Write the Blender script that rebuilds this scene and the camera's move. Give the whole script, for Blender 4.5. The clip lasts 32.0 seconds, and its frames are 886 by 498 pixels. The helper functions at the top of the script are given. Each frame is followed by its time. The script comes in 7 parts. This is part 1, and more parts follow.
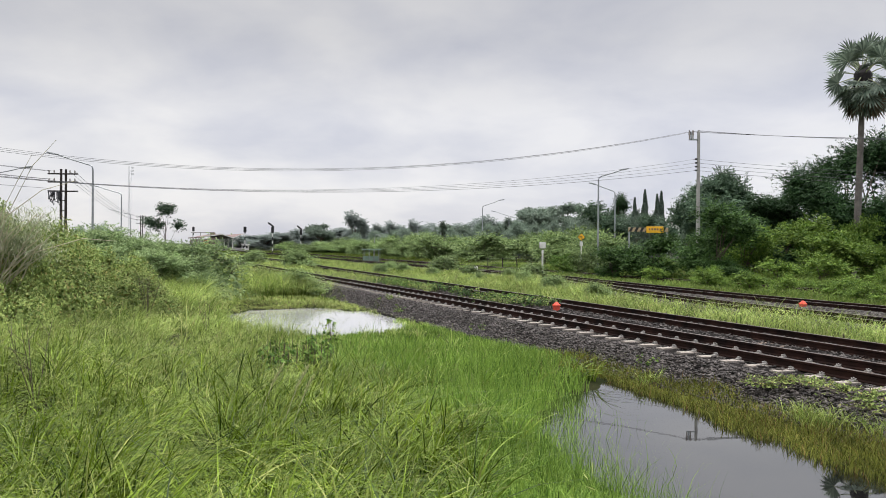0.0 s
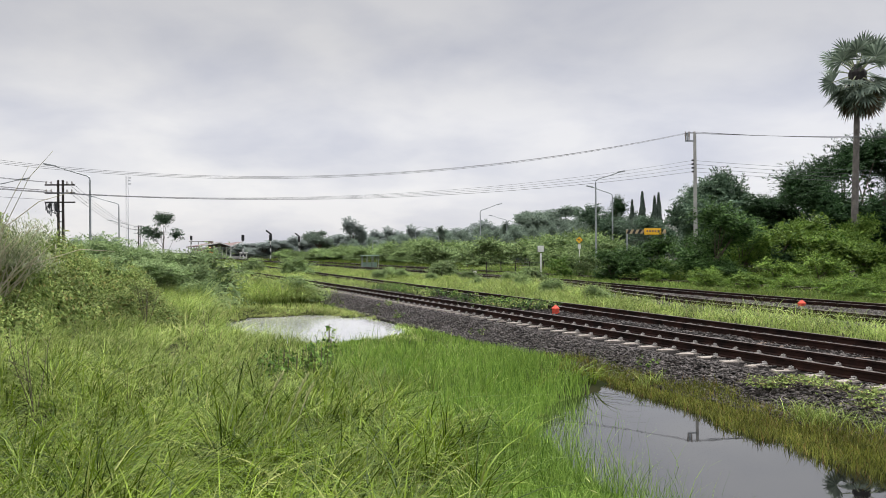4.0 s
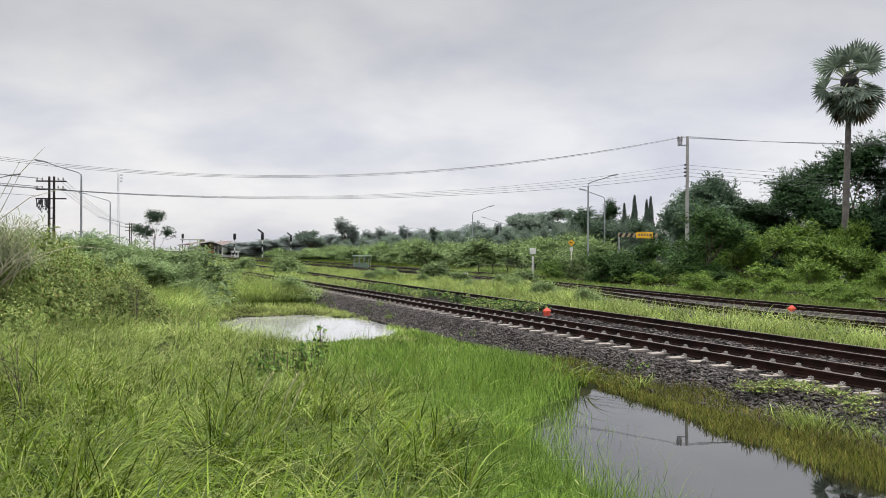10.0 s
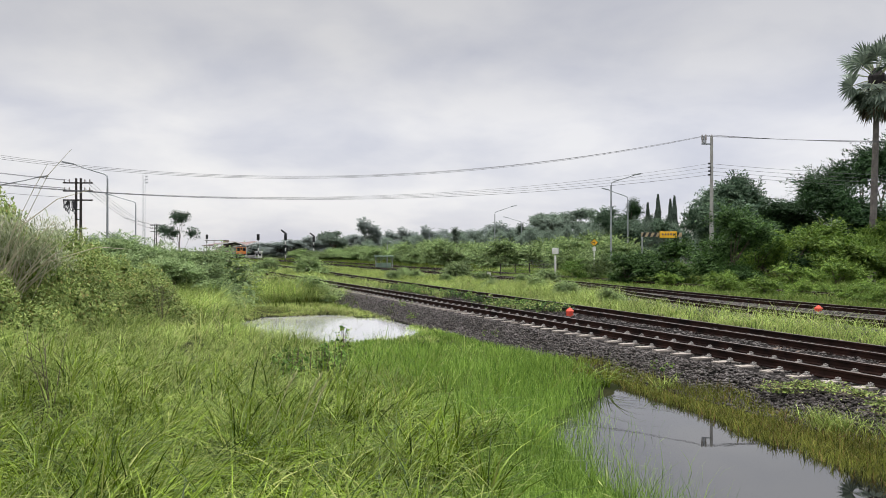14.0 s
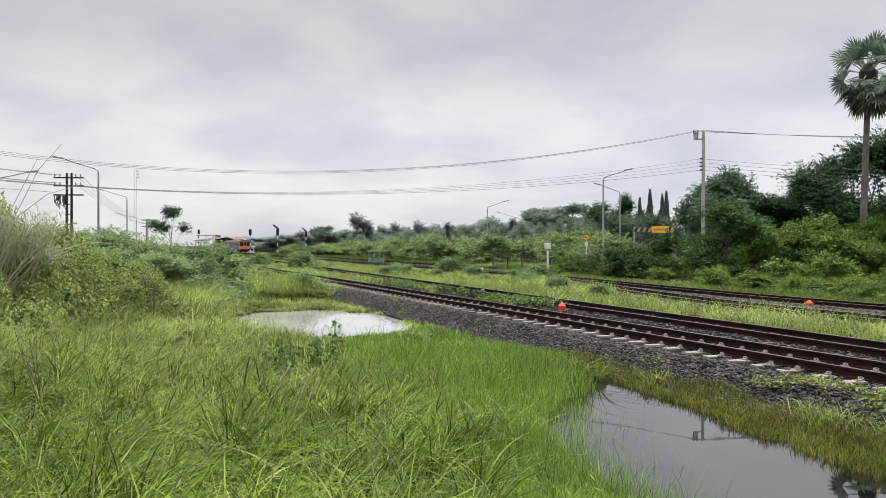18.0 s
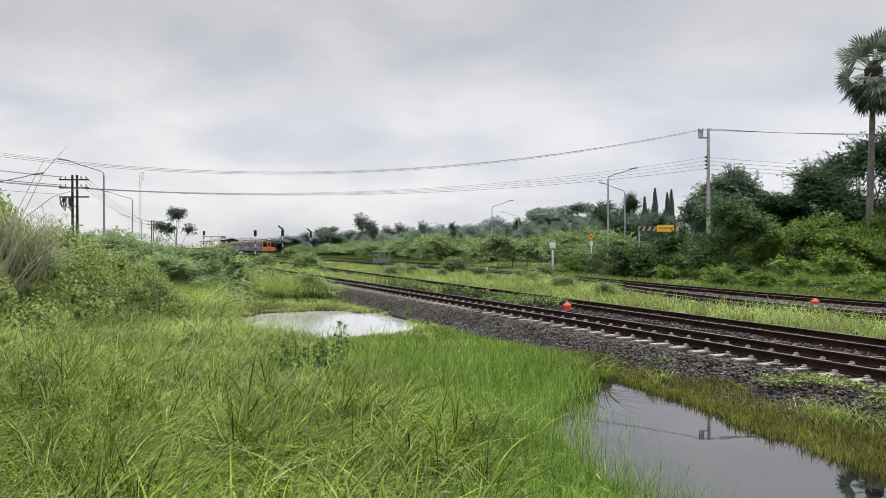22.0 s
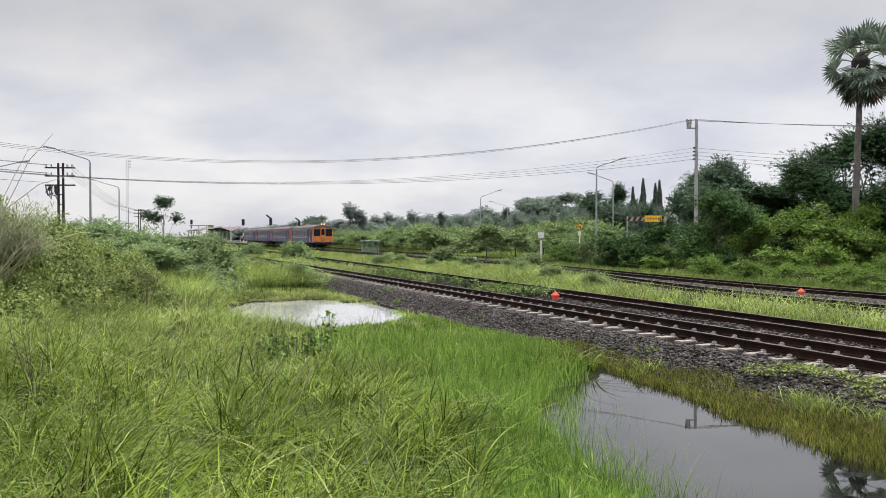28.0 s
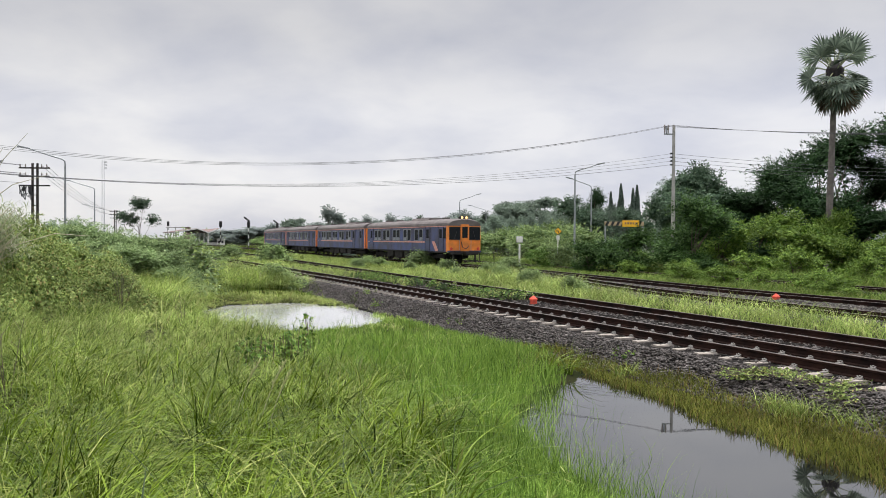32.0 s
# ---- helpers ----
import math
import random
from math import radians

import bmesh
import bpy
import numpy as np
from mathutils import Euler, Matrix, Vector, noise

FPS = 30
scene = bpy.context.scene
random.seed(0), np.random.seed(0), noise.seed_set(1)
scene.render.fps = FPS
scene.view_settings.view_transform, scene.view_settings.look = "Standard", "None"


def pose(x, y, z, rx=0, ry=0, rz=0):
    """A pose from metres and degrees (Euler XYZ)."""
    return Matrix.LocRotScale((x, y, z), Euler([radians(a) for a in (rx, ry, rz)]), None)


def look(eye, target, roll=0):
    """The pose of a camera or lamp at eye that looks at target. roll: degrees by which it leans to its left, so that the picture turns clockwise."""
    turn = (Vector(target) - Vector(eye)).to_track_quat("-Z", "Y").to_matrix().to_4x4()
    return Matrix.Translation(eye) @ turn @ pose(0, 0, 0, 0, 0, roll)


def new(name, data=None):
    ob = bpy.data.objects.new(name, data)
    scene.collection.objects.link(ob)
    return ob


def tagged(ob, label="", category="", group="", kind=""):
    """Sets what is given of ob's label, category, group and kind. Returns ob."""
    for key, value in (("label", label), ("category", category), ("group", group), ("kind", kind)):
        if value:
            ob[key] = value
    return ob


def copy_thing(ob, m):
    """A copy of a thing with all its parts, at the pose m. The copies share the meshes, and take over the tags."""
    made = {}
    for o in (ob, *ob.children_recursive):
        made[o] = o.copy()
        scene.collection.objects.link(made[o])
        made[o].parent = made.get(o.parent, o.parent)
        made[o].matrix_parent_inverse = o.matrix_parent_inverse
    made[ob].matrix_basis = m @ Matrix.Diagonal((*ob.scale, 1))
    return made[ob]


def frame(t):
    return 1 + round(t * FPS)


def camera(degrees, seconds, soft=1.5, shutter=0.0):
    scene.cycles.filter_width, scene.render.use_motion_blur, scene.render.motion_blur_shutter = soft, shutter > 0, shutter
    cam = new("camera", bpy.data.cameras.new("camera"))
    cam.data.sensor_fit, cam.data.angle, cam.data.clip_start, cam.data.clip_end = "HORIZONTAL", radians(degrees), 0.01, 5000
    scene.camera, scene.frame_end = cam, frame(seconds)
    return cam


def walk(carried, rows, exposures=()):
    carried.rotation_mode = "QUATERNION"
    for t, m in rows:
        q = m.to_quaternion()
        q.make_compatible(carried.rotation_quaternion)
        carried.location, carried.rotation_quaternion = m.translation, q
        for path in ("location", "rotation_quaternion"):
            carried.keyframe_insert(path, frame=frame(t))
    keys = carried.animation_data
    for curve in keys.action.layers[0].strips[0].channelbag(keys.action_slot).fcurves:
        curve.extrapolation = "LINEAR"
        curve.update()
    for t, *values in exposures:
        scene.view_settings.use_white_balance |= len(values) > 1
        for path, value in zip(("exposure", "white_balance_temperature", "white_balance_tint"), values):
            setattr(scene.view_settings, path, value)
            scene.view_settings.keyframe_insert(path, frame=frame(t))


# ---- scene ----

# ---------------------------------------------------------------- camera
PATH = (
    (0, 89.71, -0.42, -0.18), (0.5, 90.26, 0.49, -0.11), (1, 90.37, 0.92, 0.01), (1.5, 90.46, 1.04, 0.61),
    (2, 90.37, 0.92, 0.01), (2.5, 90.39, 0.49, 0.01), (3, 90.04, 0.66, 0.07), (3.5, 90.07, 0.67, -0.13),
    (5.5, 89.86, -0.11, -0.50), (6, 89.64, -0.00, 0.00), (6.5, 89.82, -0.11, -0.11), (7, 89.88, 0.21, -0.22),
    (7.5, 89.94, 0.32, -0.62), (8, 90.41, 0.28, -0.89), (8.5, 90.28, 0.14, -1.12), (9, 90.07, -0.48, -1.41),
    (9.5, 90.31, -0.53, -1.02), (10, 90.15, -0.20, -0.86), (10.5, 90.29, -0.09, -0.49), (11, 90.28, -0.45, -0.18),
    (11.5, 90.09, -0.18, 0.18), (12, 90.09, -0.07, 0.12), (12.5, 90.24, 0.00, 0.43), (13, 90.28, 0.03, 0.37),
    (13.5, 90.04, -0.14, 0.36), (14, 90.15, -0.08, 0.70), (14.5, 90.10, -0.26, 0.39), (16.5, 89.65, 0.21, 0.65),
    (17, 89.83, 0.29, 0.43), (17.5, 89.84, 0.11, 0.18), (18, 89.80, -0.07, 0.17), (18.5, 89.79, -0.09, 0.29),
    (19, 89.44, -0.09, 0.54), (19.5, 89.52, -0.06, 0.94), (20, 89.55, 0.05, 1.13), (20.5, 89.37, 0.31, 0.95),
    (21, 89.46, 0.17, 0.96), (21.5, 89.65, 0.12, 0.78), (22, 89.80, 0.22, 0.51), (22.5, 89.80, 0.30, 0.29),
    (23, 89.65, 0.16, 0.06), (23.5, 89.38, 0.13, -0.19), (24, 89.20, 0.07, 0.10), (24.5, 89.06, -0.01, 0.15),
    (25, 89.22, 0.05, 0.06), (25.5, 89.33, 0.02, 0.13), (27.5, 89.21, -0.02, -0.37), (28, 89.07, 0.06, -0.29),
    (28.5, 89.01, -0.06, -0.53), (29, 89.12, -0.09, -0.69), (29.5, 89.19, -0.16, -1.19), (30, 89.13, -0.16, -1.33),
    (30.5, 88.98, -0.09, -1.38), (31, 89.06, 0.03, -1.40), (31.5, 89.23, -0.10, -1.70), (32, 89.32, -0.30, -1.78),
)

cam = camera(57.0, 32.0, soft=0.6)
EYE = (0.0, 0.0, 2.6)
walk(cam, [(t, pose(*EYE, rx, ry, rz)) for t, rx, ry, rz in PATH])

# ---------------------------------------------------------------- sky and light
def sky():
    world = bpy.data.worlds.new("sky")
    scene.world = world
    world.use_nodes = True
    nt = world.node_tree
    N, L = nt.nodes, nt.links
    for n in list(N):
        N.remove(n)
    out, bg = N.new("ShaderNodeOutputWorld"), N.new("ShaderNodeBackground")
    tc, sep = N.new("ShaderNodeTexCoord"), N.new("ShaderNodeSeparateXYZ")
    L.new(tc.outputs["Generated"], sep.inputs[0])
    # a flat cloud deck seen in perspective
    den = N.new("ShaderNodeMath"); den.operation = "ADD"; den.inputs[1].default_value = 0.30
    absz = N.new("ShaderNodeMath"); absz.operation = "ABSOLUTE"
    L.new(sep.outputs["Z"], absz.inputs[0]); L.new(absz.outputs[0], den.inputs[0])
    flat = N.new("ShaderNodeVectorMath"); flat.operation = "DIVIDE"
    comb = N.new("ShaderNodeCombineXYZ")
    for i in range(3):
        L.new(den.outputs[0], comb.inputs[i])
    L.new(tc.outputs["Generated"], flat.inputs[0]); L.new(comb.outputs[0], flat.inputs[1])
    big = N.new("ShaderNodeTexNoise"); big.inputs["Scale"].default_value = 2.3
    big.inputs["Detail"].default_value = 6; big.inputs["Roughness"].default_value = 0.5; big.inputs["Distortion"].default_value = 0.15
    L.new(flat.outputs[0], big.inputs["Vector"])
    ramp = N.new("ShaderNodeValToRGB")
    ramp.color_ramp.elements[0].position, ramp.color_ramp.elements[0].color = 0.34, (0.825, 0.84, 0.93, 1)
    ramp.color_ramp.elements[1].position, ramp.color_ramp.elements[1].color = 0.64, (1.10, 1.09, 1.10, 1)
    L.new(big.outputs["Fac"], ramp.inputs[0])
    # an overcast sky: a pale horizon, a greyer middle, the brightest part overhead
    grad = N.new("ShaderNodeValToRGB")
    g = grad.color_ramp
    for pos, val in ((0.07, 0.40), (0.15, 0.385), (0.24, 0.305), (0.32, 0.28), (0.5, 0.66)):
        g.elements.new(pos).color = (val, val, val * 1.015, 1)
    g.elements[0].color = (0.36, 0.36, 0.37, 1)
    g.elements[-1].position, g.elements[-1].color = 1.0, (1.35, 1.35, 1.35, 1)
    L.new(absz.outputs[0], grad.inputs[0])
    mul = N.new("ShaderNodeMix"); mul.data_type, mul.blend_type = "RGBA", "MULTIPLY"
    mul.inputs["Factor"].default_value = 1.0
    L.new(ramp.outputs[0], mul.inputs["A"]); L.new(grad.outputs[0], mul.inputs["B"])
    side = N.new("ShaderNodeValToRGB")
    side.color_ramp.elements[0].position, side.color_ramp.elements[0].color = 0.25, (1.0, 0.99, 0.96, 1)
    side.color_ramp.elements[1].position, side.color_ramp.elements[1].color = 0.75, (0.94, 0.945, 0.965, 1)
    half = N.new("ShaderNodeMath"); half.operation = "MULTIPLY_ADD"; half.inputs[1].default_value, half.inputs[2].default_value = 0.5, 0.5
    L.new(sep.outputs["X"], half.inputs[0]); L.new(half.outputs[0], side.inputs[0])
    warm = N.new("ShaderNodeMix"); warm.data_type, warm.blend_type = "RGBA", "MULTIPLY"
    warm.inputs["Factor"].default_value = 1.0
    L.new(mul.outputs["Result"], warm.inputs["A"]); L.new(side.outputs[0], warm.inputs["B"])
    gain = N.new("ShaderNodeVectorMath"); gain.operation = "SCALE"; gain.inputs["Scale"].default_value = 2.14
    L.new(warm.outputs["Result"], gain.inputs[0])
    nish = N.new("ShaderNodeTexSky"); nish.sky_type = "NISHITA"; nish.sun_disc = False
    nish.sun_elevation, nish.sun_rotation = radians(73), radians(29)
    dim = N.new("ShaderNodeVectorMath"); dim.operation = "SCALE"; dim.inputs["Scale"].default_value = 0.10
    L.new(nish.outputs[0], dim.inputs[0])
    mix = N.new("ShaderNodeMix"); mix.data_type = "RGBA"; mix.inputs["Factor"].default_value = 0.92
    L.new(dim.outputs[0], mix.inputs["A"]); L.new(gain.outputs[0], mix.inputs["B"])
    L.new(mix.outputs["Result"], bg.inputs[0]); bg.inputs[1].default_value = 1.0
    L.new(bg.outputs[0], out.inputs[0])

sky()
sun = new("sun", bpy.data.lights.new("sun", "SUN"))
sun.data.energy, sun.data.angle, sun.data.color = 3.4, radians(14), (1.0, 0.97, 0.92)
sun.matrix_world = look((9, 16, 60), (0, 0, 0))
scene.view_settings.exposure = 0.0

# ---------------------------------------------------------------- materials
def nodes(name):
    m = bpy.data.materials.new(name)
    m.use_nodes = True
    return m, m.node_tree.nodes, m.node_tree.links, m.node_tree.nodes["Principled BSDF"]

def rgb(c, k=1.0):
    return (min(c[0] * k, 1), min(c[1] * k, 1), min(c[2] * k, 1), 1)

def paint(name, col, rough=0.7, metal=0.0, vary=0.25, scale=4.0, bump=0.2, dirt=None, fine=40.0, piece=False, emit=0.0, gloss=None):
    """A surface with broad stains and fine grain; dirt is a second colour in its patches."""
    m, N, L, b = nodes(name)
    tc = N.new("ShaderNodeTexCoord")
    n1 = N.new("ShaderNodeTexNoise"); n1.inputs["Scale"].default_value = scale; n1.inputs["Detail"].default_value = 5
    n2 = N.new("ShaderNodeTexNoise"); n2.inputs["Scale"].default_value = fine; n2.inputs["Detail"].default_value = 3
    L.new(tc.outputs["Object"], n1.inputs["Vector"]); L.new(tc.outputs["Object"], n2.inputs["Vector"])
    r = N.new("ShaderNodeValToRGB")
    r.color_ramp.elements[0].position, r.color_ramp.elements[0].color = 0.34, rgb(dirt or col, 1 - vary)
    r.color_ramp.elements[1].position, r.color_ramp.elements[1].color = 0.66, rgb(col, 1 + vary * 0.6)
    L.new(n1.outputs["Fac"], r.inputs[0])
    mr = N.new("ShaderNodeMapRange"); mr.inputs[3].default_value, mr.inputs[4].default_value = 1 - vary * 0.7, 1 + vary * 0.7
    L.new(n2.outputs["Fac"], mr.inputs[0])
    mx = N.new("ShaderNodeVectorMath"); mx.operation = "SCALE"
    L.new(r.outputs[0], mx.inputs[0]); L.new(mr.outputs[0], mx.inputs["Scale"])
    last = mx.outputs[0]
    if piece:
        oi = N.new("ShaderNodeObjectInfo") if piece == "object" else N.new("ShaderNodeNewGeometry")
        m2 = N.new("ShaderNodeMapRange"); m2.inputs[3].default_value, m2.inputs[4].default_value = 0.4, 1.7
        L.new(oi.outputs["Random" if piece == "object" else "Random Per Island"], m2.inputs[0])
        s2 = N.new("ShaderNodeVectorMath"); s2.operation = "SCALE"
        L.new(last, s2.inputs[0]); L.new(m2.outputs[0], s2.inputs["Scale"])
        last = s2.outputs[0]
    L.new(last, b.inputs["Base Color"])
    b.inputs["Roughness"].default_value, b.inputs["Metallic"].default_value = rough, metal
    b.inputs["Specular IOR Level"].default_value = gloss if gloss is not None else 0.5 if rough < 0.7 else 0.2
    if bump:
        bp = N.new("ShaderNodeBump"); bp.inputs["Strength"].default_value = bump; bp.inputs["Distance"].default_value = 0.02
        L.new(n2.outputs["Fac"], bp.inputs["Height"]); L.new(bp.outputs[0], b.inputs["Normal"])
    if emit:
        b.inputs["Emission Color"].default_value, b.inputs["Emission Strength"].default_value = rgb(col), emit
    return m

def leafy(name, dark, light, dry=None, patch=0.25, through_it=0.22, rough=0.55, sheen=0.09, each=0.0):
    """Leaves and blades: each its own tint between two greens, some dry, with broad patches."""
    m, N, L, b = nodes(name)
    geo, tc = N.new("ShaderNodeNewGeometry"), N.new("ShaderNodeTexCoord")
    r = N.new("ShaderNodeValToRGB")
    e = r.color_ramp.elements
    e[0].position, e[0].color = 0.0, rgb(dark)
    e[1].position, e[1].color = 0.86 if dry else 1.0, rgb(light)
    if dry:
        x = e.new(0.95); x.color = rgb(dry)
    L.new(geo.outputs["Random Per Island"], r.inputs[0])
    n = N.new("ShaderNodeTexNoise"); n.inputs["Scale"].default_value = patch; n.inputs["Detail"].default_value = 4
    L.new(tc.outputs["Object"], n.inputs["Vector"])
    mr = N.new("ShaderNodeMapRange"); mr.inputs[1].default_value, mr.inputs[2].default_value = 0.3, 0.7
    mr.inputs[3].default_value, mr.inputs[4].default_value = 0.62, 1.38
    L.new(n.outputs["Fac"], mr.inputs[0])
    s = N.new("ShaderNodeVectorMath"); s.operation = "SCALE"
    L.new(r.outputs[0], s.inputs[0]); L.new(mr.outputs[0], s.inputs["Scale"])
    last = s.outputs[0]
    if each:
        oi, m2 = N.new("ShaderNodeObjectInfo"), N.new("ShaderNodeMapRange")
        m2.inputs[3].default_value, m2.inputs[4].default_value = 1 - each, 1 + each * 0.8
        s2 = N.new("ShaderNodeVectorMath"); s2.operation = "SCALE"
        L.new(oi.outputs["Random"], m2.inputs[0]); L.new(last, s2.inputs[0]); L.new(m2.outputs[0], s2.inputs["Scale"])
        last = s2.outputs[0]
    L.new(last, b.inputs["Base Color"])
    b.inputs["Roughness"].default_value = rough
    b.inputs["Specular IOR Level"].default_value = sheen
    t = N.new("ShaderNodeBsdfTranslucent"); L.new(last, t.inputs[0])
    mx = N.new("ShaderNodeMixShader"); mx.inputs[0].default_value = through_it
    L.new(b.outputs[0], mx.inputs[1]); L.new(t.outputs[0], mx.inputs[2])
    L.new(mx.outputs[0], N["Material Output"].inputs[0])
    return m

def water_mat(name="pond_water", ripple=0.006, fine=2.2, rough=0.015, base_grey=0.006, ior=4.2):
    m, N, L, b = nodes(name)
    b.inputs["Base Color"].default_value = (base_grey, base_grey, base_grey * 0.99, 1)
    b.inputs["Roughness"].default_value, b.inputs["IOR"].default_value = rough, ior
    tc = N.new("ShaderNodeTexCoord")
    n = N.new("ShaderNodeTexNoise"); n.inputs["Scale"].default_value = fine; n.inputs["Detail"].default_value = 2
    bp = N.new("ShaderNodeBump"); bp.inputs["Strength"].default_value = ripple; bp.inputs["Distance"].default_value = 0.05
    L.new(tc.outputs["Object"], n.inputs["Vector"]); L.new(n.outputs["Fac"], bp.inputs["Height"]); L.new(bp.outputs[0], b.inputs["Normal"])
    return m

def glass_mat():
    m, N, L, b = nodes("dark_glass")
    b.inputs["Base Color"].default_value = (0.02, 0.022, 0.025, 1)
    b.inputs["Roughness"].default_value, b.inputs["IOR"].default_value = 0.15, 1.06
    return m

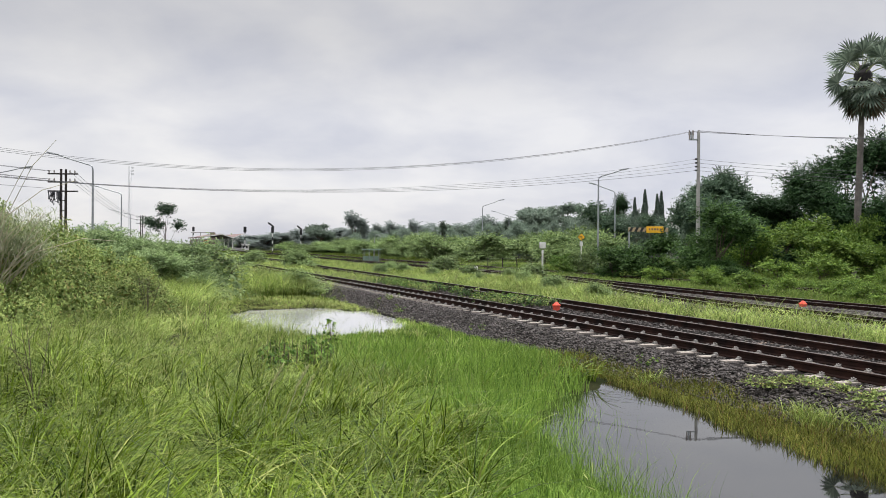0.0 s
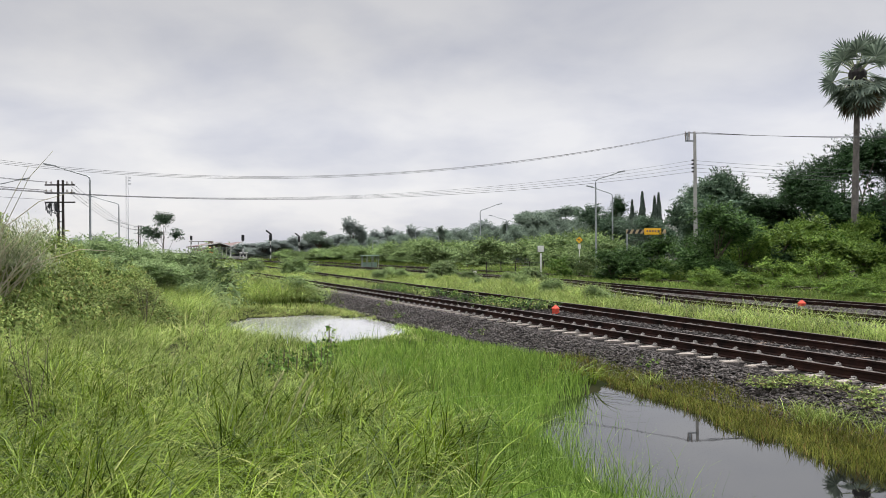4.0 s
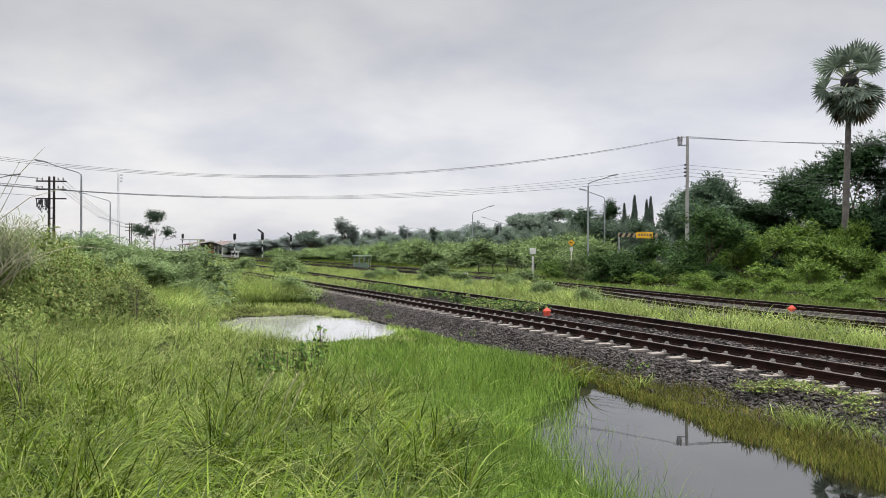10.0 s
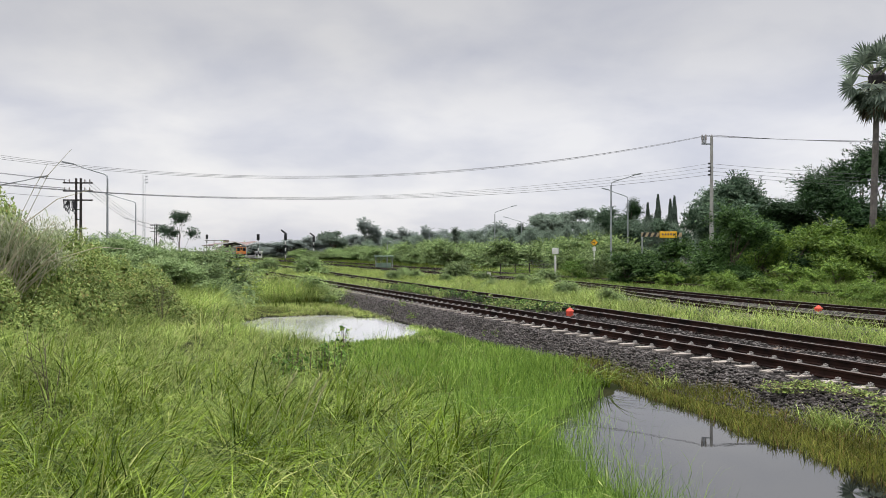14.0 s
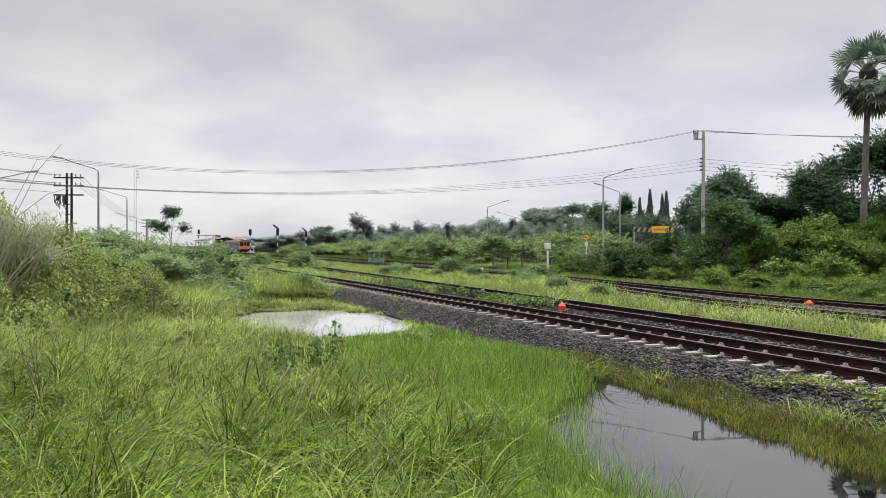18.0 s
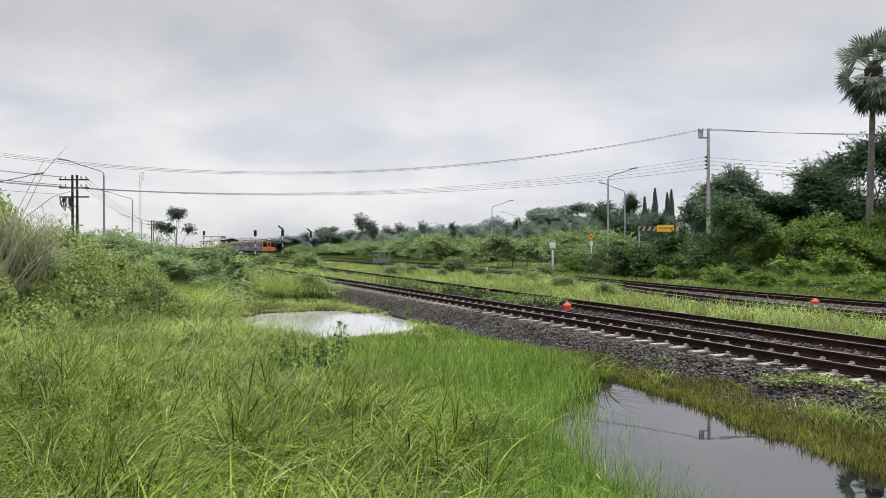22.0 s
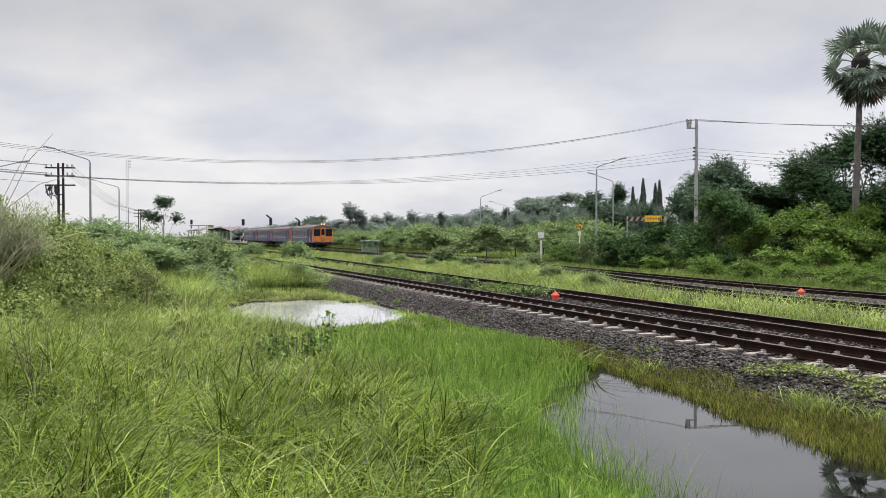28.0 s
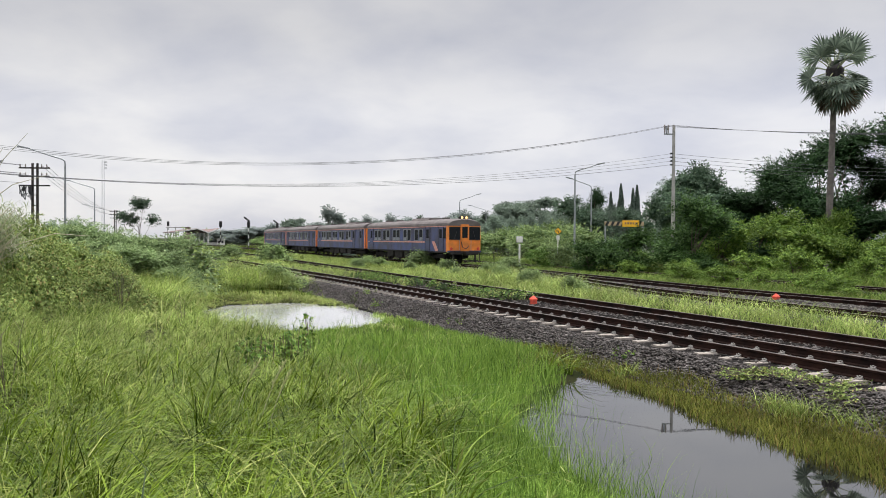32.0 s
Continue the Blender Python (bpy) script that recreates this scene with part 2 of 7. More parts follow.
MAT = dict(
    soil=paint("wet_soil", (0.024, 0.023, 0.011), 0.95, vary=0.4, scale=0.6, dirt=(0.018, 0.028, 0.007), fine=9, bump=0.6, gloss=0.03),
    stone=paint("ballast_stone", (0.066, 0.058, 0.054), 0.65, vary=0.4, scale=3, piece="island", bump=0.3, dirt=(0.050, 0.040, 0.035), gloss=0.3),
    palestone=paint("pale_ballast_stone", (0.090, 0.083, 0.077), 0.7, vary=0.35, scale=3, piece="island", bump=0.3, dirt=(0.11, 0.095, 0.082)),
    # near-black: the shade in gaps between stones is put into the bed's colour
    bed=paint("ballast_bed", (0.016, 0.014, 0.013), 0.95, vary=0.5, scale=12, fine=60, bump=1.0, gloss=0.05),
    rail=paint("rusty_rail", (0.026, 0.013, 0.010), 0.8, 0.0, vary=0.4, scale=2, fine=70, dirt=(0.018, 0.013, 0.012), gloss=0.06),
    railtop=paint("worn_rail_head", (0.17, 0.14, 0.125), 0.35, 0.8, vary=0.3, scale=1.5, fine=30),
    sleeper=paint("concrete_sleeper", (0.31, 0.28, 0.25), 0.85, vary=0.25, scale=6, dirt=(0.27, 0.23, 0.195)),
    wood=paint("old_timber", (0.10, 0.075, 0.06), 0.85, vary=0.4, scale=5, piece="object"),
    clip=paint("galvanised_clip", (0.30, 0.285, 0.27), 0.6, 0.2, vary=0.2),
    concrete=paint("pole_concrete", (0.36, 0.35, 0.33), 0.85, vary=0.2, scale=1.5),
    steel=paint("grey_steel", (0.34, 0.36, 0.37), 0.5, 0.5, vary=0.15, scale=2),
    # near-white so the mast looks faint: distance haze painted into the steel
    hazesteel=paint("hazy_lattice_steel", (0.78, 0.79, 0.80), 0.6, 0.0, vary=0.1, scale=2),
    dark=paint("dark_metal", (0.035, 0.035, 0.038), 0.6, 0.2, vary=0.3),
    tarwood=paint("tarred_pole", (0.045, 0.038, 0.035), 0.8, vary=0.35, scale=3),
    wire=paint("weathered_cable", (0.06, 0.062, 0.07), 0.6, vary=0.2),
    porcelain=paint("insulator_porcelain", (0.30, 0.27, 0.25), 0.3, vary=0.2),
    white=paint("white_paint", (0.72, 0.72, 0.70), 0.6, vary=0.15, scale=2, dirt=(0.6, 0.58, 0.52)),
    black=paint("black_paint", (0.025, 0.025, 0.027), 0.6, vary=0.3),
    yellow=paint("sign_yellow", (0.85, 0.47, 0.02), 0.5, vary=0.12, scale=3),
    tan=paint("faded_tan_paint", (0.42, 0.33, 0.20), 0.7, vary=0.2, scale=3),
    red=paint("marker_red", (0.72, 0.075, 0.035), 0.6, vary=0.15, scale=5, dirt=(0.55, 0.07, 0.04)),
    orange=paint("train_orange", (0.83, 0.25, 0.035), 0.45, vary=0.12, scale=1.5, dirt=(0.62, 0.20, 0.04)),
    blue=paint("train_blue", (0.046, 0.066, 0.185), 0.5, vary=0.3, scale=0.9, dirt=(0.065, 0.064, 0.105)),
    stripe=paint("train_stripe", (0.62, 0.30, 0.25), 0.55, vary=0.2),
    sash=paint("pale_sash", (0.22, 0.24, 0.28), 0.5, vary=0.25),
    roofgrey=paint("train_roof", (0.145, 0.128, 0.124), 0.75, vary=0.3, scale=1.2),
    under=paint("under_gear", (0.030, 0.027, 0.027), 0.8, vary=0.4),
    glass=glass_mat(),
    rooftile=paint("brown_roof", (0.20, 0.145, 0.135), 0.85, vary=0.25, scale=0.7),
    wall=paint("pale_wall", (0.55, 0.54, 0.52), 0.8, vary=0.15, scale=0.6),
    boothgreen=paint("booth_green", (0.25, 0.36, 0.27), 0.6, vary=0.2),
    lamp=paint("headlight", (1.0, 0.62, 0.28), 0.4, vary=0.02, emit=1.3),
    bark=paint("bark", (0.13, 0.105, 0.085), 0.9, vary=0.4, scale=4, fine=25, bump=0.8),
    palmbark=paint("palm_bark", (0.145, 0.13, 0.12), 0.9, vary=0.3, scale=3, fine=18, bump=0.8),
    grass=leafy("tall_grass", (0.010, 0.026, 0.002), (0.145, 0.215, 0.022), (0.27, 0.25, 0.09), through_it=0.15),
    # grass darkened: shade low among the near tussocks is put into its colour
    shadegrass=leafy("shaded_grass", (0.003, 0.008, 0.0015), (0.046, 0.080, 0.008), (0.15, 0.13, 0.05), patch=0.6, through_it=0.10),
    hedgeleaf=leafy("hedge_leaf", (0.085, 0.142, 0.052), (0.315, 0.415, 0.160), None, patch=0.8, each=0.25),
    bankleaf=leafy("bank_shrub_leaf", (0.115, 0.180, 0.075), (0.335, 0.430, 0.195), None, patch=0.9, through_it=0.28, each=0.20),
    lush=leafy("wet_green_grass", (0.065, 0.140, 0.020), (0.305, 0.455, 0.085), None, through_it=0.2),
    marsh=leafy("marsh_weed", (0.024, 0.034, 0.006), (0.235, 0.255, 0.05), (0.20, 0.13, 0.05), patch=1.6),
    strip=leafy("verge_grass", (0.080, 0.140, 0.024), (0.440, 0.545, 0.150), (0.42, 0.40, 0.18), patch=0.6, through_it=0.2),
    turf=leafy("pale_turf", (0.155, 0.20, 0.045), (0.40, 0.46, 0.15), (0.30, 0.24, 0.11), patch=0.7),
    midgrass=leafy("herb_green", (0.030, 0.066, 0.010), (0.225, 0.325, 0.062), (0.30, 0.30, 0.12), patch=0.7),
    arch=leafy("arching_blade", (0.010, 0.030, 0.002), (0.190, 0.278, 0.022), (0.27, 0.30, 0.08), patch=1.1, through_it=0.16, rough=0.45, sheen=0.15),
    straw=leafy("dry_straw", (0.38, 0.35, 0.25), (0.58, 0.53, 0.40), None, through_it=0.15),
    plume=leafy("seed_plume", (0.44, 0.46, 0.22), (0.64, 0.64, 0.36), None, through_it=0.3),
    canegreen=leafy("cane_leaf", (0.15, 0.19, 0.09), (0.44, 0.47, 0.30), (0.60, 0.57, 0.48), through_it=0.2),
    seed=leafy("seed_heads", (0.13, 0.18, 0.04), (0.30, 0.34, 0.12), None),
    shrub=leafy("shrub_leaf", (0.035, 0.090, 0.016), (0.165, 0.275, 0.055), (0.22, 0.26, 0.06), patch=1.1, each=0.25),
    vine=leafy("vine_leaf", (0.080, 0.135, 0.032), (0.35, 0.43, 0.135), (0.32, 0.27, 0.10), patch=1.2, each=0.20),
    bright=leafy("young_leaf", (0.026, 0.076, 0.009), (0.240, 0.350, 0.066), None, patch=1.1, each=0.15),
    dusk=leafy("dull_shrub_leaf", (0.009, 0.030, 0.009), (0.100, 0.180, 0.050), None, patch=1.1, each=0.20),
    deep=leafy("dark_leaf", (0.008, 0.024, 0.011), (0.056, 0.112, 0.040), None, patch=0.6, each=0.20),
    # leaf tones of the far wood are paled: aerial haze put into the colour
    far=leafy("hazed_far_leaf", (0.125, 0.168, 0.134), (0.225, 0.285, 0.210), None, patch=0.15, through_it=0.32, each=0.22),
    conifer=leafy("conifer_spray", (0.075, 0.105, 0.088), (0.165, 0.212, 0.165), None, patch=0.6, through_it=0.05),
    mid=leafy("mid_tree_leaf", (0.034, 0.066, 0.044), (0.140, 0.205, 0.125), None, patch=0.5, each=0.22),
    # paler still, with more painted-in haze, for the most distant trees
    haze=leafy("hazed_distant_leaf", (0.250, 0.292, 0.275), (0.330, 0.382, 0.342), None, patch=0.08, through_it=0.35, each=0.08),
    palm=leafy("palm_leaf", (0.095, 0.130, 0.100), (0.285, 0.345, 0.270), None, patch=0.8),
    deadpalm=leafy("dead_palm_leaf", (0.09, 0.07, 0.05), (0.17, 0.13, 0.09), None),
    water=water_mat(),
    # the far pond's pale base colour stands in for sky mirrored by ripples
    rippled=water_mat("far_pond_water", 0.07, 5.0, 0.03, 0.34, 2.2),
)

# ---------------------------------------------------------------- mesh helpers
RNG = np.random.default_rng(7)

class Shape:
    """Collects vertices and faces of one mesh."""
    def __init__(self):
        self.v, self.f = [], []

    def add(self, verts, faces):
        o = len(self.v)
        self.v += [tuple(p) for p in verts]
        self.f += [tuple(i + o for i in q) for q in faces]
        return self

    def box(self, c, s, m=None):
        x, y, z = s[0] / 2, s[1] / 2, s[2] / 2
        vs = [Vector((a * x, b * y, d * z)) for d in (-1, 1) for b in (-1, 1) for a in (-1, 1)]
        vs = [(m @ p if m else p) + Vector(c) for p in vs]
        return self.add(vs, [(0, 2, 3, 1), (4, 5, 7, 6), (0, 1, 5, 4), (2, 6, 7, 3), (0, 4, 6, 2), (1, 3, 7, 5)])

    def tube(self, pts, radii, n=6):
        pts = [Vector(p) for p in pts]
        if not hasattr(radii, "__len__"):
            radii = [radii] * len(pts)
        vs, fs = [], []
        for i, p in enumerate(pts):
            d = (pts[min(i + 1, len(pts) - 1)] - pts[max(i - 1, 0)]).normalized()
            a = d.cross(Vector((0, 0, 1)) if abs(d.z) < 0.9 else Vector((1, 0, 0))).normalized()
            b = d.cross(a)
            for k in range(n):
                w = 2 * math.pi * k / n
                vs.append(p + (a * math.cos(w) + b * math.sin(w)) * radii[i])
        for i in range(len(pts) - 1):
            for k in range(n):
                fs.append((i * n + k, i * n + (k + 1) % n, (i + 1) * n + (k + 1) % n, (i + 1) * n + k))
        fs += [tuple(range(n)), tuple(range(len(vs) - n, len(vs)))[::-1]]
        return self.add(vs, fs)

    def sweep(self, prof, frames):
        """A closed profile carried along frames (origin, side, up)."""
        n = len(prof)
        vs = [Vector(o) + Vector(s) * a + Vector(u) * b for o, s, u in frames for a, b in prof]
        fs = [(i * n + k, i * n + (k + 1) % n, (i + 1) * n + (k + 1) % n, (i + 1) * n + k) for i in range(len(frames) - 1) for k in range(n)]
        fs += [tuple(range(n)), tuple(range(len(vs) - n, len(vs)))[::-1]]
        return self.add(vs, fs)

    def mesh(self, name, bevel=0.0, smooth=False):
        me = bpy.data.meshes.new(name)
        bm = bmesh.new()
        vv = [bm.verts.new(p) for p in self.v]
        for q in self.f:
            try:
                bm.faces.new([vv[i] for i in q])
            except ValueError:
                pass
        bmesh.ops.recalc_face_normals(bm, faces=bm.faces)
        if bevel:
            es = [e for e in bm.edges if len(e.link_faces) == 2 and e.calc_face_angle(0) > 0.6]
            bmesh.ops.bevel(bm, geom=es, offset=bevel, segments=2, profile=0.6, affect="EDGES", clamp_overlap=True)
        bm.to_mesh(me)
        bm.free()
        if smooth:
            me.polygons.foreach_set("use_smooth", [True] * len(me.polygons))
        return me

def quads_mesh(name, verts, quads, mat):
    """A mesh from arrays of vertices and four-cornered faces."""
    me = bpy.data.meshes.new(name)
    verts, quads = np.asarray(verts, np.float32), np.asarray(quads, np.int32)
    me.vertices.add(len(verts)); me.vertices.foreach_set("co", verts.ravel())
    k = quads.shape[1]
    me.loops.add(quads.size); me.loops.foreach_set("vertex_index", quads.ravel())
    me.polygons.add(len(quads)); me.polygons.foreach_set("loop_start", np.arange(len(quads), dtype=np.int32) * k)
    me.update(calc_edges=True)
    me.materials.append(mat)
    return me

def part(name, shape, mat, parent, label="", bevel=0.0, smooth=False, at=None):
    me = shape.mesh(name, bevel, smooth) if isinstance(shape, Shape) else shape
    if mat and not me.materials:
        me.materials.append(mat)
    ob = new(name, me)
    ob.parent = parent
    if at:
        ob.matrix_basis = at
    if label:
        tagged(ob, label)
    return ob

def thing(name, m, label, category, group="", kind=""):
    ob = new(name)
    ob.empty_display_size = 0.2
    ob.matrix_basis = m
    return tagged(ob, label, category, group, kind)

# ---------------------------------------------------------------- plan
TURN = radians(21.5)          # the line of the tracks, to the left of ahead
CT, ST = math.cos(TURN), math.sin(TURN)
RAIL = 0.65                   # top of the rails over the water

def xy(u, v):
    """u along the tracks, v across them, to x and y."""
    return v * CT - u * ST, v * ST + u * CT

def uv(x, y):
    return y * CT - x * ST, x * CT + y * ST

def step(a):
    a = np.clip(a, 0, 1)
    return a * a * (3 - 2 * a)

def v_a(u): return 11.45 + 0 * u
def v_b(u): return 13.45 + 0.043 * u
def v_train(u): return 26.8 + 0.0005 * np.clip(u - 75, 0, 55) ** 2 + 0.02 * np.clip(u - 130, 0, None) - 3.2 * step((55 - u) / 35)
def v_c(u): return v_train(u) - 3.9 * step((60 - u) / 45)
def v_d(u): return 31.2 + 0.03 * (u - 38)

def wob(x, y, k, s=0.0):
    return np.sin(x * k + 1.3 * s + 1.7 * np.sin(y * k * 0.7 + s)) * np.cos(y * k * 1.1 - 0.6 * s + np.sin(x * k * 0.8))

def pond_far(x, y):
    a, b = (x + 4.4) * 0.95 + (y - 27.5) * 0.32, -(x + 4.4) * 0.32 + (y - 27.5) * 0.95
    e = 1 - np.sqrt((a / 2.95) ** 2 + (b / 5.7) ** 2) + 0.08 * wob(x, y, 1.3) + 0.05 * wob(x, y, 3.1, 2)
    return np.minimum(e, (9.1 - uv(x, y)[1]) * 0.5)

def pond_near(x, y):
    u, v = uv(x, y)
    e = 1 - np.sqrt(((v - 8.4) / 4.15) ** 2 + ((u - 5.6) / 7.3) ** 2)
    return np.minimum(e, (8.50 + 0.17 * np.clip(u - 8.1, -3, 4) - v) * 0.3) + 0.04 * wob(x, y, 2.1, 1)

def ground_z(x, y):
    x, y = np.asarray(x, float), np.asarray(y, float)
    u, v = uv(x, y)
    r = np.hypot(x, y)
    z = 0.14 + 0.05 * wob(x, y, 0.5) + 0.03 * wob(x, y, 1.7, 2)
    z = z + 0.85 * np.exp(-(r / 6.0) ** 2)                                  # the bank under the camera
    z = z + 0.62 * step((-1.0 - x - 0.12 * y) / 7.0) * step((40 - r) / 14)  # higher ground beside the shrubs
    z = z + 0.40 * np.exp(-((x + 13.6) / 3.0) ** 2 - ((y - 42.5) / 4.0) ** 2)  # a low mound behind the far pond
    z = z * (1 - 0.75 * step((v - 8.0) / 1.0))
    yard = step((v - 10.2) / 1.2)
    z = z * (1 - yard) + (0.36 + 0.03 * wob(x, y, 0.35, 3)) * yard
    far = step((r - 90) / 80)
    z = z * (1 - far) + 0.38 * far
    for p in (pond_far(x, y), pond_near(x, y)):
        z = np.where(p > -0.22, z - step((p + 0.22) / 0.6) * (z + 0.28), z)
    return z

def ground():
    def axis(lo, hi, mid, fine, grow):
        a, s, x = [mid], fine, mid
        while x < hi:
            x += s; a.append(x); s *= grow if abs(x - mid) > 22 else 1.0
        s, x = fine, mid
        while x > lo:
            x -= s; a.insert(0, x); s *= grow if abs(x - mid) > 22 else 1.0
        return np.array(a)
    xs, ys = axis(-2600, 2600, 0.0, 0.35, 1.07), axis(-900, 3600, 18.0, 0.35, 1.07)
    X, Y = np.meshgrid(xs, ys)
    Z = ground_z(X, Y)
    n = len(xs)
    i = np.arange(len(ys) - 1)[:, None] * n + np.arange(n - 1)[None]
    q = np.stack([i, i + 1, i + n + 1, i + n], -1).reshape(-1, 4)
    me = quads_mesh("ground", np.stack([X, Y, Z], -1).reshape(-1, 3), q, MAT["soil"])
    tagged(new("ground", me), "flat damp brown and green soil of the railway yard", "ground", kind="structure")

ground()
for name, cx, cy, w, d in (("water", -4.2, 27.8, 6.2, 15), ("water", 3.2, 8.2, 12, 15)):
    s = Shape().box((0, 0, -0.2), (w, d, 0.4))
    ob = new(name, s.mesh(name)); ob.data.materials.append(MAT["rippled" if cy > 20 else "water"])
    ob.matrix_basis = pose(cx, cy, 0, 0, 0, math.degrees(TURN))
    tagged(ob, "still shallow rain pond mirroring the grey sky", "pond", "ponds", "structure")

# ---------------------------------------------------------------- tracks
def frames_along(fn, off, z, u0, u1, du):
    out = []
    for u in np.arange(u0, u1 + 0.01, du):
        d = (fn(u + 0.5) - fn(u - 0.5))
        t = Vector((*xy(1.0, d), 0)) ; t.normalize()
        s = Vector((t.y, -t.x, 0))
        x, y = xy(u, float(fn(u)))
        out.append((Vector((x, y, z)) + s * off, s, Vector((0, 0, 1))))
    return out

RAIL_H = 0.165                # rail and pad over the sleepers
RAIL_PROF = [(-0.062, 0), (0.062, 0), (0.062, 0.016), (0.013, 0.036), (0.010, 0.118), (0.034, 0.128), (0.034, 0.159), (-0.034, 0.159), (-0.034, 0.128), (-0.010, 0.118), (-0.013, 0.036), (-0.062, 0.016)]
HEAD_PROF = [(-0.026, 0.1585), (0.026, 0.1585), (0.021, 0.165), (-0.021, 0.165)]

def sleeper_mesh(mat, length=2.02):
    s = Shape()
    prof = lambda z, k: [(-0.13 * k, z), (0.13 * k, z)]
    for a, b in ((-length / 2, -0.28), (-0.28, 0.28), (0.28, length / 2)):
        h = 0.0 if a == -0.28 else 0.02
        s.add([(a, -0.13, -0.2), (b, -0.13, -0.2), (b, 0.13, -0.2), (a, 0.13, -0.2), (a + 0.012, -0.105, h), (b - 0.012, -0.105, h), (b - 0.012, 0.105, h), (a + 0.012, 0.105, h)],
              [(0, 3, 2, 1), (4, 5, 6, 7), (0, 1, 5, 4), (1, 2, 6, 5), (2, 3, 7, 6), (3, 0, 4, 7)])
    me = s.mesh("sleeper"); me.materials.append(mat)
    return me

def clip_mesh(mat):
    s = Shape()
    pts = [(0.0, -0.06, 0.03), (0.05, -0.06, 0.07), (0.085, -0.02, 0.05), (0.05, 0.0, 0.085), (0.0, 0.02, 0.05), (0.04, 0.06, 0.075), (0.095, 0.05, 0.03)]
    pts = [(0.8 * a, 0.75 * b, 0.7 * c) for a, b, c in pts]
    s.tube(pts, 0.010, 4)
    s.box((0.05, 0, 0.010), (0.10, 0.09, 0.024))
    me = s.mesh("rail_clip"); me.materials.append(mat)
    return me

def track(fn, u0, u1, mat, label, clips=(0, 0), spacing=0.643, low=0.0, clip_mat="clip"):
    t = thing("railway_track", pose(0, 0, 0), label, "railway track", "railway tracks", "structure")
    for side in (-1, 1):
        fr = frames_along(fn, side * 0.532, RAIL - RAIL_H - low, u0, u1, 1.0 if u1 < 130 else 2.0)
        r = part("rail", Shape().sweep(RAIL_PROF, fr), MAT["rail"], t)
        part("rail_head", Shape().sweep(HEAD_PROF, fr), MAT["railtop"], r, "worn steel running surface")
    me, cm = sleeper_mesh(mat), clip_mesh(MAT[clip_mat])
    for k, u in enumerate(np.arange(u0 + 0.51, min(u1, u0 + 95), spacing)):
        x, y = xy(u, float(fn(u)))
        d = float(fn(u + 0.5) - fn(u - 0.5))
        rz = math.degrees(TURN) - math.degrees(math.atan(d)) + RNG.normal(0, 0.6)
        sl = part("sleeper", me, None, t, at=pose(x, y, RAIL - RAIL_H - 0.020 - low + RNG.normal(0, 0.004), 0, 0, rz))
        if clips[0] <= u < clips[1]:
            for side in (-1, 1):
                for o in (-1, 1):
                    part("rail_clip", cm, None, sl, at=pose(side * 0.532 + o * 0.05, 0, 0.02, 0, 0, 0 if o > 0 else 180))
    return t

track(v_a, 2.0, 240, MAT["sleeper"], "single railway track with rusty rails on concrete sleepers", (4, 44))
track(v_b, 2.0, 160, MAT["wood"], "rust-brown railway track on grey sleepers in ballast", (6, 30), clip_mat="rail")
track(v_c, 4.0, 62, MAT["wood"], "siding track half sunk in ballast and grass", low=0.02)
track(v_train, 4.0, 420, MAT["wood"], "main railway track with worn rusty rails")
track(v_d, 14.0, 200, MAT["wood"], "rusty outer track beside the shrubs", low=0.02)

BED_A, BED_B = 9.35, 16.0
def bed_z(u, v):
    """Top of the ballast under the first two tracks."""
    z = 0.455 + 0.04 * step((v - 12.6) / 0.5) - 0.415 * step((10.3 - v) / 1.25) - 0.22 * step((9.15 - v) / 0.45) - 0.18 * step((v - 14.8 - 0.043 * u) / 1.0)
    return z + 0.02 * wob(u, v, 2.3)

def ballast_bed(fn0, fn1, zf, u0, u1, label):
    us = np.arange(u0, u1, 0.7)
    k = np.linspace(0, 1, 22)
    U, K = np.meshgrid(us, k, indexing="ij")
    V = fn0(U) * (1 - K) + fn1(U) * K
    X, Y = xy(U, V)
    Z = zf(U, V)
    n = len(k)
    i = np.arange(len(us) - 1)[:, None] * n + np.arange(n - 1)[None]
    q = np.stack([i, i + n, i + n + 1, i + 1], -1).reshape(-1, 4)
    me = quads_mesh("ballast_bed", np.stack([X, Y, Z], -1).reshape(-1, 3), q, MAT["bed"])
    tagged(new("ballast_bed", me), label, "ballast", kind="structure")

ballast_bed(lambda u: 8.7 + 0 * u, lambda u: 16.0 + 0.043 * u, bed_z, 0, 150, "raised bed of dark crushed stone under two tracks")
def bed_c(u, v):
    e = np.minimum(v - (v_c(u) - 1.7), v_train(u) + 1.7 - v)
    return 0.34 + 0.15 * step(e / 0.7) + 0.015 * wob(u, v, 2.1) + 0.05 * step((np.minimum(v - v_c(u), v_train(u) - v) - 0.8) / 0.4)
ballast_bed(lambda u: v_c(u) - 1.7, lambda u: v_train(u) + 1.7, bed_c, 2, 260, "bed of grey crushed stone under the main track")
def bed_d(u, v): return 0.33 + 0.13 * step((1.6 - np.abs(v - v_d(u))) / 0.6)
ballast_bed(lambda u: v_d(u) - 1.6, lambda u: v_d(u) + 1.6, bed_d, 12, 200, "weedy bed of grey stone under the outer track")

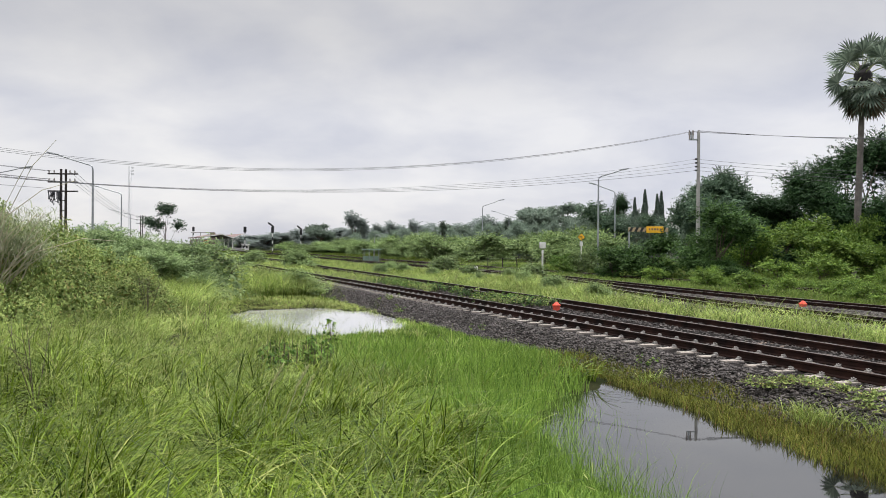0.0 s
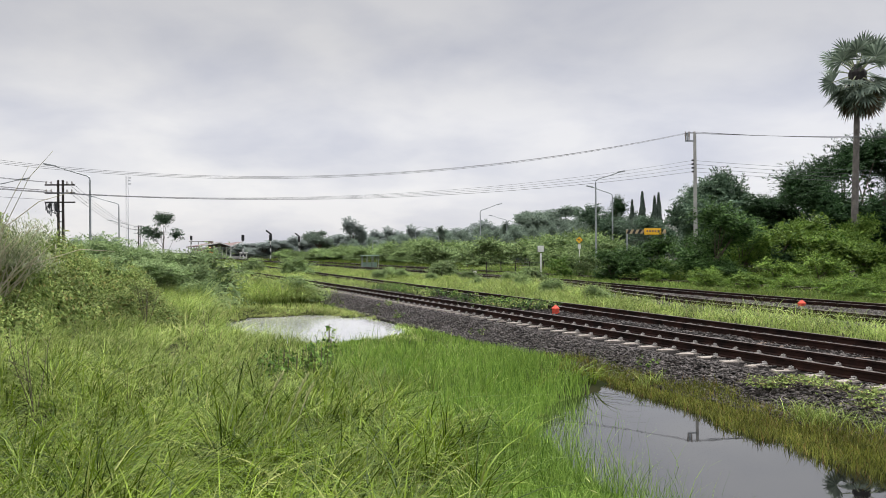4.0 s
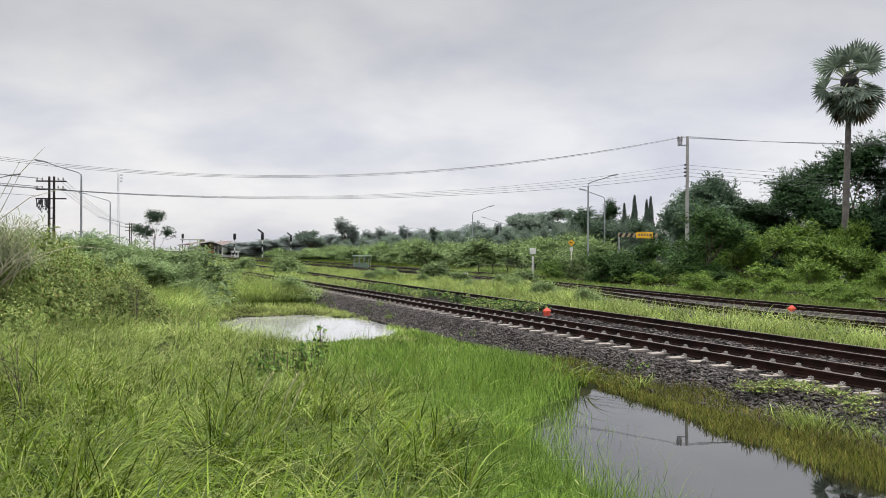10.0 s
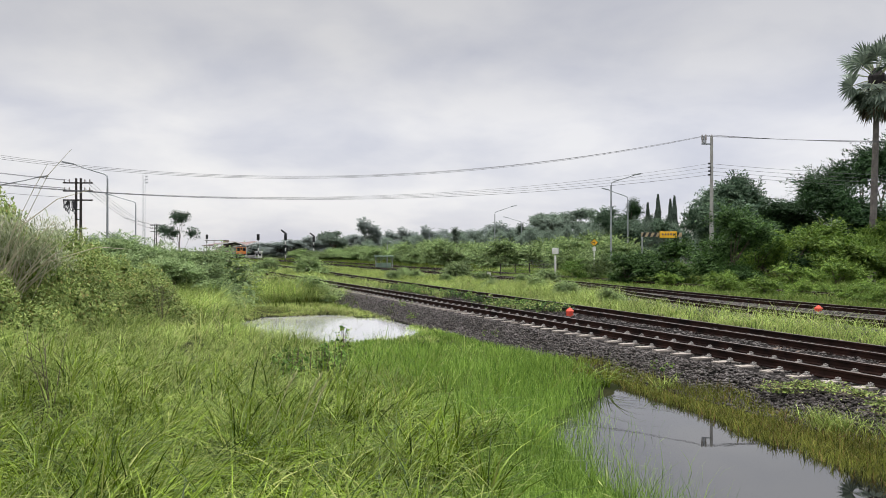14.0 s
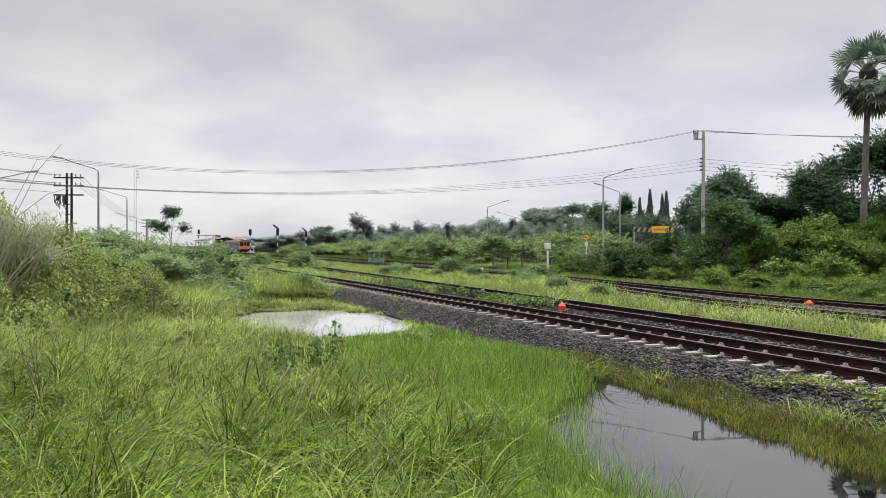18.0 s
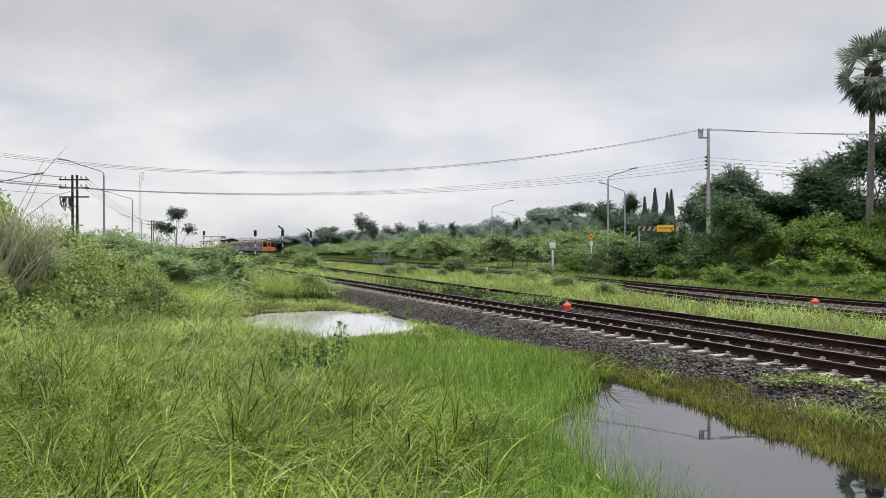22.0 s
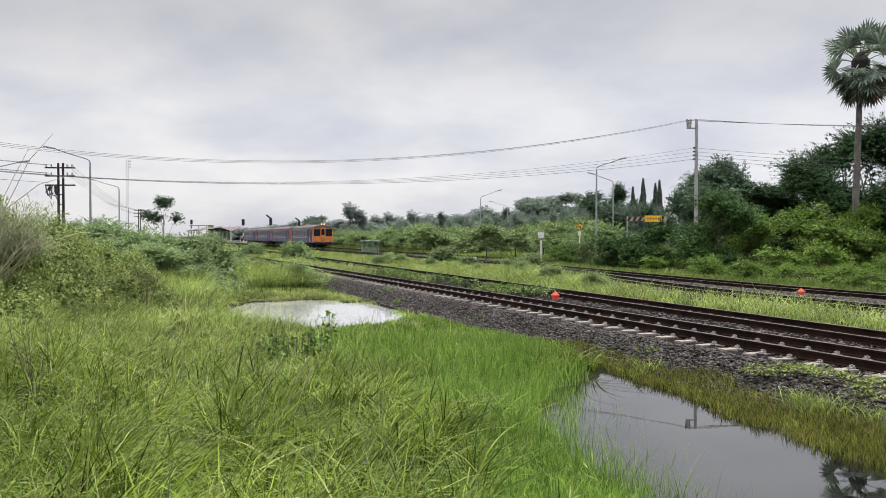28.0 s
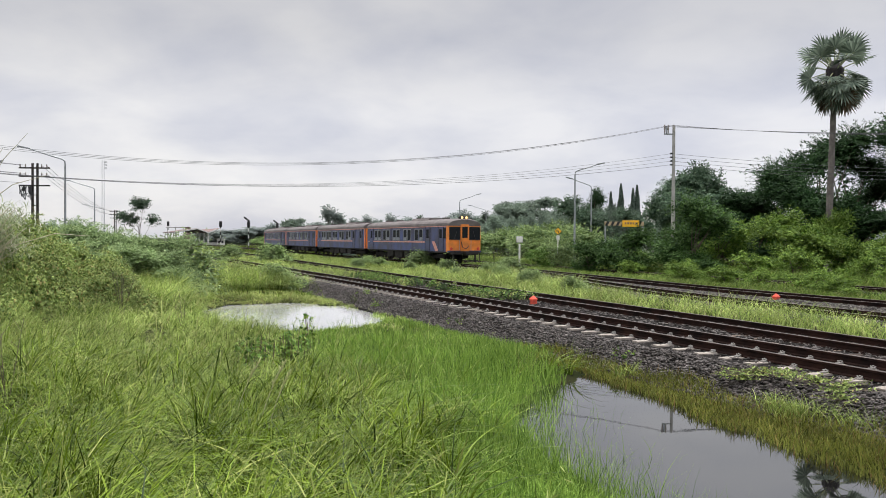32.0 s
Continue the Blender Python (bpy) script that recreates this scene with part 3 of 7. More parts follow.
def stones(name, u, v, z, size, label, mat="stone"):
    n = len(u)
    x, y = xy(u, v)
    base = np.array([(1, 0, 0), (-1, 0, 0), (0, 1, 0), (0, -1, 0), (0, 0, 1), (0, 0, -1)], float)
    P = base[None] * RNG.uniform(0.55, 1.25, (n, 6, 1)) + RNG.normal(0, 0.22, (n, 6, 3))
    P *= np.array([1.3, 0.85, 0.62])
    a = RNG.uniform(0, 6.28, n)
    ca, sa = np.cos(a)[:, None], np.sin(a)[:, None]
    P = np.stack([P[:, :, 0] * ca - P[:, :, 1] * sa, P[:, :, 0] * sa + P[:, :, 1] * ca, P[:, :, 2]], -1) * size[:, None, None]
    P += np.stack([x, y, z], -1)[:, None]
    F = np.array([(0, 2, 4), (2, 1, 4), (1, 3, 4), (3, 0, 4), (2, 0, 5), (1, 2, 5), (3, 1, 5), (0, 3, 5)])
    q = (np.arange(n)[:, None, None] * 6 + F[None]).reshape(-1, 3)
    me = quads_mesh(name, P.reshape(-1, 3), q, MAT[mat])
    tagged(new(name, me), label, "ballast stones", kind="stuff")

def scatter(n, u0, u1, v0, v1, power=1.0):
    return u0 + (u1 - u0) * RNG.uniform(0, 1, n) ** power, RNG.uniform(v0, v1, n)

u, v = scatter(66000, 3, 78, 9.1, 10.65, 1.5)
stones("ballast_stones", u, v, bed_z(u, v) + RNG.uniform(-0.01, 0.03, len(u)) - 0.045 * step((v - 10.15) / 0.25), RNG.uniform(0.020, 0.050, len(u)), "loose dark grey crushed stone on the track shoulder")
u, v = scatter(26000, 3, 60, 10.6, 16.6, 1.4)
ok = np.minimum(abs(abs(v - v_a(u)) - 0.532), abs(abs(v - v_b(u)) - 0.532)) > 0.07
u, v = u[ok], v[ok]
stones("ballast_stones", u, v, bed_z(u, v) + RNG.uniform(-0.015, 0.02, len(u)), RNG.uniform(0.03, 0.055, len(u)), "grey crushed stone between the rails and sleepers")
u, v = scatter(60000, 8, 100, 17.5, 29, 1.5)
ok = (v > v_c(u) - 1.6) & (v < v_train(u) + 1.6)
u, v = u[ok], v[ok]
stones("ballast_stones", u, v, bed_c(u, v), RNG.uniform(0.035, 0.062, len(u)), "pale grey crushed stone along the main track", "palestone")
u, v = scatter(6000, 20, 90, 29, 35, 1.2)
ok = abs(v - v_d(u)) < 1.5
u, v = u[ok], v[ok]
stones("ballast_stones", u, v, bed_d(u, v), RNG.uniform(0.04, 0.07, len(u)), "weedy grey stones along the outer track", "palestone")

# ---------------------------------------------------------------- grass
def blades(root, h, w, lean, bend, segs=3):
    """Curved tapering blades: root (n,3), height, width, direction and amount of lean."""
    n = len(root)
    t = np.linspace(0, 1, segs + 1)
    d = np.stack([np.cos(lean), np.sin(lean), 0 * lean], -1)
    side = RNG.uniform(0, 6.28, n)
    s = np.stack([np.cos(side), np.sin(side), 0 * side], -1)
    rise = t[None] * (1 - np.minimum(0.35 * bend, 0.75)[:, None] * t[None] ** 2)
    mid = root[:, None] + d[:, None] * (bend * h)[:, None, None] * (t ** 2)[None, :, None]
    mid = mid + np.array([0, 0, 1.0]) * (rise * h[:, None])[..., None]
    half = s[:, None] * (w[:, None] * (1.02 - t[None] ** 1.6) * 0.5)[..., None]
    V = np.stack([mid - half, mid + half], 2).reshape(-1, 3)
    k = 2 * (segs + 1)
    q = np.array([(2 * i, 2 * i + 1, 2 * i + 3, 2 * i + 2) for i in range(segs)])
    return V, (np.arange(n)[:, None, None] * k + q[None]).reshape(-1, 4)

def polar(n, r0, r1, a0, a1, power=1.0):
    """Points thinning out with the distance; angles in degrees to the right of ahead."""
    r = r0 + (r1 - r0) * RNG.uniform(0, 1, n) ** power
    a = np.radians(RNG.uniform(a0, a1, n))
    return r * np.sin(a), r * np.cos(a)

def clump(x, y, per, spread):
    """Several blades about each point."""
    x, y = np.repeat(x, per), np.repeat(y, per)
    return x + RNG.normal(0, spread, len(x)), y + RNG.normal(0, spread, len(x))

def grass(name, x, y, h, w, mat, label, bend=(0.15, 0.7), zf=ground_z, segs=3, grow=0.06):
    r = np.hypot(x, y)
    n = len(x)
    z = zf(x, y) - 0.02
    V, q = blades(np.stack([x, y, z], -1), h, w * (1 + grow * r), RNG.uniform(0, 6.28, n), RNG.uniform(*bend, n), segs)
    return tagged(new(name, quads_mesh(name, V, q, mat)), label, "grass", kind="stuff")

def dry_land(x, y, edge=0.0):
    return (pond_far(x, y) < edge) & (pond_near(x, y) < edge)

def lush_zone(x, y):
    """1 where the bright wet grass stands round the ponds."""
    u, v = uv(x, y)
    return step((v - 3.4 + 0.6 * wob(x, y, 0.7)) / 1.6) * step((44 - u) / 6) * step((np.where(u < 10.6, 6.9, np.where(u < 15, 7.9, 9.3)) - v) / 0.3)

# tall grass of the bank: fine growth below, tussocks above it
def hummock(x, y):
    return 0.5 + 0.3 * wob(x, y, 0.85) + 0.22 * wob(x, y, 2.3, 5)

def clumps(x, y):
    """1 on the tufts of the near grass, 0 in the hollows between them."""
    return step((0.62 + 0.55 * wob(x, y, 3.1, 2) + 0.35 * wob(x, y, 6.7, 7)) / 0.8)

def bank_ok(x, y, keep=0.97):
    u, v = uv(x, y)
    return ((x < 0.05 * y) | (np.hypot(x, y) > 7.8) | (RNG.uniform(0, 1, len(x)) < 0.02)) & (v < 8.4) & ~((v > 3.3) & (u < 8.5)) & dry_land(x, y, -0.03) & (RNG.uniform(0, 1, len(x)) > lush_zone(x, y) * keep)

x, y = polar(11000, 1.4, 46, -46, 38, 1.25)
x, y = clump(x, y, 7, 0.10)
ok = bank_ok(x, y) & ~((y > 31) & (x > -12)) & (RNG.uniform(0, 1, len(x)) < 0.5 + 0.5 * step((np.hypot(x, y) - 5) / 5))
x, y = x[ok], y[ok]; r = np.hypot(x, y)
tall = (0.24 + 0.38 * hummock(x, y)) * RNG.uniform(0.5, 1.3, len(x)) * np.where(r < 12, 0.45 + 0.5 * clumps(x, y), 1)
# close by, the fine grass takes the darker colour that imitates shade
for ok, mat in ((r < 12 + RNG.normal(0, 1.5, len(r)), "shadegrass"), (None, "grass")):
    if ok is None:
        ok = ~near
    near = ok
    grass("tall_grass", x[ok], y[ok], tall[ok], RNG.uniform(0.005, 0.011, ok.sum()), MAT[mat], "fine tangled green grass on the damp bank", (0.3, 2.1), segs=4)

def tussocks(name, x, y, per, h, wide, mat, label, grow=0.03, segs=5):
    """Bunches of blades that spring from one root and lean outwards, each bunch with its own lean."""
    n = len(x)
    m = n * per
    X, Y = np.repeat(x, per), np.repeat(y, per)
    lean = RNG.uniform(0, 6.28, m)
    X = X + 0.05 * np.cos(lean) * RNG.uniform(0.2, 1.6, m)
    Y = Y + 0.05 * np.sin(lean) * RNG.uniform(0.2, 1.6, m)
    common = np.repeat(RNG.normal(0.3, 1.2, n), per)
    mixed = np.arctan2(np.sin(lean) + 0.7 * np.sin(common), np.cos(lean) + 0.7 * np.cos(common))
    H = np.repeat(h * RNG.uniform(0.65, 1.3, n), per) * RNG.uniform(0.45, 1.15, m)
    B = np.repeat(RNG.uniform(0.35, 1.35, n), per) * RNG.uniform(0.3, 2.6, m)
    W = RNG.uniform(*wide, m) * (1 + grow * np.hypot(X, Y))
    V, q = blades(np.stack([X, Y, ground_z(X, Y) - 0.02], -1), H, W, mixed, B, segs)
    tagged(new(name, quads_mesh(name, V, q, mat)), label, "grass", kind="stuff")

x, y = polar(3000, 1.5, 16, -46, 36, 1.0)
ok = bank_ok(x, y, 0.9) & (RNG.uniform(0, 1, len(x)) < 0.05 + 0.95 * clumps(x, y))
x, y = x[ok], y[ok]
tussocks("tussock_grass", x, y, 24, (0.40 + 0.50 * hummock(x, y)) * (0.7 + 0.4 * clumps(x, y)), (0.009, 0.022), MAT["arch"], "bright green tussocks of long arching grass")
x, y = polar(4200, 11, 48, -44, 8, 1.0)
ok = bank_ok(x, y, 0.9) & ((np.hypot(x, y) < 33) | (x < -0.27 * y) | (((x + 13.6) / 3.6) ** 2 + ((y - 42.5) / 4.5) ** 2 < 1))
x, y = x[ok], y[ok]
tussocks("tussock_grass", x, y, 22, (0.36 + 0.35 * hummock(x, y)) * (1 + 0.45 * step((-3 - x) / 4)), (0.006, 0.011), MAT["strip"], "light green tussocks on the rising bank", 0.045, 4)

x, y = -10.3 + 3.9 * RNG.uniform(-1, 1, 900), 39.8 + 2.6 * RNG.uniform(-1, 1, 900)
ok = (((x + 10.3) / 3.9) ** 2 + ((y - 39.8) / 2.6) ** 2 < 1 + 0.25 * wob(x, y, 1.1)) & (uv(x, y)[1] < 9.0)
x, y = x[ok], y[ok]
tussocks("tussock_grass", x, y, 28, 1.0 + 0.45 * hummock(x, y), (0.006, 0.012), MAT["strip"], "tall soft light green grass beyond the pond", 0.045, 4)

x, y = -8.8 + 2.6 * RNG.uniform(-1, 1, 520), 27.4 + 2.3 * RNG.uniform(-1, 1, 520)
ok = (((x + 8.8) / 2.6) ** 2 + ((y - 27.4) / 2.3) ** 2 < 1 + 0.25 * wob(x, y, 1.1)) & dry_land(x, y, -0.2)
x, y = x[ok], y[ok]
tussocks("tussock_grass", x, y, 26, 0.85 + 0.4 * hummock(x, y), (0.006, 0.011), MAT["strip"], "tall soft light green grass before the shrub", 0.04, 4)

# grass round and behind the standpoint
x, y = polar(3600, 1.5, 14, 38, 314, 0.8)
x, y = clump(x, y, 6, 0.12)
u, v = uv(x, y)
ok = (v < 8.6) & dry_land(x, y, -0.1)
x, y = x[ok], y[ok]
grass("tall_grass", x, y, RNG.uniform(0.3, 0.8, len(x)), RNG.uniform(0.006, 0.012, len(x)), MAT["grass"], "tall green grass behind the pond", (0.3, 1.2))

x, y = polar(1500, 1.6, 11, 40, 318, 0.7)
ok = (uv(x, y)[1] < 7.8) & dry_land(x, y, -0.1)
x, y = x[ok], y[ok]
tussocks("tussock_grass", x, y, 20, 0.42 + 0.5 * hummock(x, y), (0.007, 0.018), MAT["arch"], "green tussocks of long arching grass behind the pond")
x, y = polar(2600, 0.9, 7.6, 3, 42, 0.6)
x, y = clump(x, y, 8, 0.08)
ok = dry_land(x, y, 0.02)
x, y = x[ok], y[ok]
grass("short_turf", x, y, RNG.uniform(0.05, 0.16, len(x)), RNG.uniform(0.005, 0.010, len(x)), MAT["lush"], "short trodden green turf on the bank", (0.4, 1.8))

# single broad blades close by
x, y = polar(3400, 1.8, 10, -42, 16, 0.9)
ok = bank_ok(x, y, 0.95) & (RNG.uniform(0, 1, len(x)) < 0.12 + 0.88 * clumps(x, y))
x, y = x[ok], y[ok]
grass("broad_blades", x, y, RNG.uniform(0.45, 1.0, len(x)), RNG.uniform(0.012, 0.028, len(x)), MAT["arch"], "single broad grass blades rising over the rest", (0.4, 3.0), segs=8, grow=0.0)

# feathery seed heads over the grass
def seed_heads(n):
    x, y = polar(n, 2.2, 22, -40, 20, 0.9)
    u, v = uv(x, y)
    ok = (v < 6.8) & ~((v > 2.0) & (u < 7.0)) & dry_land(x, y, -0.15) & (0.5 + 0.5 * wob(x, y, 0.8, 4) > RNG.uniform(0, 0.9, n))
    x, y = x[ok], y[ok]
    n = len(x)
    h = RNG.uniform(0.65, 1.05, n) * (1 - 0.3 * step((np.hypot(x, y) - 12) / 8))
    lean, bend = RNG.normal(0.6, 0.9, n), RNG.uniform(0.25, 0.7, n)
    root = np.stack([x, y, ground_z(x, y)], -1)
    V, q = blades(root, h, np.full(n, 0.004), lean, bend, 4)
    d = np.stack([np.cos(lean), np.sin(lean), 0 * lean], -1)
    k = 11
    t = RNG.uniform(0.62, 1.02, (n, k))
    c = root[:, None] + d[:, None] * (bend * h)[:, None, None] * (t ** 2)[..., None] + np.array([0, 0, 1.0]) * (t * (1 - 0.35 * bend[:, None] * t ** 2) * h[:, None])[..., None]
    c = c.reshape(-1, 3)
    m = len(c)
    a = np.repeat(d, k, 0) * 0.5 + RNG.normal(0, 0.5, (m, 3)); a[:, 2] += 0.5
    a /= np.linalg.norm(a, axis=1)[:, None]
    b = np.cross(a, RNG.normal(0, 1, (m, 3))); b /= np.linalg.norm(b, axis=1)[:, None]
    L = RNG.uniform(0.04, 0.10, m)[:, None]
    W = np.stack([c, c + a * L * 0.5 + b * 0.0035, c + a * L, c + a * L * 0.5 - b * 0.0035], 1).reshape(-1, 3)
    q2 = np.arange(m)[:, None] * 4 + np.arange(4)[None] + len(V)
    tagged(new("seed_grass", quads_mesh("seed_grass", np.concatenate([V, W]), np.concatenate([q, q2]), MAT["seed"])), "pale feathery seed heads standing over the grass", "grass", kind="stuff")
seed_heads(1700)

x, y = polar(26000, 5, 40, -26, 38, 0.9)
x, y = clump(x, y, 9, 0.10)
u, v = uv(x, y)
ok = (v < 9.1) & ~((v > 3.7) & (u < 7.5)) & dry_land(x, y, 0.06) & (RNG.uniform(0, 1, len(x)) < lush_zone(x, y)) & (v > 1.5) & (np.hypot(x, y) < 27 + RNG.normal(0, 2, len(x)))
x, y = x[ok], y[ok]
r = np.hypot(x, y)
low = 1 - 0.68 * step((y * 0.42 - 2.6 + x - 0.9) / 0.9) * step((8.6 - r) / 1.6)
grass("wet_grass", x, y, low * RNG.uniform(0.28, 0.60, len(x)) * (1 - 0.45 * step((r - 15) / 5)) * (1 - 0.4 * step((r - 20) / 2)), RNG.uniform(0.005, 0.010, len(x)), MAT["lush"], "bright green wet grass round the ponds", (0.05, 0.6))

# lower wet grass on the slope to the near pond
u, v = scatter(3000, 2.5, 9.0, 2.0, 5.2)
u, v = np.repeat(u, 8) + RNG.normal(0, 0.08, 24000), np.repeat(v, 8) + RNG.normal(0, 0.08, 24000)
x, y = xy(u, v)
ok = dry_land(x, y, 0.05) & (RNG.uniform(0, 1, len(x)) < step((v - 1.9) / 1.2))
x, y = x[ok], y[ok]
grass("wet_grass", x, y, RNG.uniform(0.12, 0.34, len(x)), RNG.uniform(0.005, 0.010, len(x)), MAT["lush"], "low bright green grass on the slope to the pond", (0.1, 0.9))

# short light turf beyond the far pond
x, y = polar(7000, 24, 52, -28, 4, 0.9)
x, y = clump(x, y, 8, 0.16)
u, v = uv(x, y)
ok = (v < 9.2) & (v > -1.5) & dry_land(x, y, 0.0)
x, y = x[ok], y[ok]
grass("short_turf", x, y, RNG.uniform(0.07, 0.22, len(x)), RNG.uniform(0.005, 0.009, len(x)), MAT["strip"], "short light green turf beyond the far pond", (0.3, 1.2))

x, y = RNG.uniform(-12.0, -3.0, 5600), RNG.uniform(29.0, 38.5, 5600)
x, y = clump(x, y, 8, 0.14)
ok = (uv(x, y)[1] < 9.3) & dry_land(x, y, 0.05) & ((y > 32.4) | (x < -5.5))
x, y = x[ok], y[ok]
grass("short_turf", x, y, RNG.uniform(0.05, 0.15, len(x)), RNG.uniform(0.006, 0.010, len(x)), MAT["turf"], "short olive turf at the back of the far pond", (0.5, 1.8))

# thin blades standing in the water
x, y = polar(5200, 6, 32, -16, 34)
p = np.maximum(pond_far(x, y), pond_near(x, y))
ok = (p > -0.05) & (RNG.uniform(0, 1, len(x)) > step(p / 0.35)) & (y < 27) & (uv(x, y)[1] < 6.8)
x, y = clump(x[ok], y[ok], 3, 0.06)
grass("reeds", x, y, RNG.uniform(0.3, 0.62, len(x)), RNG.uniform(0.003, 0.006, len(x)), MAT["lush"], "thin green blades standing in the pond", (0.1, 0.5))

x, y = polar(2100, 7.6, 15, 3, 24)
p, v = pond_near(x, y), uv(x, y)[1]
ok = (p > 0.0) & (p < 0.38) & (RNG.uniform(0, 1, len(x)) ** 0.6 > p / 0.38) & (v < 6.9) & (0.4 + 0.6 * wob(x, y, 2.4, 3) > RNG.uniform(0, 1, len(x)))
x, y = clump(x[ok], y[ok], 3, 0.07)
grass("reeds", x, y, RNG.uniform(0.35, 0.75, len(x)), RNG.uniform(0.003, 0.006, len(x)), MAT["lush"], "thin green blades scattered in the near pond", (0.1, 0.6))

# brownish weed at the foot of the ballast
u, v = scatter(10500, 2.5, 17, 7.2, 9.6, 1.0)
ok = (v > 7.98 + 0.17 * np.clip(u - 8.1, -3, 4) + 0.10 * wob(u, v, 2.0) + 0.12 * RNG.uniform(0, 1, len(u)) ** 2) & (v < 9.4 + 0.18 * wob(u, v, 1.6, 3))
u, v = np.repeat(u[ok], 7), np.repeat(v[ok], 7)
x, y = xy(u + RNG.normal(0, 0.06, len(u)), v + RNG.normal(0, 0.06, len(u)))
grass("marsh_weed", x, y, RNG.uniform(0.05, 0.22, len(x)), RNG.uniform(0.004, 0.008, len(x)), MAT["marsh"], "olive and brown marsh weed at the foot of the ballast", (0.1, 0.9),
      zf=lambda a, b: np.maximum(np.maximum(ground_z(a, b), 0.0), np.where(uv(a, b)[1] > 9.1, bed_z(*uv(a, b)), 0)))

# verge between the second track and the sidings
u, v = scatter(9500, 2, 110, 15.2, 25.5, 1.4)
ok = (v > v_b(u) + 1.15 + 0.3 * wob(u, v, 0.6)) & (v < v_c(u) - 0.75)
u, v = np.repeat(u[ok], 8), np.repeat(v[ok], 8)
x, y = xy(u + RNG.normal(0, 0.12, len(u)), v + RNG.normal(0, 0.12, len(u)))
grass("verge_grass", x, y, RNG.uniform(0.25, 0.85, len(x)) * (0.95 + 0.4 * wob(x, y, 0.7)) * (1 - 0.45 * step((u - 42) / 14)), RNG.uniform(0.005, 0.009, len(x)), MAT["strip"], "yellow-green verge grass between the tracks", (0.3, 1.6), grow=0.05)

# low growth elsewhere in the yard
u, v = scatter(12000, 6, 230, 15, 60, 1.5)
ok = ((v > v_train(u) + 1.3) & (abs(v - v_d(u)) > 0.9)) | ((u > 55) & (v > v_b(u) + 1) & (v < v_train(u) - 1.3))
u, v = np.repeat(u[ok], 6), np.repeat(v[ok], 6)
x, y = xy(u + RNG.normal(0, 0.25, len(u)), v + RNG.normal(0, 0.25, len(u)))
grass("yard_grass", x, y, RNG.uniform(0.15, 0.5, len(x)), RNG.uniform(0.006, 0.010, len(x)), MAT["grass"], "rough grass over the yard", (0.2, 0.9), grow=0.06)

u, v = scatter(2600, 18, 75, 32.9, 36.5, 1.2)
u, v = np.repeat(u, 9), np.repeat(v, 9)
x, y = xy(u + RNG.normal(0, 0.13, len(u)), v + RNG.normal(0, 0.13, len(u)))
grass("verge_grass", x, y, RNG.uniform(0.3, 0.95, len(x)) * (1 + 0.4 * wob(x, y, 0.7)), RNG.uniform(0.005, 0.009, len(x)), MAT["midgrass"], "tall green grass before the shrubs", (0.2, 0.9), grow=0.05)

u, v = scatter(5200, 39, 150, 8.3, 20, 1.3)
ok = (abs(v - v_a(u)) > 0.75 + 0.25 * wob(u, v, 0.8)) & (abs(v - v_b(u)) > 0.75 + 0.2 * wob(u, v, 0.7, 2)) & (v < v_b(u) + 1.6) & (RNG.uniform(0, 1, len(u)) < step((u - 38) / 10))
u, v = np.repeat(u[ok], 9), np.repeat(v[ok], 9)
x, y = xy(u + RNG.normal(0, 0.14, len(u)), v + RNG.normal(0, 0.14, len(u)))
grass("verge_grass", x, y, RNG.uniform(0.12, 0.42, len(x)) * (1 + 0.4 * wob(x, y, 0.8)), RNG.uniform(0.006, 0.010, len(x)), MAT["strip"], "light green weeds over the far ballast", (0.3, 1.4), zf=lambda a, b: bed_z(*uv(a, b)), grow=0.05)

u, v = scatter(1800, 46, 82, 34, 41.5, 1.0)
u, v = np.repeat(u, 9), np.repeat(v, 9)
x, y = xy(u + RNG.normal(0, 0.2, len(u)), v + RNG.normal(0, 0.2, len(u)))
grass("verge_grass", x, y, RNG.uniform(0.2, 0.7, len(x)) * (1 + 0.4 * wob(x, y, 0.6)), RNG.uniform(0.006, 0.010, len(x)), MAT["strip"], "light green grass at the foot of the fence", (0.3, 1.3), grow=0.05)

u, v = scatter(4200, 20, 78, 25, 32, 1.3)
ok = (v > v_train(u) + 1.3 + 0.4 * wob(u, v, 0.9)) & (abs(v - v_d(u)) > 0.55)
u, v = np.repeat(u[ok], 9), np.repeat(v[ok], 9)
x, y = xy(u + RNG.normal(0, 0.15, len(u)), v + RNG.normal(0, 0.15, len(u)))
grass("verge_grass", x, y, RNG.uniform(0.15, 0.5, len(x)) * (1 + 0.4 * wob(x, y, 0.8)), RNG.uniform(0.006, 0.010, len(x)), MAT["midgrass"], "green weeds round the outer track", (0.3, 1.3), grow=0.05)

u, v = scatter(5000, 30, 230, -40, 10.2, 1.2)
u, v = np.repeat(u, 6), np.repeat(v, 6)
x, y = xy(u + RNG.normal(0, 0.25, len(u)), v + RNG.normal(0, 0.25, len(u)))
ok = dry_land(x, y, -0.1)
x, y = x[ok], y[ok]
grass("yard_grass", x, y, RNG.uniform(0.3, 0.7, len(x)), RNG.uniform(0.006, 0.010, len(x)), MAT["grass"], "rough grass beside the far curve of the track", (0.2, 0.9), grow=0.06)

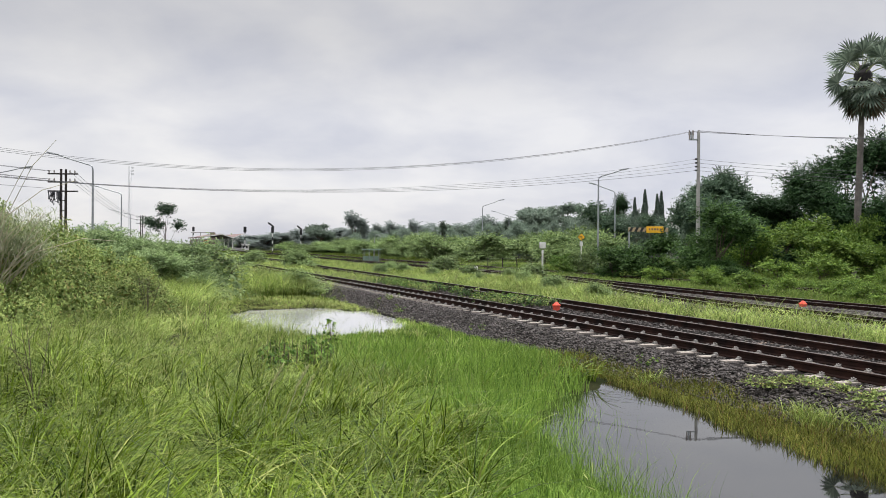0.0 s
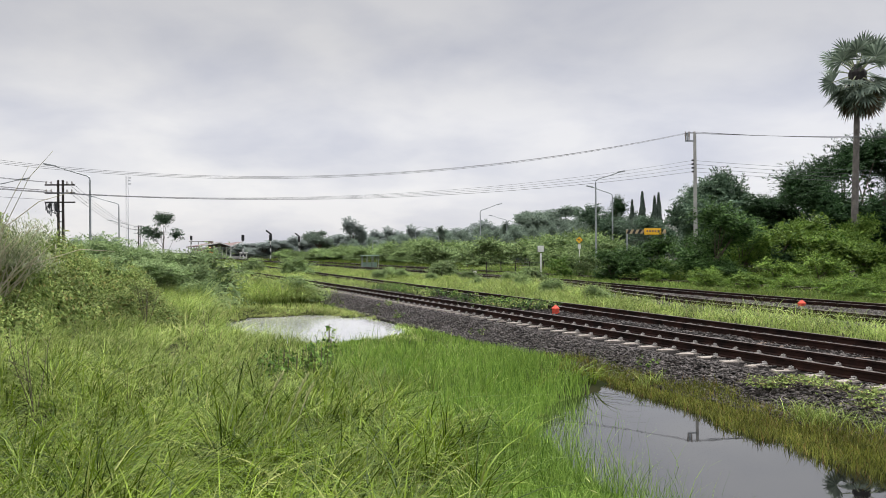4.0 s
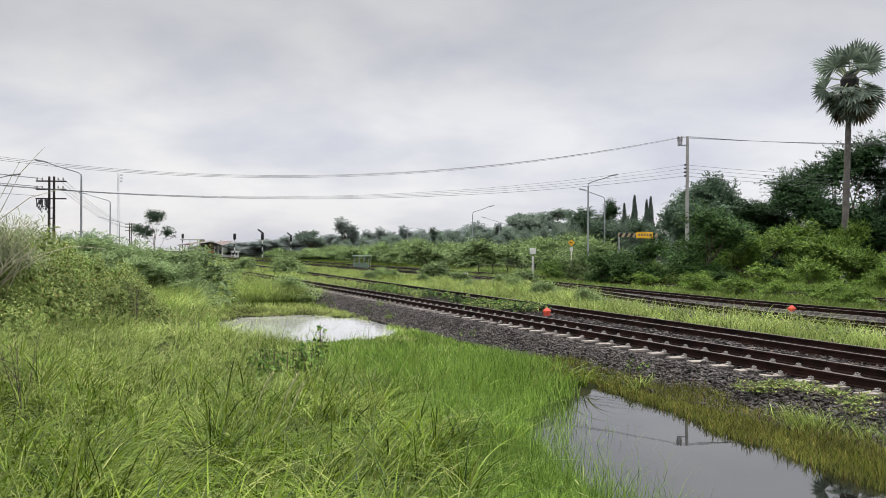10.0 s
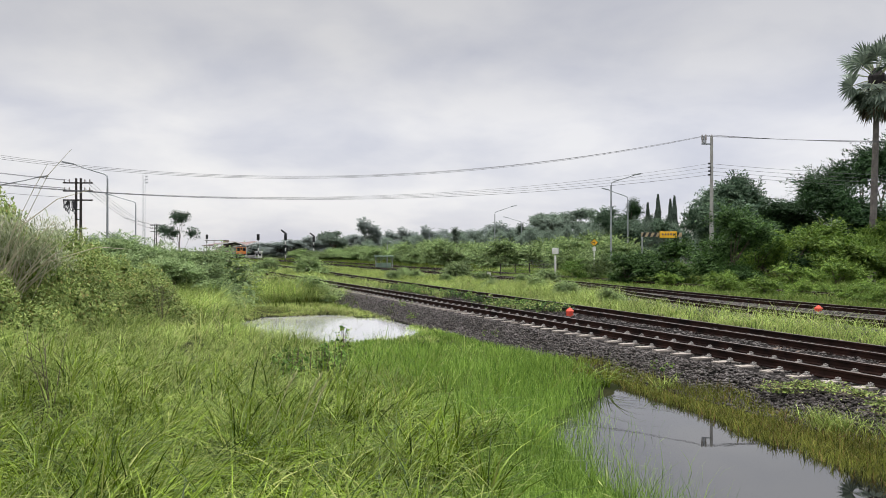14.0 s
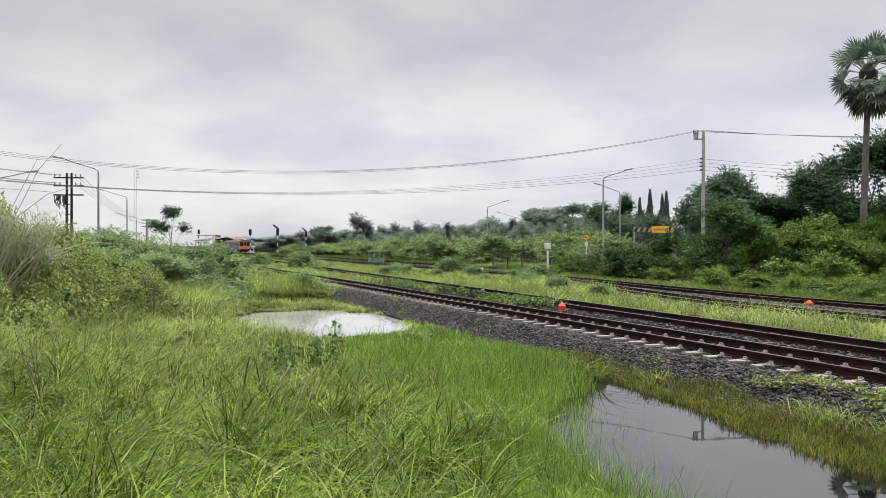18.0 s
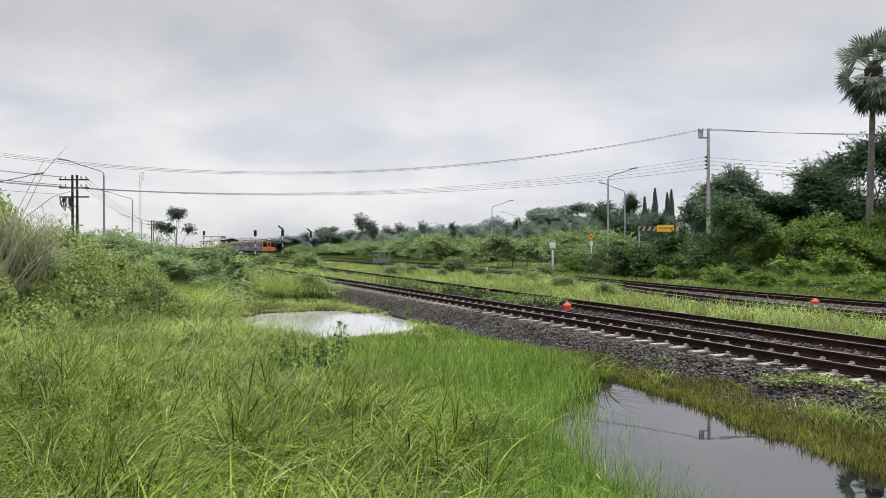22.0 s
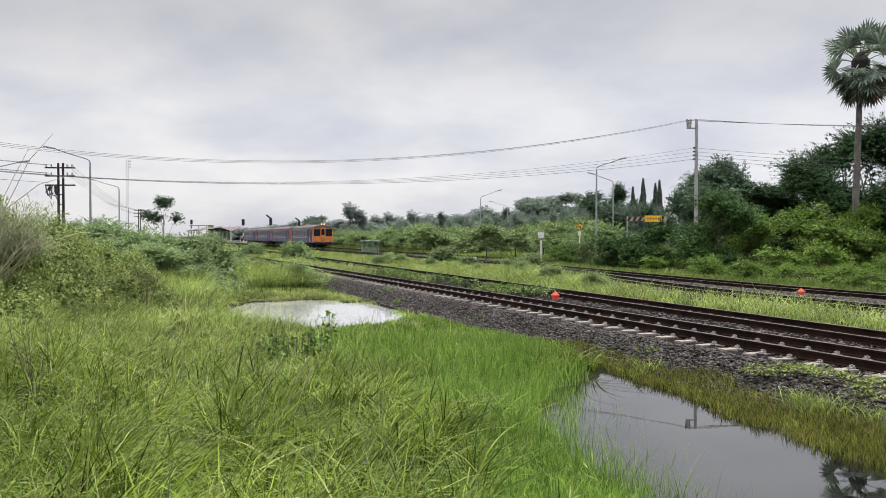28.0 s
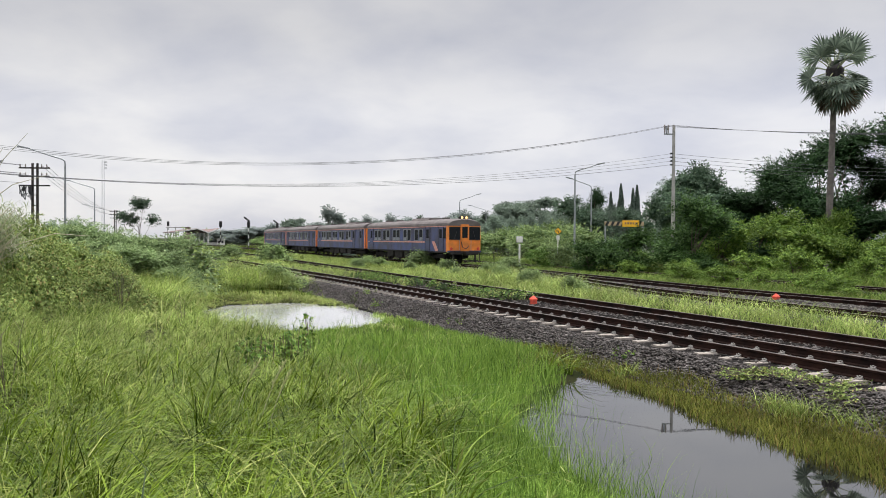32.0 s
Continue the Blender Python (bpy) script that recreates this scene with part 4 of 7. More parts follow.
# ---------------------------------------------------------------- shrubs and trees
def leaves_mesh(name, c, out, size, mat, aspect=0.5, droop=0.2, jitter=0.33, along=None):
    """Small folded leaves at c whose faces look outwards and up."""
    n = len(c)
    k = out * 0.7 + np.array([0, 0, 0.75]) + RNG.normal(0, jitter, (n, 3))
    k /= np.linalg.norm(k, axis=1)[:, None]
    a = np.cross(k, RNG.normal(0, 1, (n, 3))) + out * 0.3; a[:, 2] -= droop
    if along is not None:
        a[:len(along)] = along + RNG.normal(0, 0.25, along.shape)
    a /= np.linalg.norm(a, axis=1)[:, None]
    b = np.cross(k, a); b /= np.linalg.norm(b, axis=1)[:, None]
    L, Wd = size[:, None], size[:, None] * aspect
    V = np.stack([c - a * L * 0.5, c + b * Wd * 0.5 + k * Wd * 0.15, c + a * L * 0.5, c - b * Wd * 0.5 + k * Wd * 0.15], 1).reshape(-1, 3)
    q = (np.arange(n)[:, None] * 4 + np.arange(4)[None])
    return quads_mesh(name, V, q, mat)

TOP = {}

def lobes(count, rx, ry, rz, base, size=1.0):
    """Centres and radii of the boughs that make a crown; low plants are leafy nearly to the ground, widest above the middle."""
    out = []
    low = base < 0.8
    turn = RNG.uniform(0, 6.28)
    for i in range(count):
        a = turn + 2.399 * i + RNG.normal(0, 0.25)
        e = (-0.85 if low else -0.6) + (1.85 if low else 1.6) * ((i * 0.618) % 1.0)
        q = RNG.uniform(0.5, 0.95) * (math.sqrt(max(0.0, 1 - e * e * 0.8)) if e > 0 or not low else 1 + 0.45 * e)
        out.append((Vector((rx * q * math.cos(a), ry * q * math.sin(a), base + rz + rz * e * 0.80)), RNG.uniform(0.22, 0.36) * size))
    # the closed heart of the crown
    for e in (-0.75, -0.2, 0.35) if low else (0.0, 0.4):
        out.append((Vector((rx * RNG.normal(0, 0.12), ry * RNG.normal(0, 0.12), base + rz + rz * e)), 0.42))
    return out

def plant(name, m, rx, ry, height, base, count, n, leaf, mat, label, category, trunk=0.1, aspect=0.5, spread=0.35, spiky=0.0, group="", bough=1.0, limbs=14, L=None, reach=0.0):
    """A woody plant: tapered trunk, limbs to each bough, and a crown of separate leaves."""
    t = thing(name, m, label, category, group)
    rz = (height - base) / 2
    L = L or lobes(count, rx, ry, rz, base, bough)
    count = len(L)
    s = Shape()
    top = Vector((RNG.normal(0, 0.1) * rx, RNG.normal(0, 0.1) * ry, base + rz * 0.9))
    s.tube([(0, 0, -0.15), (top.x * 0.3, top.y * 0.3, base * 0.6 + 0.1), top], [trunk, trunk * 0.75, trunk * 0.3], 7)
    for c, r in L[: limbs]:
        st = top * RNG.uniform(0.25, 0.8)
        mid = st.lerp(c, 0.5) + Vector((0, 0, RNG.uniform(0.0, 0.12) * rz))
        s.tube([st, mid, c], [trunk * 0.38, trunk * 0.24, trunk * 0.08], 5)
    part("trunk", s, MAT["bark"], t)
    # each spray is a feathery strand of leaves along an arching twig
    strand = reach == 0.0
    per = 22 if strand else 14
    m = n // per
    k = RNG.integers(0, count, m)
    C = np.array([tuple(c) for c, _ in L])[k]
    R = np.array([r for _, r in L])[k]
    d = RNG.normal(0, 1, (m, 3)); d[:, 2] = d[:, 2] * 0.9 + 0.25
    d /= np.linalg.norm(d, axis=1)[:, None]
    rad = R * RNG.uniform(0.25, 1.0, m) ** 0.4 * (1 + spread * RNG.normal(0, 0.22, m) + spiky * 0.6 * (RNG.uniform(0, 1, m) > 0.85))
    P = C + d * rad[:, None] * np.array([rx, ry, rz * (0.62 if reach == 0.0 else 0.95)])
    tw = d * 0.9 + RNG.normal(0, 0.35, (m, 3)); tw[:, 2] = tw[:, 2] * 0.7 + (0.2 if strand else 0)
    tw /= np.linalg.norm(tw, axis=1)[:, None]
    sd = np.cross(tw, np.array([0, 0, 1.0])); sd /= np.linalg.norm(sd, axis=1)[:, None] + 1e-6
    reach = reach or leaf * 5.0
    TW, SD = np.repeat(tw, per, 0), np.repeat(sd, per, 0)
    q = RNG.uniform(-0.5, 0.9, (m * per, 1))
    w = RNG.normal(0, 0.14 if strand else 0.4, (m * per, 1))
    P = np.repeat(P, per, 0) + TW * q * reach + SD * w * reach + RNG.normal(0, 0.18, (m * per, 3)) * leaf
    P[:, 2] -= 0.28 * reach * np.maximum(q[:, 0], 0) ** 2
    P[:, 2] = np.maximum(P[:, 2], 0.05)
    along = TW * 0.8 + SD * np.sign(w) * 0.8
    # big inner leaves close the crown against the light
    g = n // 7
    k = RNG.integers(0, count, g)
    C2 = np.array([tuple(c) for c, _ in L])[k]
    d2 = RNG.normal(0, 1, (g, 3)); d2 /= np.linalg.norm(d2, axis=1)[:, None]
    P2 = C2 + d2 * (np.array([r for _, r in L])[k] * RNG.uniform(0.0, 0.6, g))[:, None] * np.array([rx, ry, rz * 0.85])
    P2[:, 2] = np.maximum(P2[:, 2], 0.1)
    sizes = np.concatenate([RNG.uniform(0.6, 1.3, m * per) * leaf, RNG.uniform(1.8, 3.0, g) * leaf])
    TOP[t.name] = float(np.percentile(P[:, 2], 99.3))
    part("crown", leaves_mesh("crown", np.concatenate([P, P2]), np.concatenate([np.repeat(d, per, 0), d2]), sizes, mat, aspect, along=along), None, t)
    return t

def on_ground(x, y, rz=0.0, s=1.0, sz=None, dz=0.0):
    return pose(x, y, float(ground_z(x, y)) + dz, 0, 0, rz) @ Matrix.Diagonal((s, s, sz or s, 1))

def put(ob, x, y, rz=0.0, s=1.0, sz=None):
    return copy_thing(ob, on_ground(x, y, rz, s, sz))

# shrubs beside the outer track, under the pole and the palm
SH = "dense dark green shrub with feathery leaves beside the track"
G = "shrubs along the track"
dark_bush = plant("shrub", on_ground(17.0, 50.5), 2.6, 2.3, 5.0, 0.0, 44, 20000, 0.19, MAT["dusk"], SH, "shrub", 0.12, 0.33, 0.5, 0.5, G, 1.1)
bright_bush = plant("shrub", on_ground(24.3, 51.5), 2.8, 2.4, 4.1, 0.0, 34, 20000, 0.19, MAT["bright"], "broad light green shrub with layered foliage", "shrub", 0.12, 0.4, 0.3, 0.2, G, 1.05)
put(bright_bush, 20.6, 55.5, 120, 0.78, 0.98)
put(bright_bush, 29.9, 48.5, 220, 0.85, 0.85)
put(bright_bush, 33.5, 51.0, 40, 0.9, 1.0)
put(bright_bush, 28.3, 54.0, 300, 0.7, 1.02)
low_bush = plant("shrub", on_ground(19.2, 46.3), 1.5, 1.1, 1.5, 0.0, 12, 7000, 0.11, MAT["bright"], "low tangled light green shrub at the edge of the track", "shrub", 0.05, 0.4, 0.5, 0.5, G, 1.1)
for x, y, rz, s in ((21.4, 45.9, 30, 1.15), (24.6, 44.6, 77, 0.9), (27.4, 44.2, 190, 0.8), (31.0, 43.0, 300, 1.2), (16.4, 48.0, 200, 0.75), (14.9, 45.6, 90, 0.7), (23.0, 39.6, 20, 0.55), (19.0, 41.5, 250, 0.5), (13.2, 50.4, 10, 0.6)):
    put(low_bush, x, y, rz, s, s * RNG.uniform(0.85, 1.15))
for k in range(9):
    u, v, q = 19.0 + 2.1 * k + RNG.normal(0, 0.5), RNG.uniform(27.6, 29.6), RNG.uniform(0.4, 0.75)
    put(low_bush, *xy(u, v), RNG.uniform(0, 360), q, q * RNG.uniform(0.8, 1.1))
lush_bush = plant("shrub", on_ground(8.9, 59.5, 0, 0.7), 1.3, 1.2, 2.3, 0.0, 12, 8000, 0.13, MAT["shrub"], "rounded green shrub beside the fence", "shrub", 0.07, 0.45, 0.4, 0.15, G, 1.15)
for x, y, rz, s in ((30.5, 58.5, 10, 1.5), (34.0, 56.5, 70, 1.6), (37.0, 58.0, 200, 1.7), (27.0, 60.0, 100, 1.4), (40.5, 56.0, 310, 1.8), (14.0, 60.0, 40, 0.95), (16.2, 58.0, 90, 1.0), (18.6, 60.5, 150, 1.2)):
    put(lush_bush, x, y, rz, s)

side_bush = plant("shrub", on_ground(13.7, 53.5), 2.1, 1.8, 2.9, 0.0, 26, 13000, 0.17, MAT["dusk"], "rounded dull green shrub with small leaves", "shrub", 0.1, 0.4, 0.45, 0.3, G, 1.15)
put(side_bush, 11.6, 54.5, 200, 0.7, 0.72)
put(side_bush, 17.2, 48.2, 100, 0.6, 0.5)

# leafy hedge along the far side of the yard
hedge = plant("shrub", on_ground(*xy(66, 41)), 2.5, 2.2, 3.4, 0.0, 20, 8000, 0.24, MAT["hedgeleaf"], "rounded green shrub in the far hedge", "shrub", 0.1, 0.45, 0.4, 0.1, "far hedge", 1.35)
hedge2 = plant("shrub", on_ground(*xy(72, 44)), 2.8, 2.3, 4.0, 0.0, 22, 8000, 0.24, MAT["hedgeleaf"], "light green leafy shrub in the far hedge", "shrub", 0.12, 0.45, 0.4, 0.1, "far hedge", 1.35)
for k in range(46):
    u = 62 + k * 3.6 + RNG.normal(0, 1.2)
    v = 38.5 + 0.07 * (u - 62) + RNG.uniform(0, 11)
    x, y = xy(u, v)
    s = RNG.uniform(0.7, 1.25)
    put(hedge if k % 2 else hedge2, x, y, RNG.uniform(0, 360), s, s * RNG.uniform(0.7, 0.95))

# tall trees round the palm
big_tree = plant("tree", on_ground(32.6, 64.0), 5.2, 4.6, 11.8, 0.6, 66, 40000, 0.23, MAT["deep"], "tall dark green spreading tree with feathery foliage", "tree", 0.25, 0.35, 0.5, 0.5, "trees behind the track", 0.85)
put(big_tree, 40.0, 62.0, 130, 1.05, 1.08)
put(big_tree, 36.0, 68.0, 200, 0.9, 0.95)
put(big_tree, 31.2, 66.0, 70, 0.68, 0.80)
mid_tree = plant("tree", on_ground(24.6, 72.0), 3.3, 3.4, 8.6, 0.5, 32, 26000, 0.22, MAT["mid"], "dense dark green tree with a rounded crown", "tree", 0.2, 0.45, 0.5, 0.5, "trees behind the track", 0.8)
put(mid_tree, 26.2, 76.0, 100, 0.85, 0.95)
dark_tree = plant("tree", on_ground(31.5, 74.0, 190, 1.0, 0.82), 3.3, 3.4, 8.6, 0.5, 32, 24000, 0.22, MAT["deep"], "dense dark green tree with a ragged crown", "tree", 0.2, 0.4, 0.5, 0.5, "trees behind the track", 0.8)
put(dark_tree, 37.0, 72.0, 250, 1.1, 0.9)
put(mid_tree, 18.2, 90.0, 50, 0.9, 0.85)
put(dark_tree, 29.2, 69.0, 20, 0.8, 0.62)
put(dark_tree, 34.5, 66.0, 150, 0.9, 0.66)
put(dark_tree, 27.6, 73.0, 80, 0.8, 0.92)
put(dark_tree, 29.6, 73.0, 310, 0.95, 1.0)
put(dark_tree, 33.4, 60.5, 40, 0.9, 0.62)
put(dark_tree, 31.0, 61.5, 170, 0.8, 0.55)
put(dark_tree, 36.5, 61.0, 260, 0.95, 0.7)
put(mid_tree, 25.0, 96.0, 110, 0.8, 0.72)

# the far wood: direction (x over y), height of the top over the eye, half width, all per metre of distance, and the distance
def crown_at(ob, a, e, w, y, wide):
    """A copy of a tree whose top and width suit its place in the wood."""
    top = 2.6 + y * e - 0.36
    put(ob, a * y, y, RNG.uniform(0, 360), w * y / wide, top / TOP[ob.name])
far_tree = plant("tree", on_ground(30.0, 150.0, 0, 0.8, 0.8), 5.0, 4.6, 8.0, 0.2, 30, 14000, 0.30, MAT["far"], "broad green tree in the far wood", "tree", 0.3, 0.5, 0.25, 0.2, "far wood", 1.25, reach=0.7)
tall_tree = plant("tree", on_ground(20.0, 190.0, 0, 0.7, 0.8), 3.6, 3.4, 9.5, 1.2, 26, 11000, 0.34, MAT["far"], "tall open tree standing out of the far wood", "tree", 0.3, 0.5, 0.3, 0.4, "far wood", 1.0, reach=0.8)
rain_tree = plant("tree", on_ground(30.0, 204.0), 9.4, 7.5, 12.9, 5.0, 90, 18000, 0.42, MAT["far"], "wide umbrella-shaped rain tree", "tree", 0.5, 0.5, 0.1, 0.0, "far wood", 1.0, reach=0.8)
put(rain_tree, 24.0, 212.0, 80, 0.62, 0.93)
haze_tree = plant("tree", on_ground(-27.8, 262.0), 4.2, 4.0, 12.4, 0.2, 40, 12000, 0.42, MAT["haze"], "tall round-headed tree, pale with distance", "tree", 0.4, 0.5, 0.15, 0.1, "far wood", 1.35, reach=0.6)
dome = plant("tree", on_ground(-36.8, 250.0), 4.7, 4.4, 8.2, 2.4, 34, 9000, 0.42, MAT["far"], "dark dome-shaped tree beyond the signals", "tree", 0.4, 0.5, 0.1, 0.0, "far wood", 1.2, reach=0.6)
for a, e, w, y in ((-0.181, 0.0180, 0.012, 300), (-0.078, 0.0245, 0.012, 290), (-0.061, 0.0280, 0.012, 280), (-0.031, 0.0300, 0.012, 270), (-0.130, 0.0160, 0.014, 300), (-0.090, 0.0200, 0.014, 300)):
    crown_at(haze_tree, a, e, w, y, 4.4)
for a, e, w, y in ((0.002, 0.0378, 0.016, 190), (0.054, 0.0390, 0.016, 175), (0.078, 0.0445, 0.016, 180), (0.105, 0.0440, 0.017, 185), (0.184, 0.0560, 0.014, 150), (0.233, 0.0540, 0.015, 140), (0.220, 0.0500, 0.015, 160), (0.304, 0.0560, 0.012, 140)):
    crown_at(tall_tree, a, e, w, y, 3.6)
for a, e in ((0.233, 0.0570), (0.243, 0.0585), (0.259, 0.0575), (0.225, 0.0560)):
    crown_at(tall_tree, a, e, 0.010, 118.0, 3.6)
for ob, a, e, y in ((mid_tree, 0.322, 0.0830, 74), (mid_tree, 0.350, 0.0915, 75), (dark_tree, 0.384, 0.0850, 74), (dark_tree, 0.418, 0.0860, 73)):
    crown_at(ob, a, e, 0.036, y, 3.3)
crown_at(big_tree, 0.211, 0.0615, 0.024, 122, 5.2)
for a, e, w in ((0.240, 0.0500, 0.014), (0.256, 0.0490, 0.014), (0.268, 0.0490, 0.014)):
    crown_at(far_tree, a, e, w, 108.0, 5.0)
for k in range(9):
    a = -0.19 + 0.011 * k
    put(hedge if k % 2 else hedge2, a * 188.0, 188.0 + RNG.normal(0, 3), 40 * k, RNG.uniform(0.9, 1.2), RNG.uniform(0.5, 0.7))
SKY_A = (-0.30, -0.18, -0.10, -0.05, 0.02, 0.08, 0.15, 0.20, 0.27, 0.33)
SKY_E = (0.006, 0.015, 0.021, 0.026, 0.031, 0.039, 0.044, 0.053, 0.050, 0.058)
def wood(ob, a, y, wide, low=0.82):
    crown_at(ob, a, float(np.interp(a, SKY_A, SKY_E)) * RNG.uniform(low, 1.0), RNG.uniform(0.016, 0.024), y, wide)
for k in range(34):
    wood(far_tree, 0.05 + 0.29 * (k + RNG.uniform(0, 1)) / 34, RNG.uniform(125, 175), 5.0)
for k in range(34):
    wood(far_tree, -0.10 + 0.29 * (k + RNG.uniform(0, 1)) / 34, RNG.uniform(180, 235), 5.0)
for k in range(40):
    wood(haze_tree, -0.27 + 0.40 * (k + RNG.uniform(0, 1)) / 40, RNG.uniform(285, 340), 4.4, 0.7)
def cypress(x, y, h, w):
    """A slim conifer: sprays pressed upwards along a straight stem, widest in its lower third."""
    t = thing("cypress", on_ground(x, y), "slim dark cypress above the far trees", "tree", "cypresses")
    part("trunk", Shape().tube([(0, 0, -0.2), (0, 0, h * 0.6), (0, 0, h * 0.95)], [0.16, 0.08, 0.02], 6), MAT["bark"], t)
    n = 5200
    q = RNG.uniform(0.04, 1.0, n) ** 0.85
    a = RNG.uniform(0, 6.28, n)
    rad = w * (1.02 - q) ** 0.8 * RNG.uniform(0.35, 1.0, n) ** 0.5 * (1 + 0.22 * np.sin(a * 3 + q * 26))
    d = np.stack([np.cos(a), np.sin(a), 0 * a], -1)
    P = d * rad[:, None] + np.array([0, 0, 1.0]) * (q * h)[:, None]
    up = d * 0.35 + np.array([0, 0, 1.0])
    part("crown", leaves_mesh("crown", P, d, RNG.uniform(0.18, 0.42, n), MAT["conifer"], 0.35, -0.3, along=up), None, t)
for a, e, w in ((0.2505, 0.0691, 1.05), (0.2655, 0.0635, 0.90), (0.2705, 0.0675, 0.95), (0.2380, 0.0590, 0.8)):
    cypress(a * 112.0, 112.0, 2.6 + 112.0 * e - 0.38, w)

# shrubs on the bank beside the grass
def mound(name, m, bumps, n, leaf, mat, label, category, group="", aspect=0.6, droop=0.5, per=7, fuzz=0.10, stems=6):
    """A shrub leafy to the ground: a coat of leaves over rounded swellings (x, y, radius, height)."""
    t = thing(name, m, label, category, group)
    for k in range(stems):
        bx, by, br, bh = bumps[k % len(bumps)]
        s = Shape().tube([(bumps[0][0] * 0.3, bumps[0][1] * 0.3, -0.1), (bx * 0.7, by * 0.7, bh * 0.4), (bx + 0.2 * br, by, bh * 0.8)], [0.06, 0.035, 0.012], 5)
        part("stem", s, MAT["bark"], t)
    B = np.array(bumps)
    def coat(k, scale, keep):
        i = RNG.choice(len(B), k, p=B[:, 2] * B[:, 3] / np.sum(B[:, 2] * B[:, 3]))
        d = RNG.normal(0, 1, (k, 3)); d[:, 2] = np.abs(d[:, 2])
        d /= np.linalg.norm(d, axis=1)[:, None]
        rough = 1 + 0.10 * np.sin(7 * d[:, 0] + 5 * d[:, 2] + 2.1 * i) * np.cos(6 * d[:, 1] - 4 * d[:, 2] + i)
        q = np.stack([B[i, 0] + B[i, 2] * d[:, 0] * scale * rough, B[i, 1] + B[i, 2] * d[:, 1] * scale * rough, B[i, 3] * d[:, 2] * scale * rough], -1)
        inside = np.zeros(k, bool)
        for j, (bx, by, br, bh) in enumerate(bumps):
            inside |= (i != j) & (((q[:, 0] - bx) / br) ** 2 + ((q[:, 1] - by) / br) ** 2 + (q[:, 2] / bh) ** 2 < keep)
        return q[~inside], d[~inside]
    P, d = coat(n // per, 1.0, 0.8)
    P = P + d * np.minimum(RNG.exponential(fuzz, len(P)), 2 * fuzz)[:, None]
    m_ = len(P)
    tw = d * 0.5 + RNG.normal(0, 0.6, (m_, 3)); tw[:, 2] -= 0.25
    tw /= np.linalg.norm(tw, axis=1)[:, None]
    P = np.repeat(P, per, 0) + np.repeat(tw, per, 0) * RNG.uniform(-1, 1, (m_ * per, 1)) * leaf * 2.4 + RNG.normal(0, 0.35, (m_ * per, 3)) * leaf
    P2, d2 = coat(n // 6, 0.84, 0.6)
    P = np.concatenate([P, P2]); P[:, 2] = np.maximum(P[:, 2], 0.03)
    O = np.concatenate([np.repeat(d, per, 0), d2])
    size = np.concatenate([RNG.uniform(0.6, 1.35, m_ * per) * leaf, RNG.uniform(1.8, 2.8, len(P2)) * leaf])
    TOP[t.name] = float(np.percentile(P[:, 2], 99.3))
    part("foliage", leaves_mesh("foliage", P, O, size, mat, aspect, droop), None, t)
    return t

def swellings(n, rx, ry, r, h, low=0.4):
    """Rounded swellings spread over an oval, lower towards its rim."""
    out = []
    for k in range(n):
        a, q = RNG.uniform(0, 6.28), math.sqrt(RNG.uniform(0, 1))
        out.append((rx * q * math.cos(a), ry * q * math.sin(a), r * RNG.uniform(0.7, 1.25), h * (1 - (1 - low) * q ** 2) * RNG.uniform(0.75, 1.1)))
    return out

VINE = "shrub smothered in yellowing green vines"
vine_a = mound("shrub", on_ground(-9.9, 19.6), swellings(13, 1.5, 1.3, 0.62, 2.0), 30000, 0.070, MAT["vine"], VINE, "shrub", "shrubs on the bank", droop=0.9, fuzz=0.055)
vine_b = mound("shrub", on_ground(-11.2, 24.0), swellings(15, 2.3, 1.6, 0.75, 2.15), 36000, 0.078, MAT["vine"], VINE, "shrub", "shrubs on the bank", droop=0.9, fuzz=0.055)
put(vine_a, -9.2, 16.6, 120, 0.8, 0.82)
put(vine_a, -8.6, 22.4, 250, 0.75, 0.62)
put(vine_b, -14.4, 22.0, 160, 1.0, 1.05)
put(vine_b, -13.2, 27.0, 60, 1.0, 1.05)
put(vine_a, -11.9, 20.6, 60, 1.0, 1.0)
put(vine_a, -9.9, 18.2, 200, 0.8, 1.18)
put(vine_a, -10.9, 18.6, 300, 1.0, 1.68)
put(vine_b, -12.6, 18.4, 110, 0.9, 1.7)
put(vine_b, -10.4, 22.6, 290, 0.7, 0.80)
put(vine_a, -10.2, 25.6, 20, 0.9, 0.90)
bank_bush = plant("shrub", on_ground(-9.75, 31.0, 0, 1.0, 0.88), 1.75, 1.5, 2.6, 0.0, 20, 32000, 0.10, MAT["bankleaf"], "spreading grey-green shrub with feathery leaves on the bank", "shrub", 0.08, 0.36, 0.3, 0.1, "shrubs on the bank", 1.2)
for x, y, rz, s, sz in ((-11.3, 32.4, 150, 1.0, 1.16), (-10.5, 29.4, 250, 0.8, 0.80), (-12.6, 30.5, 60, 1.1, 1.22), (-15.0, 36.0, 140, 1.2, 1.22), (-16.5, 30.0, 230, 1.2, 1.30), (-12.6, 36.0, 20, 0.9, 1.05), (-22.0, 40.0, 290, 1.5, 1.28), (-17.5, 25.0, 330, 1.2, 1.25), (-19.0, 45.0, 10, 1.5, 1.2), (-25.5, 47.0, 170, 1.6, 1.3), (-14.0, 33.5, 80, 1.0, 1.2), (-14.4, 28.4, 200, 1.1, 1.2), (-20.0, 34.0, 120, 1.3, 1.3)):
    put(bank_bush, x, y, rz, s, sz)
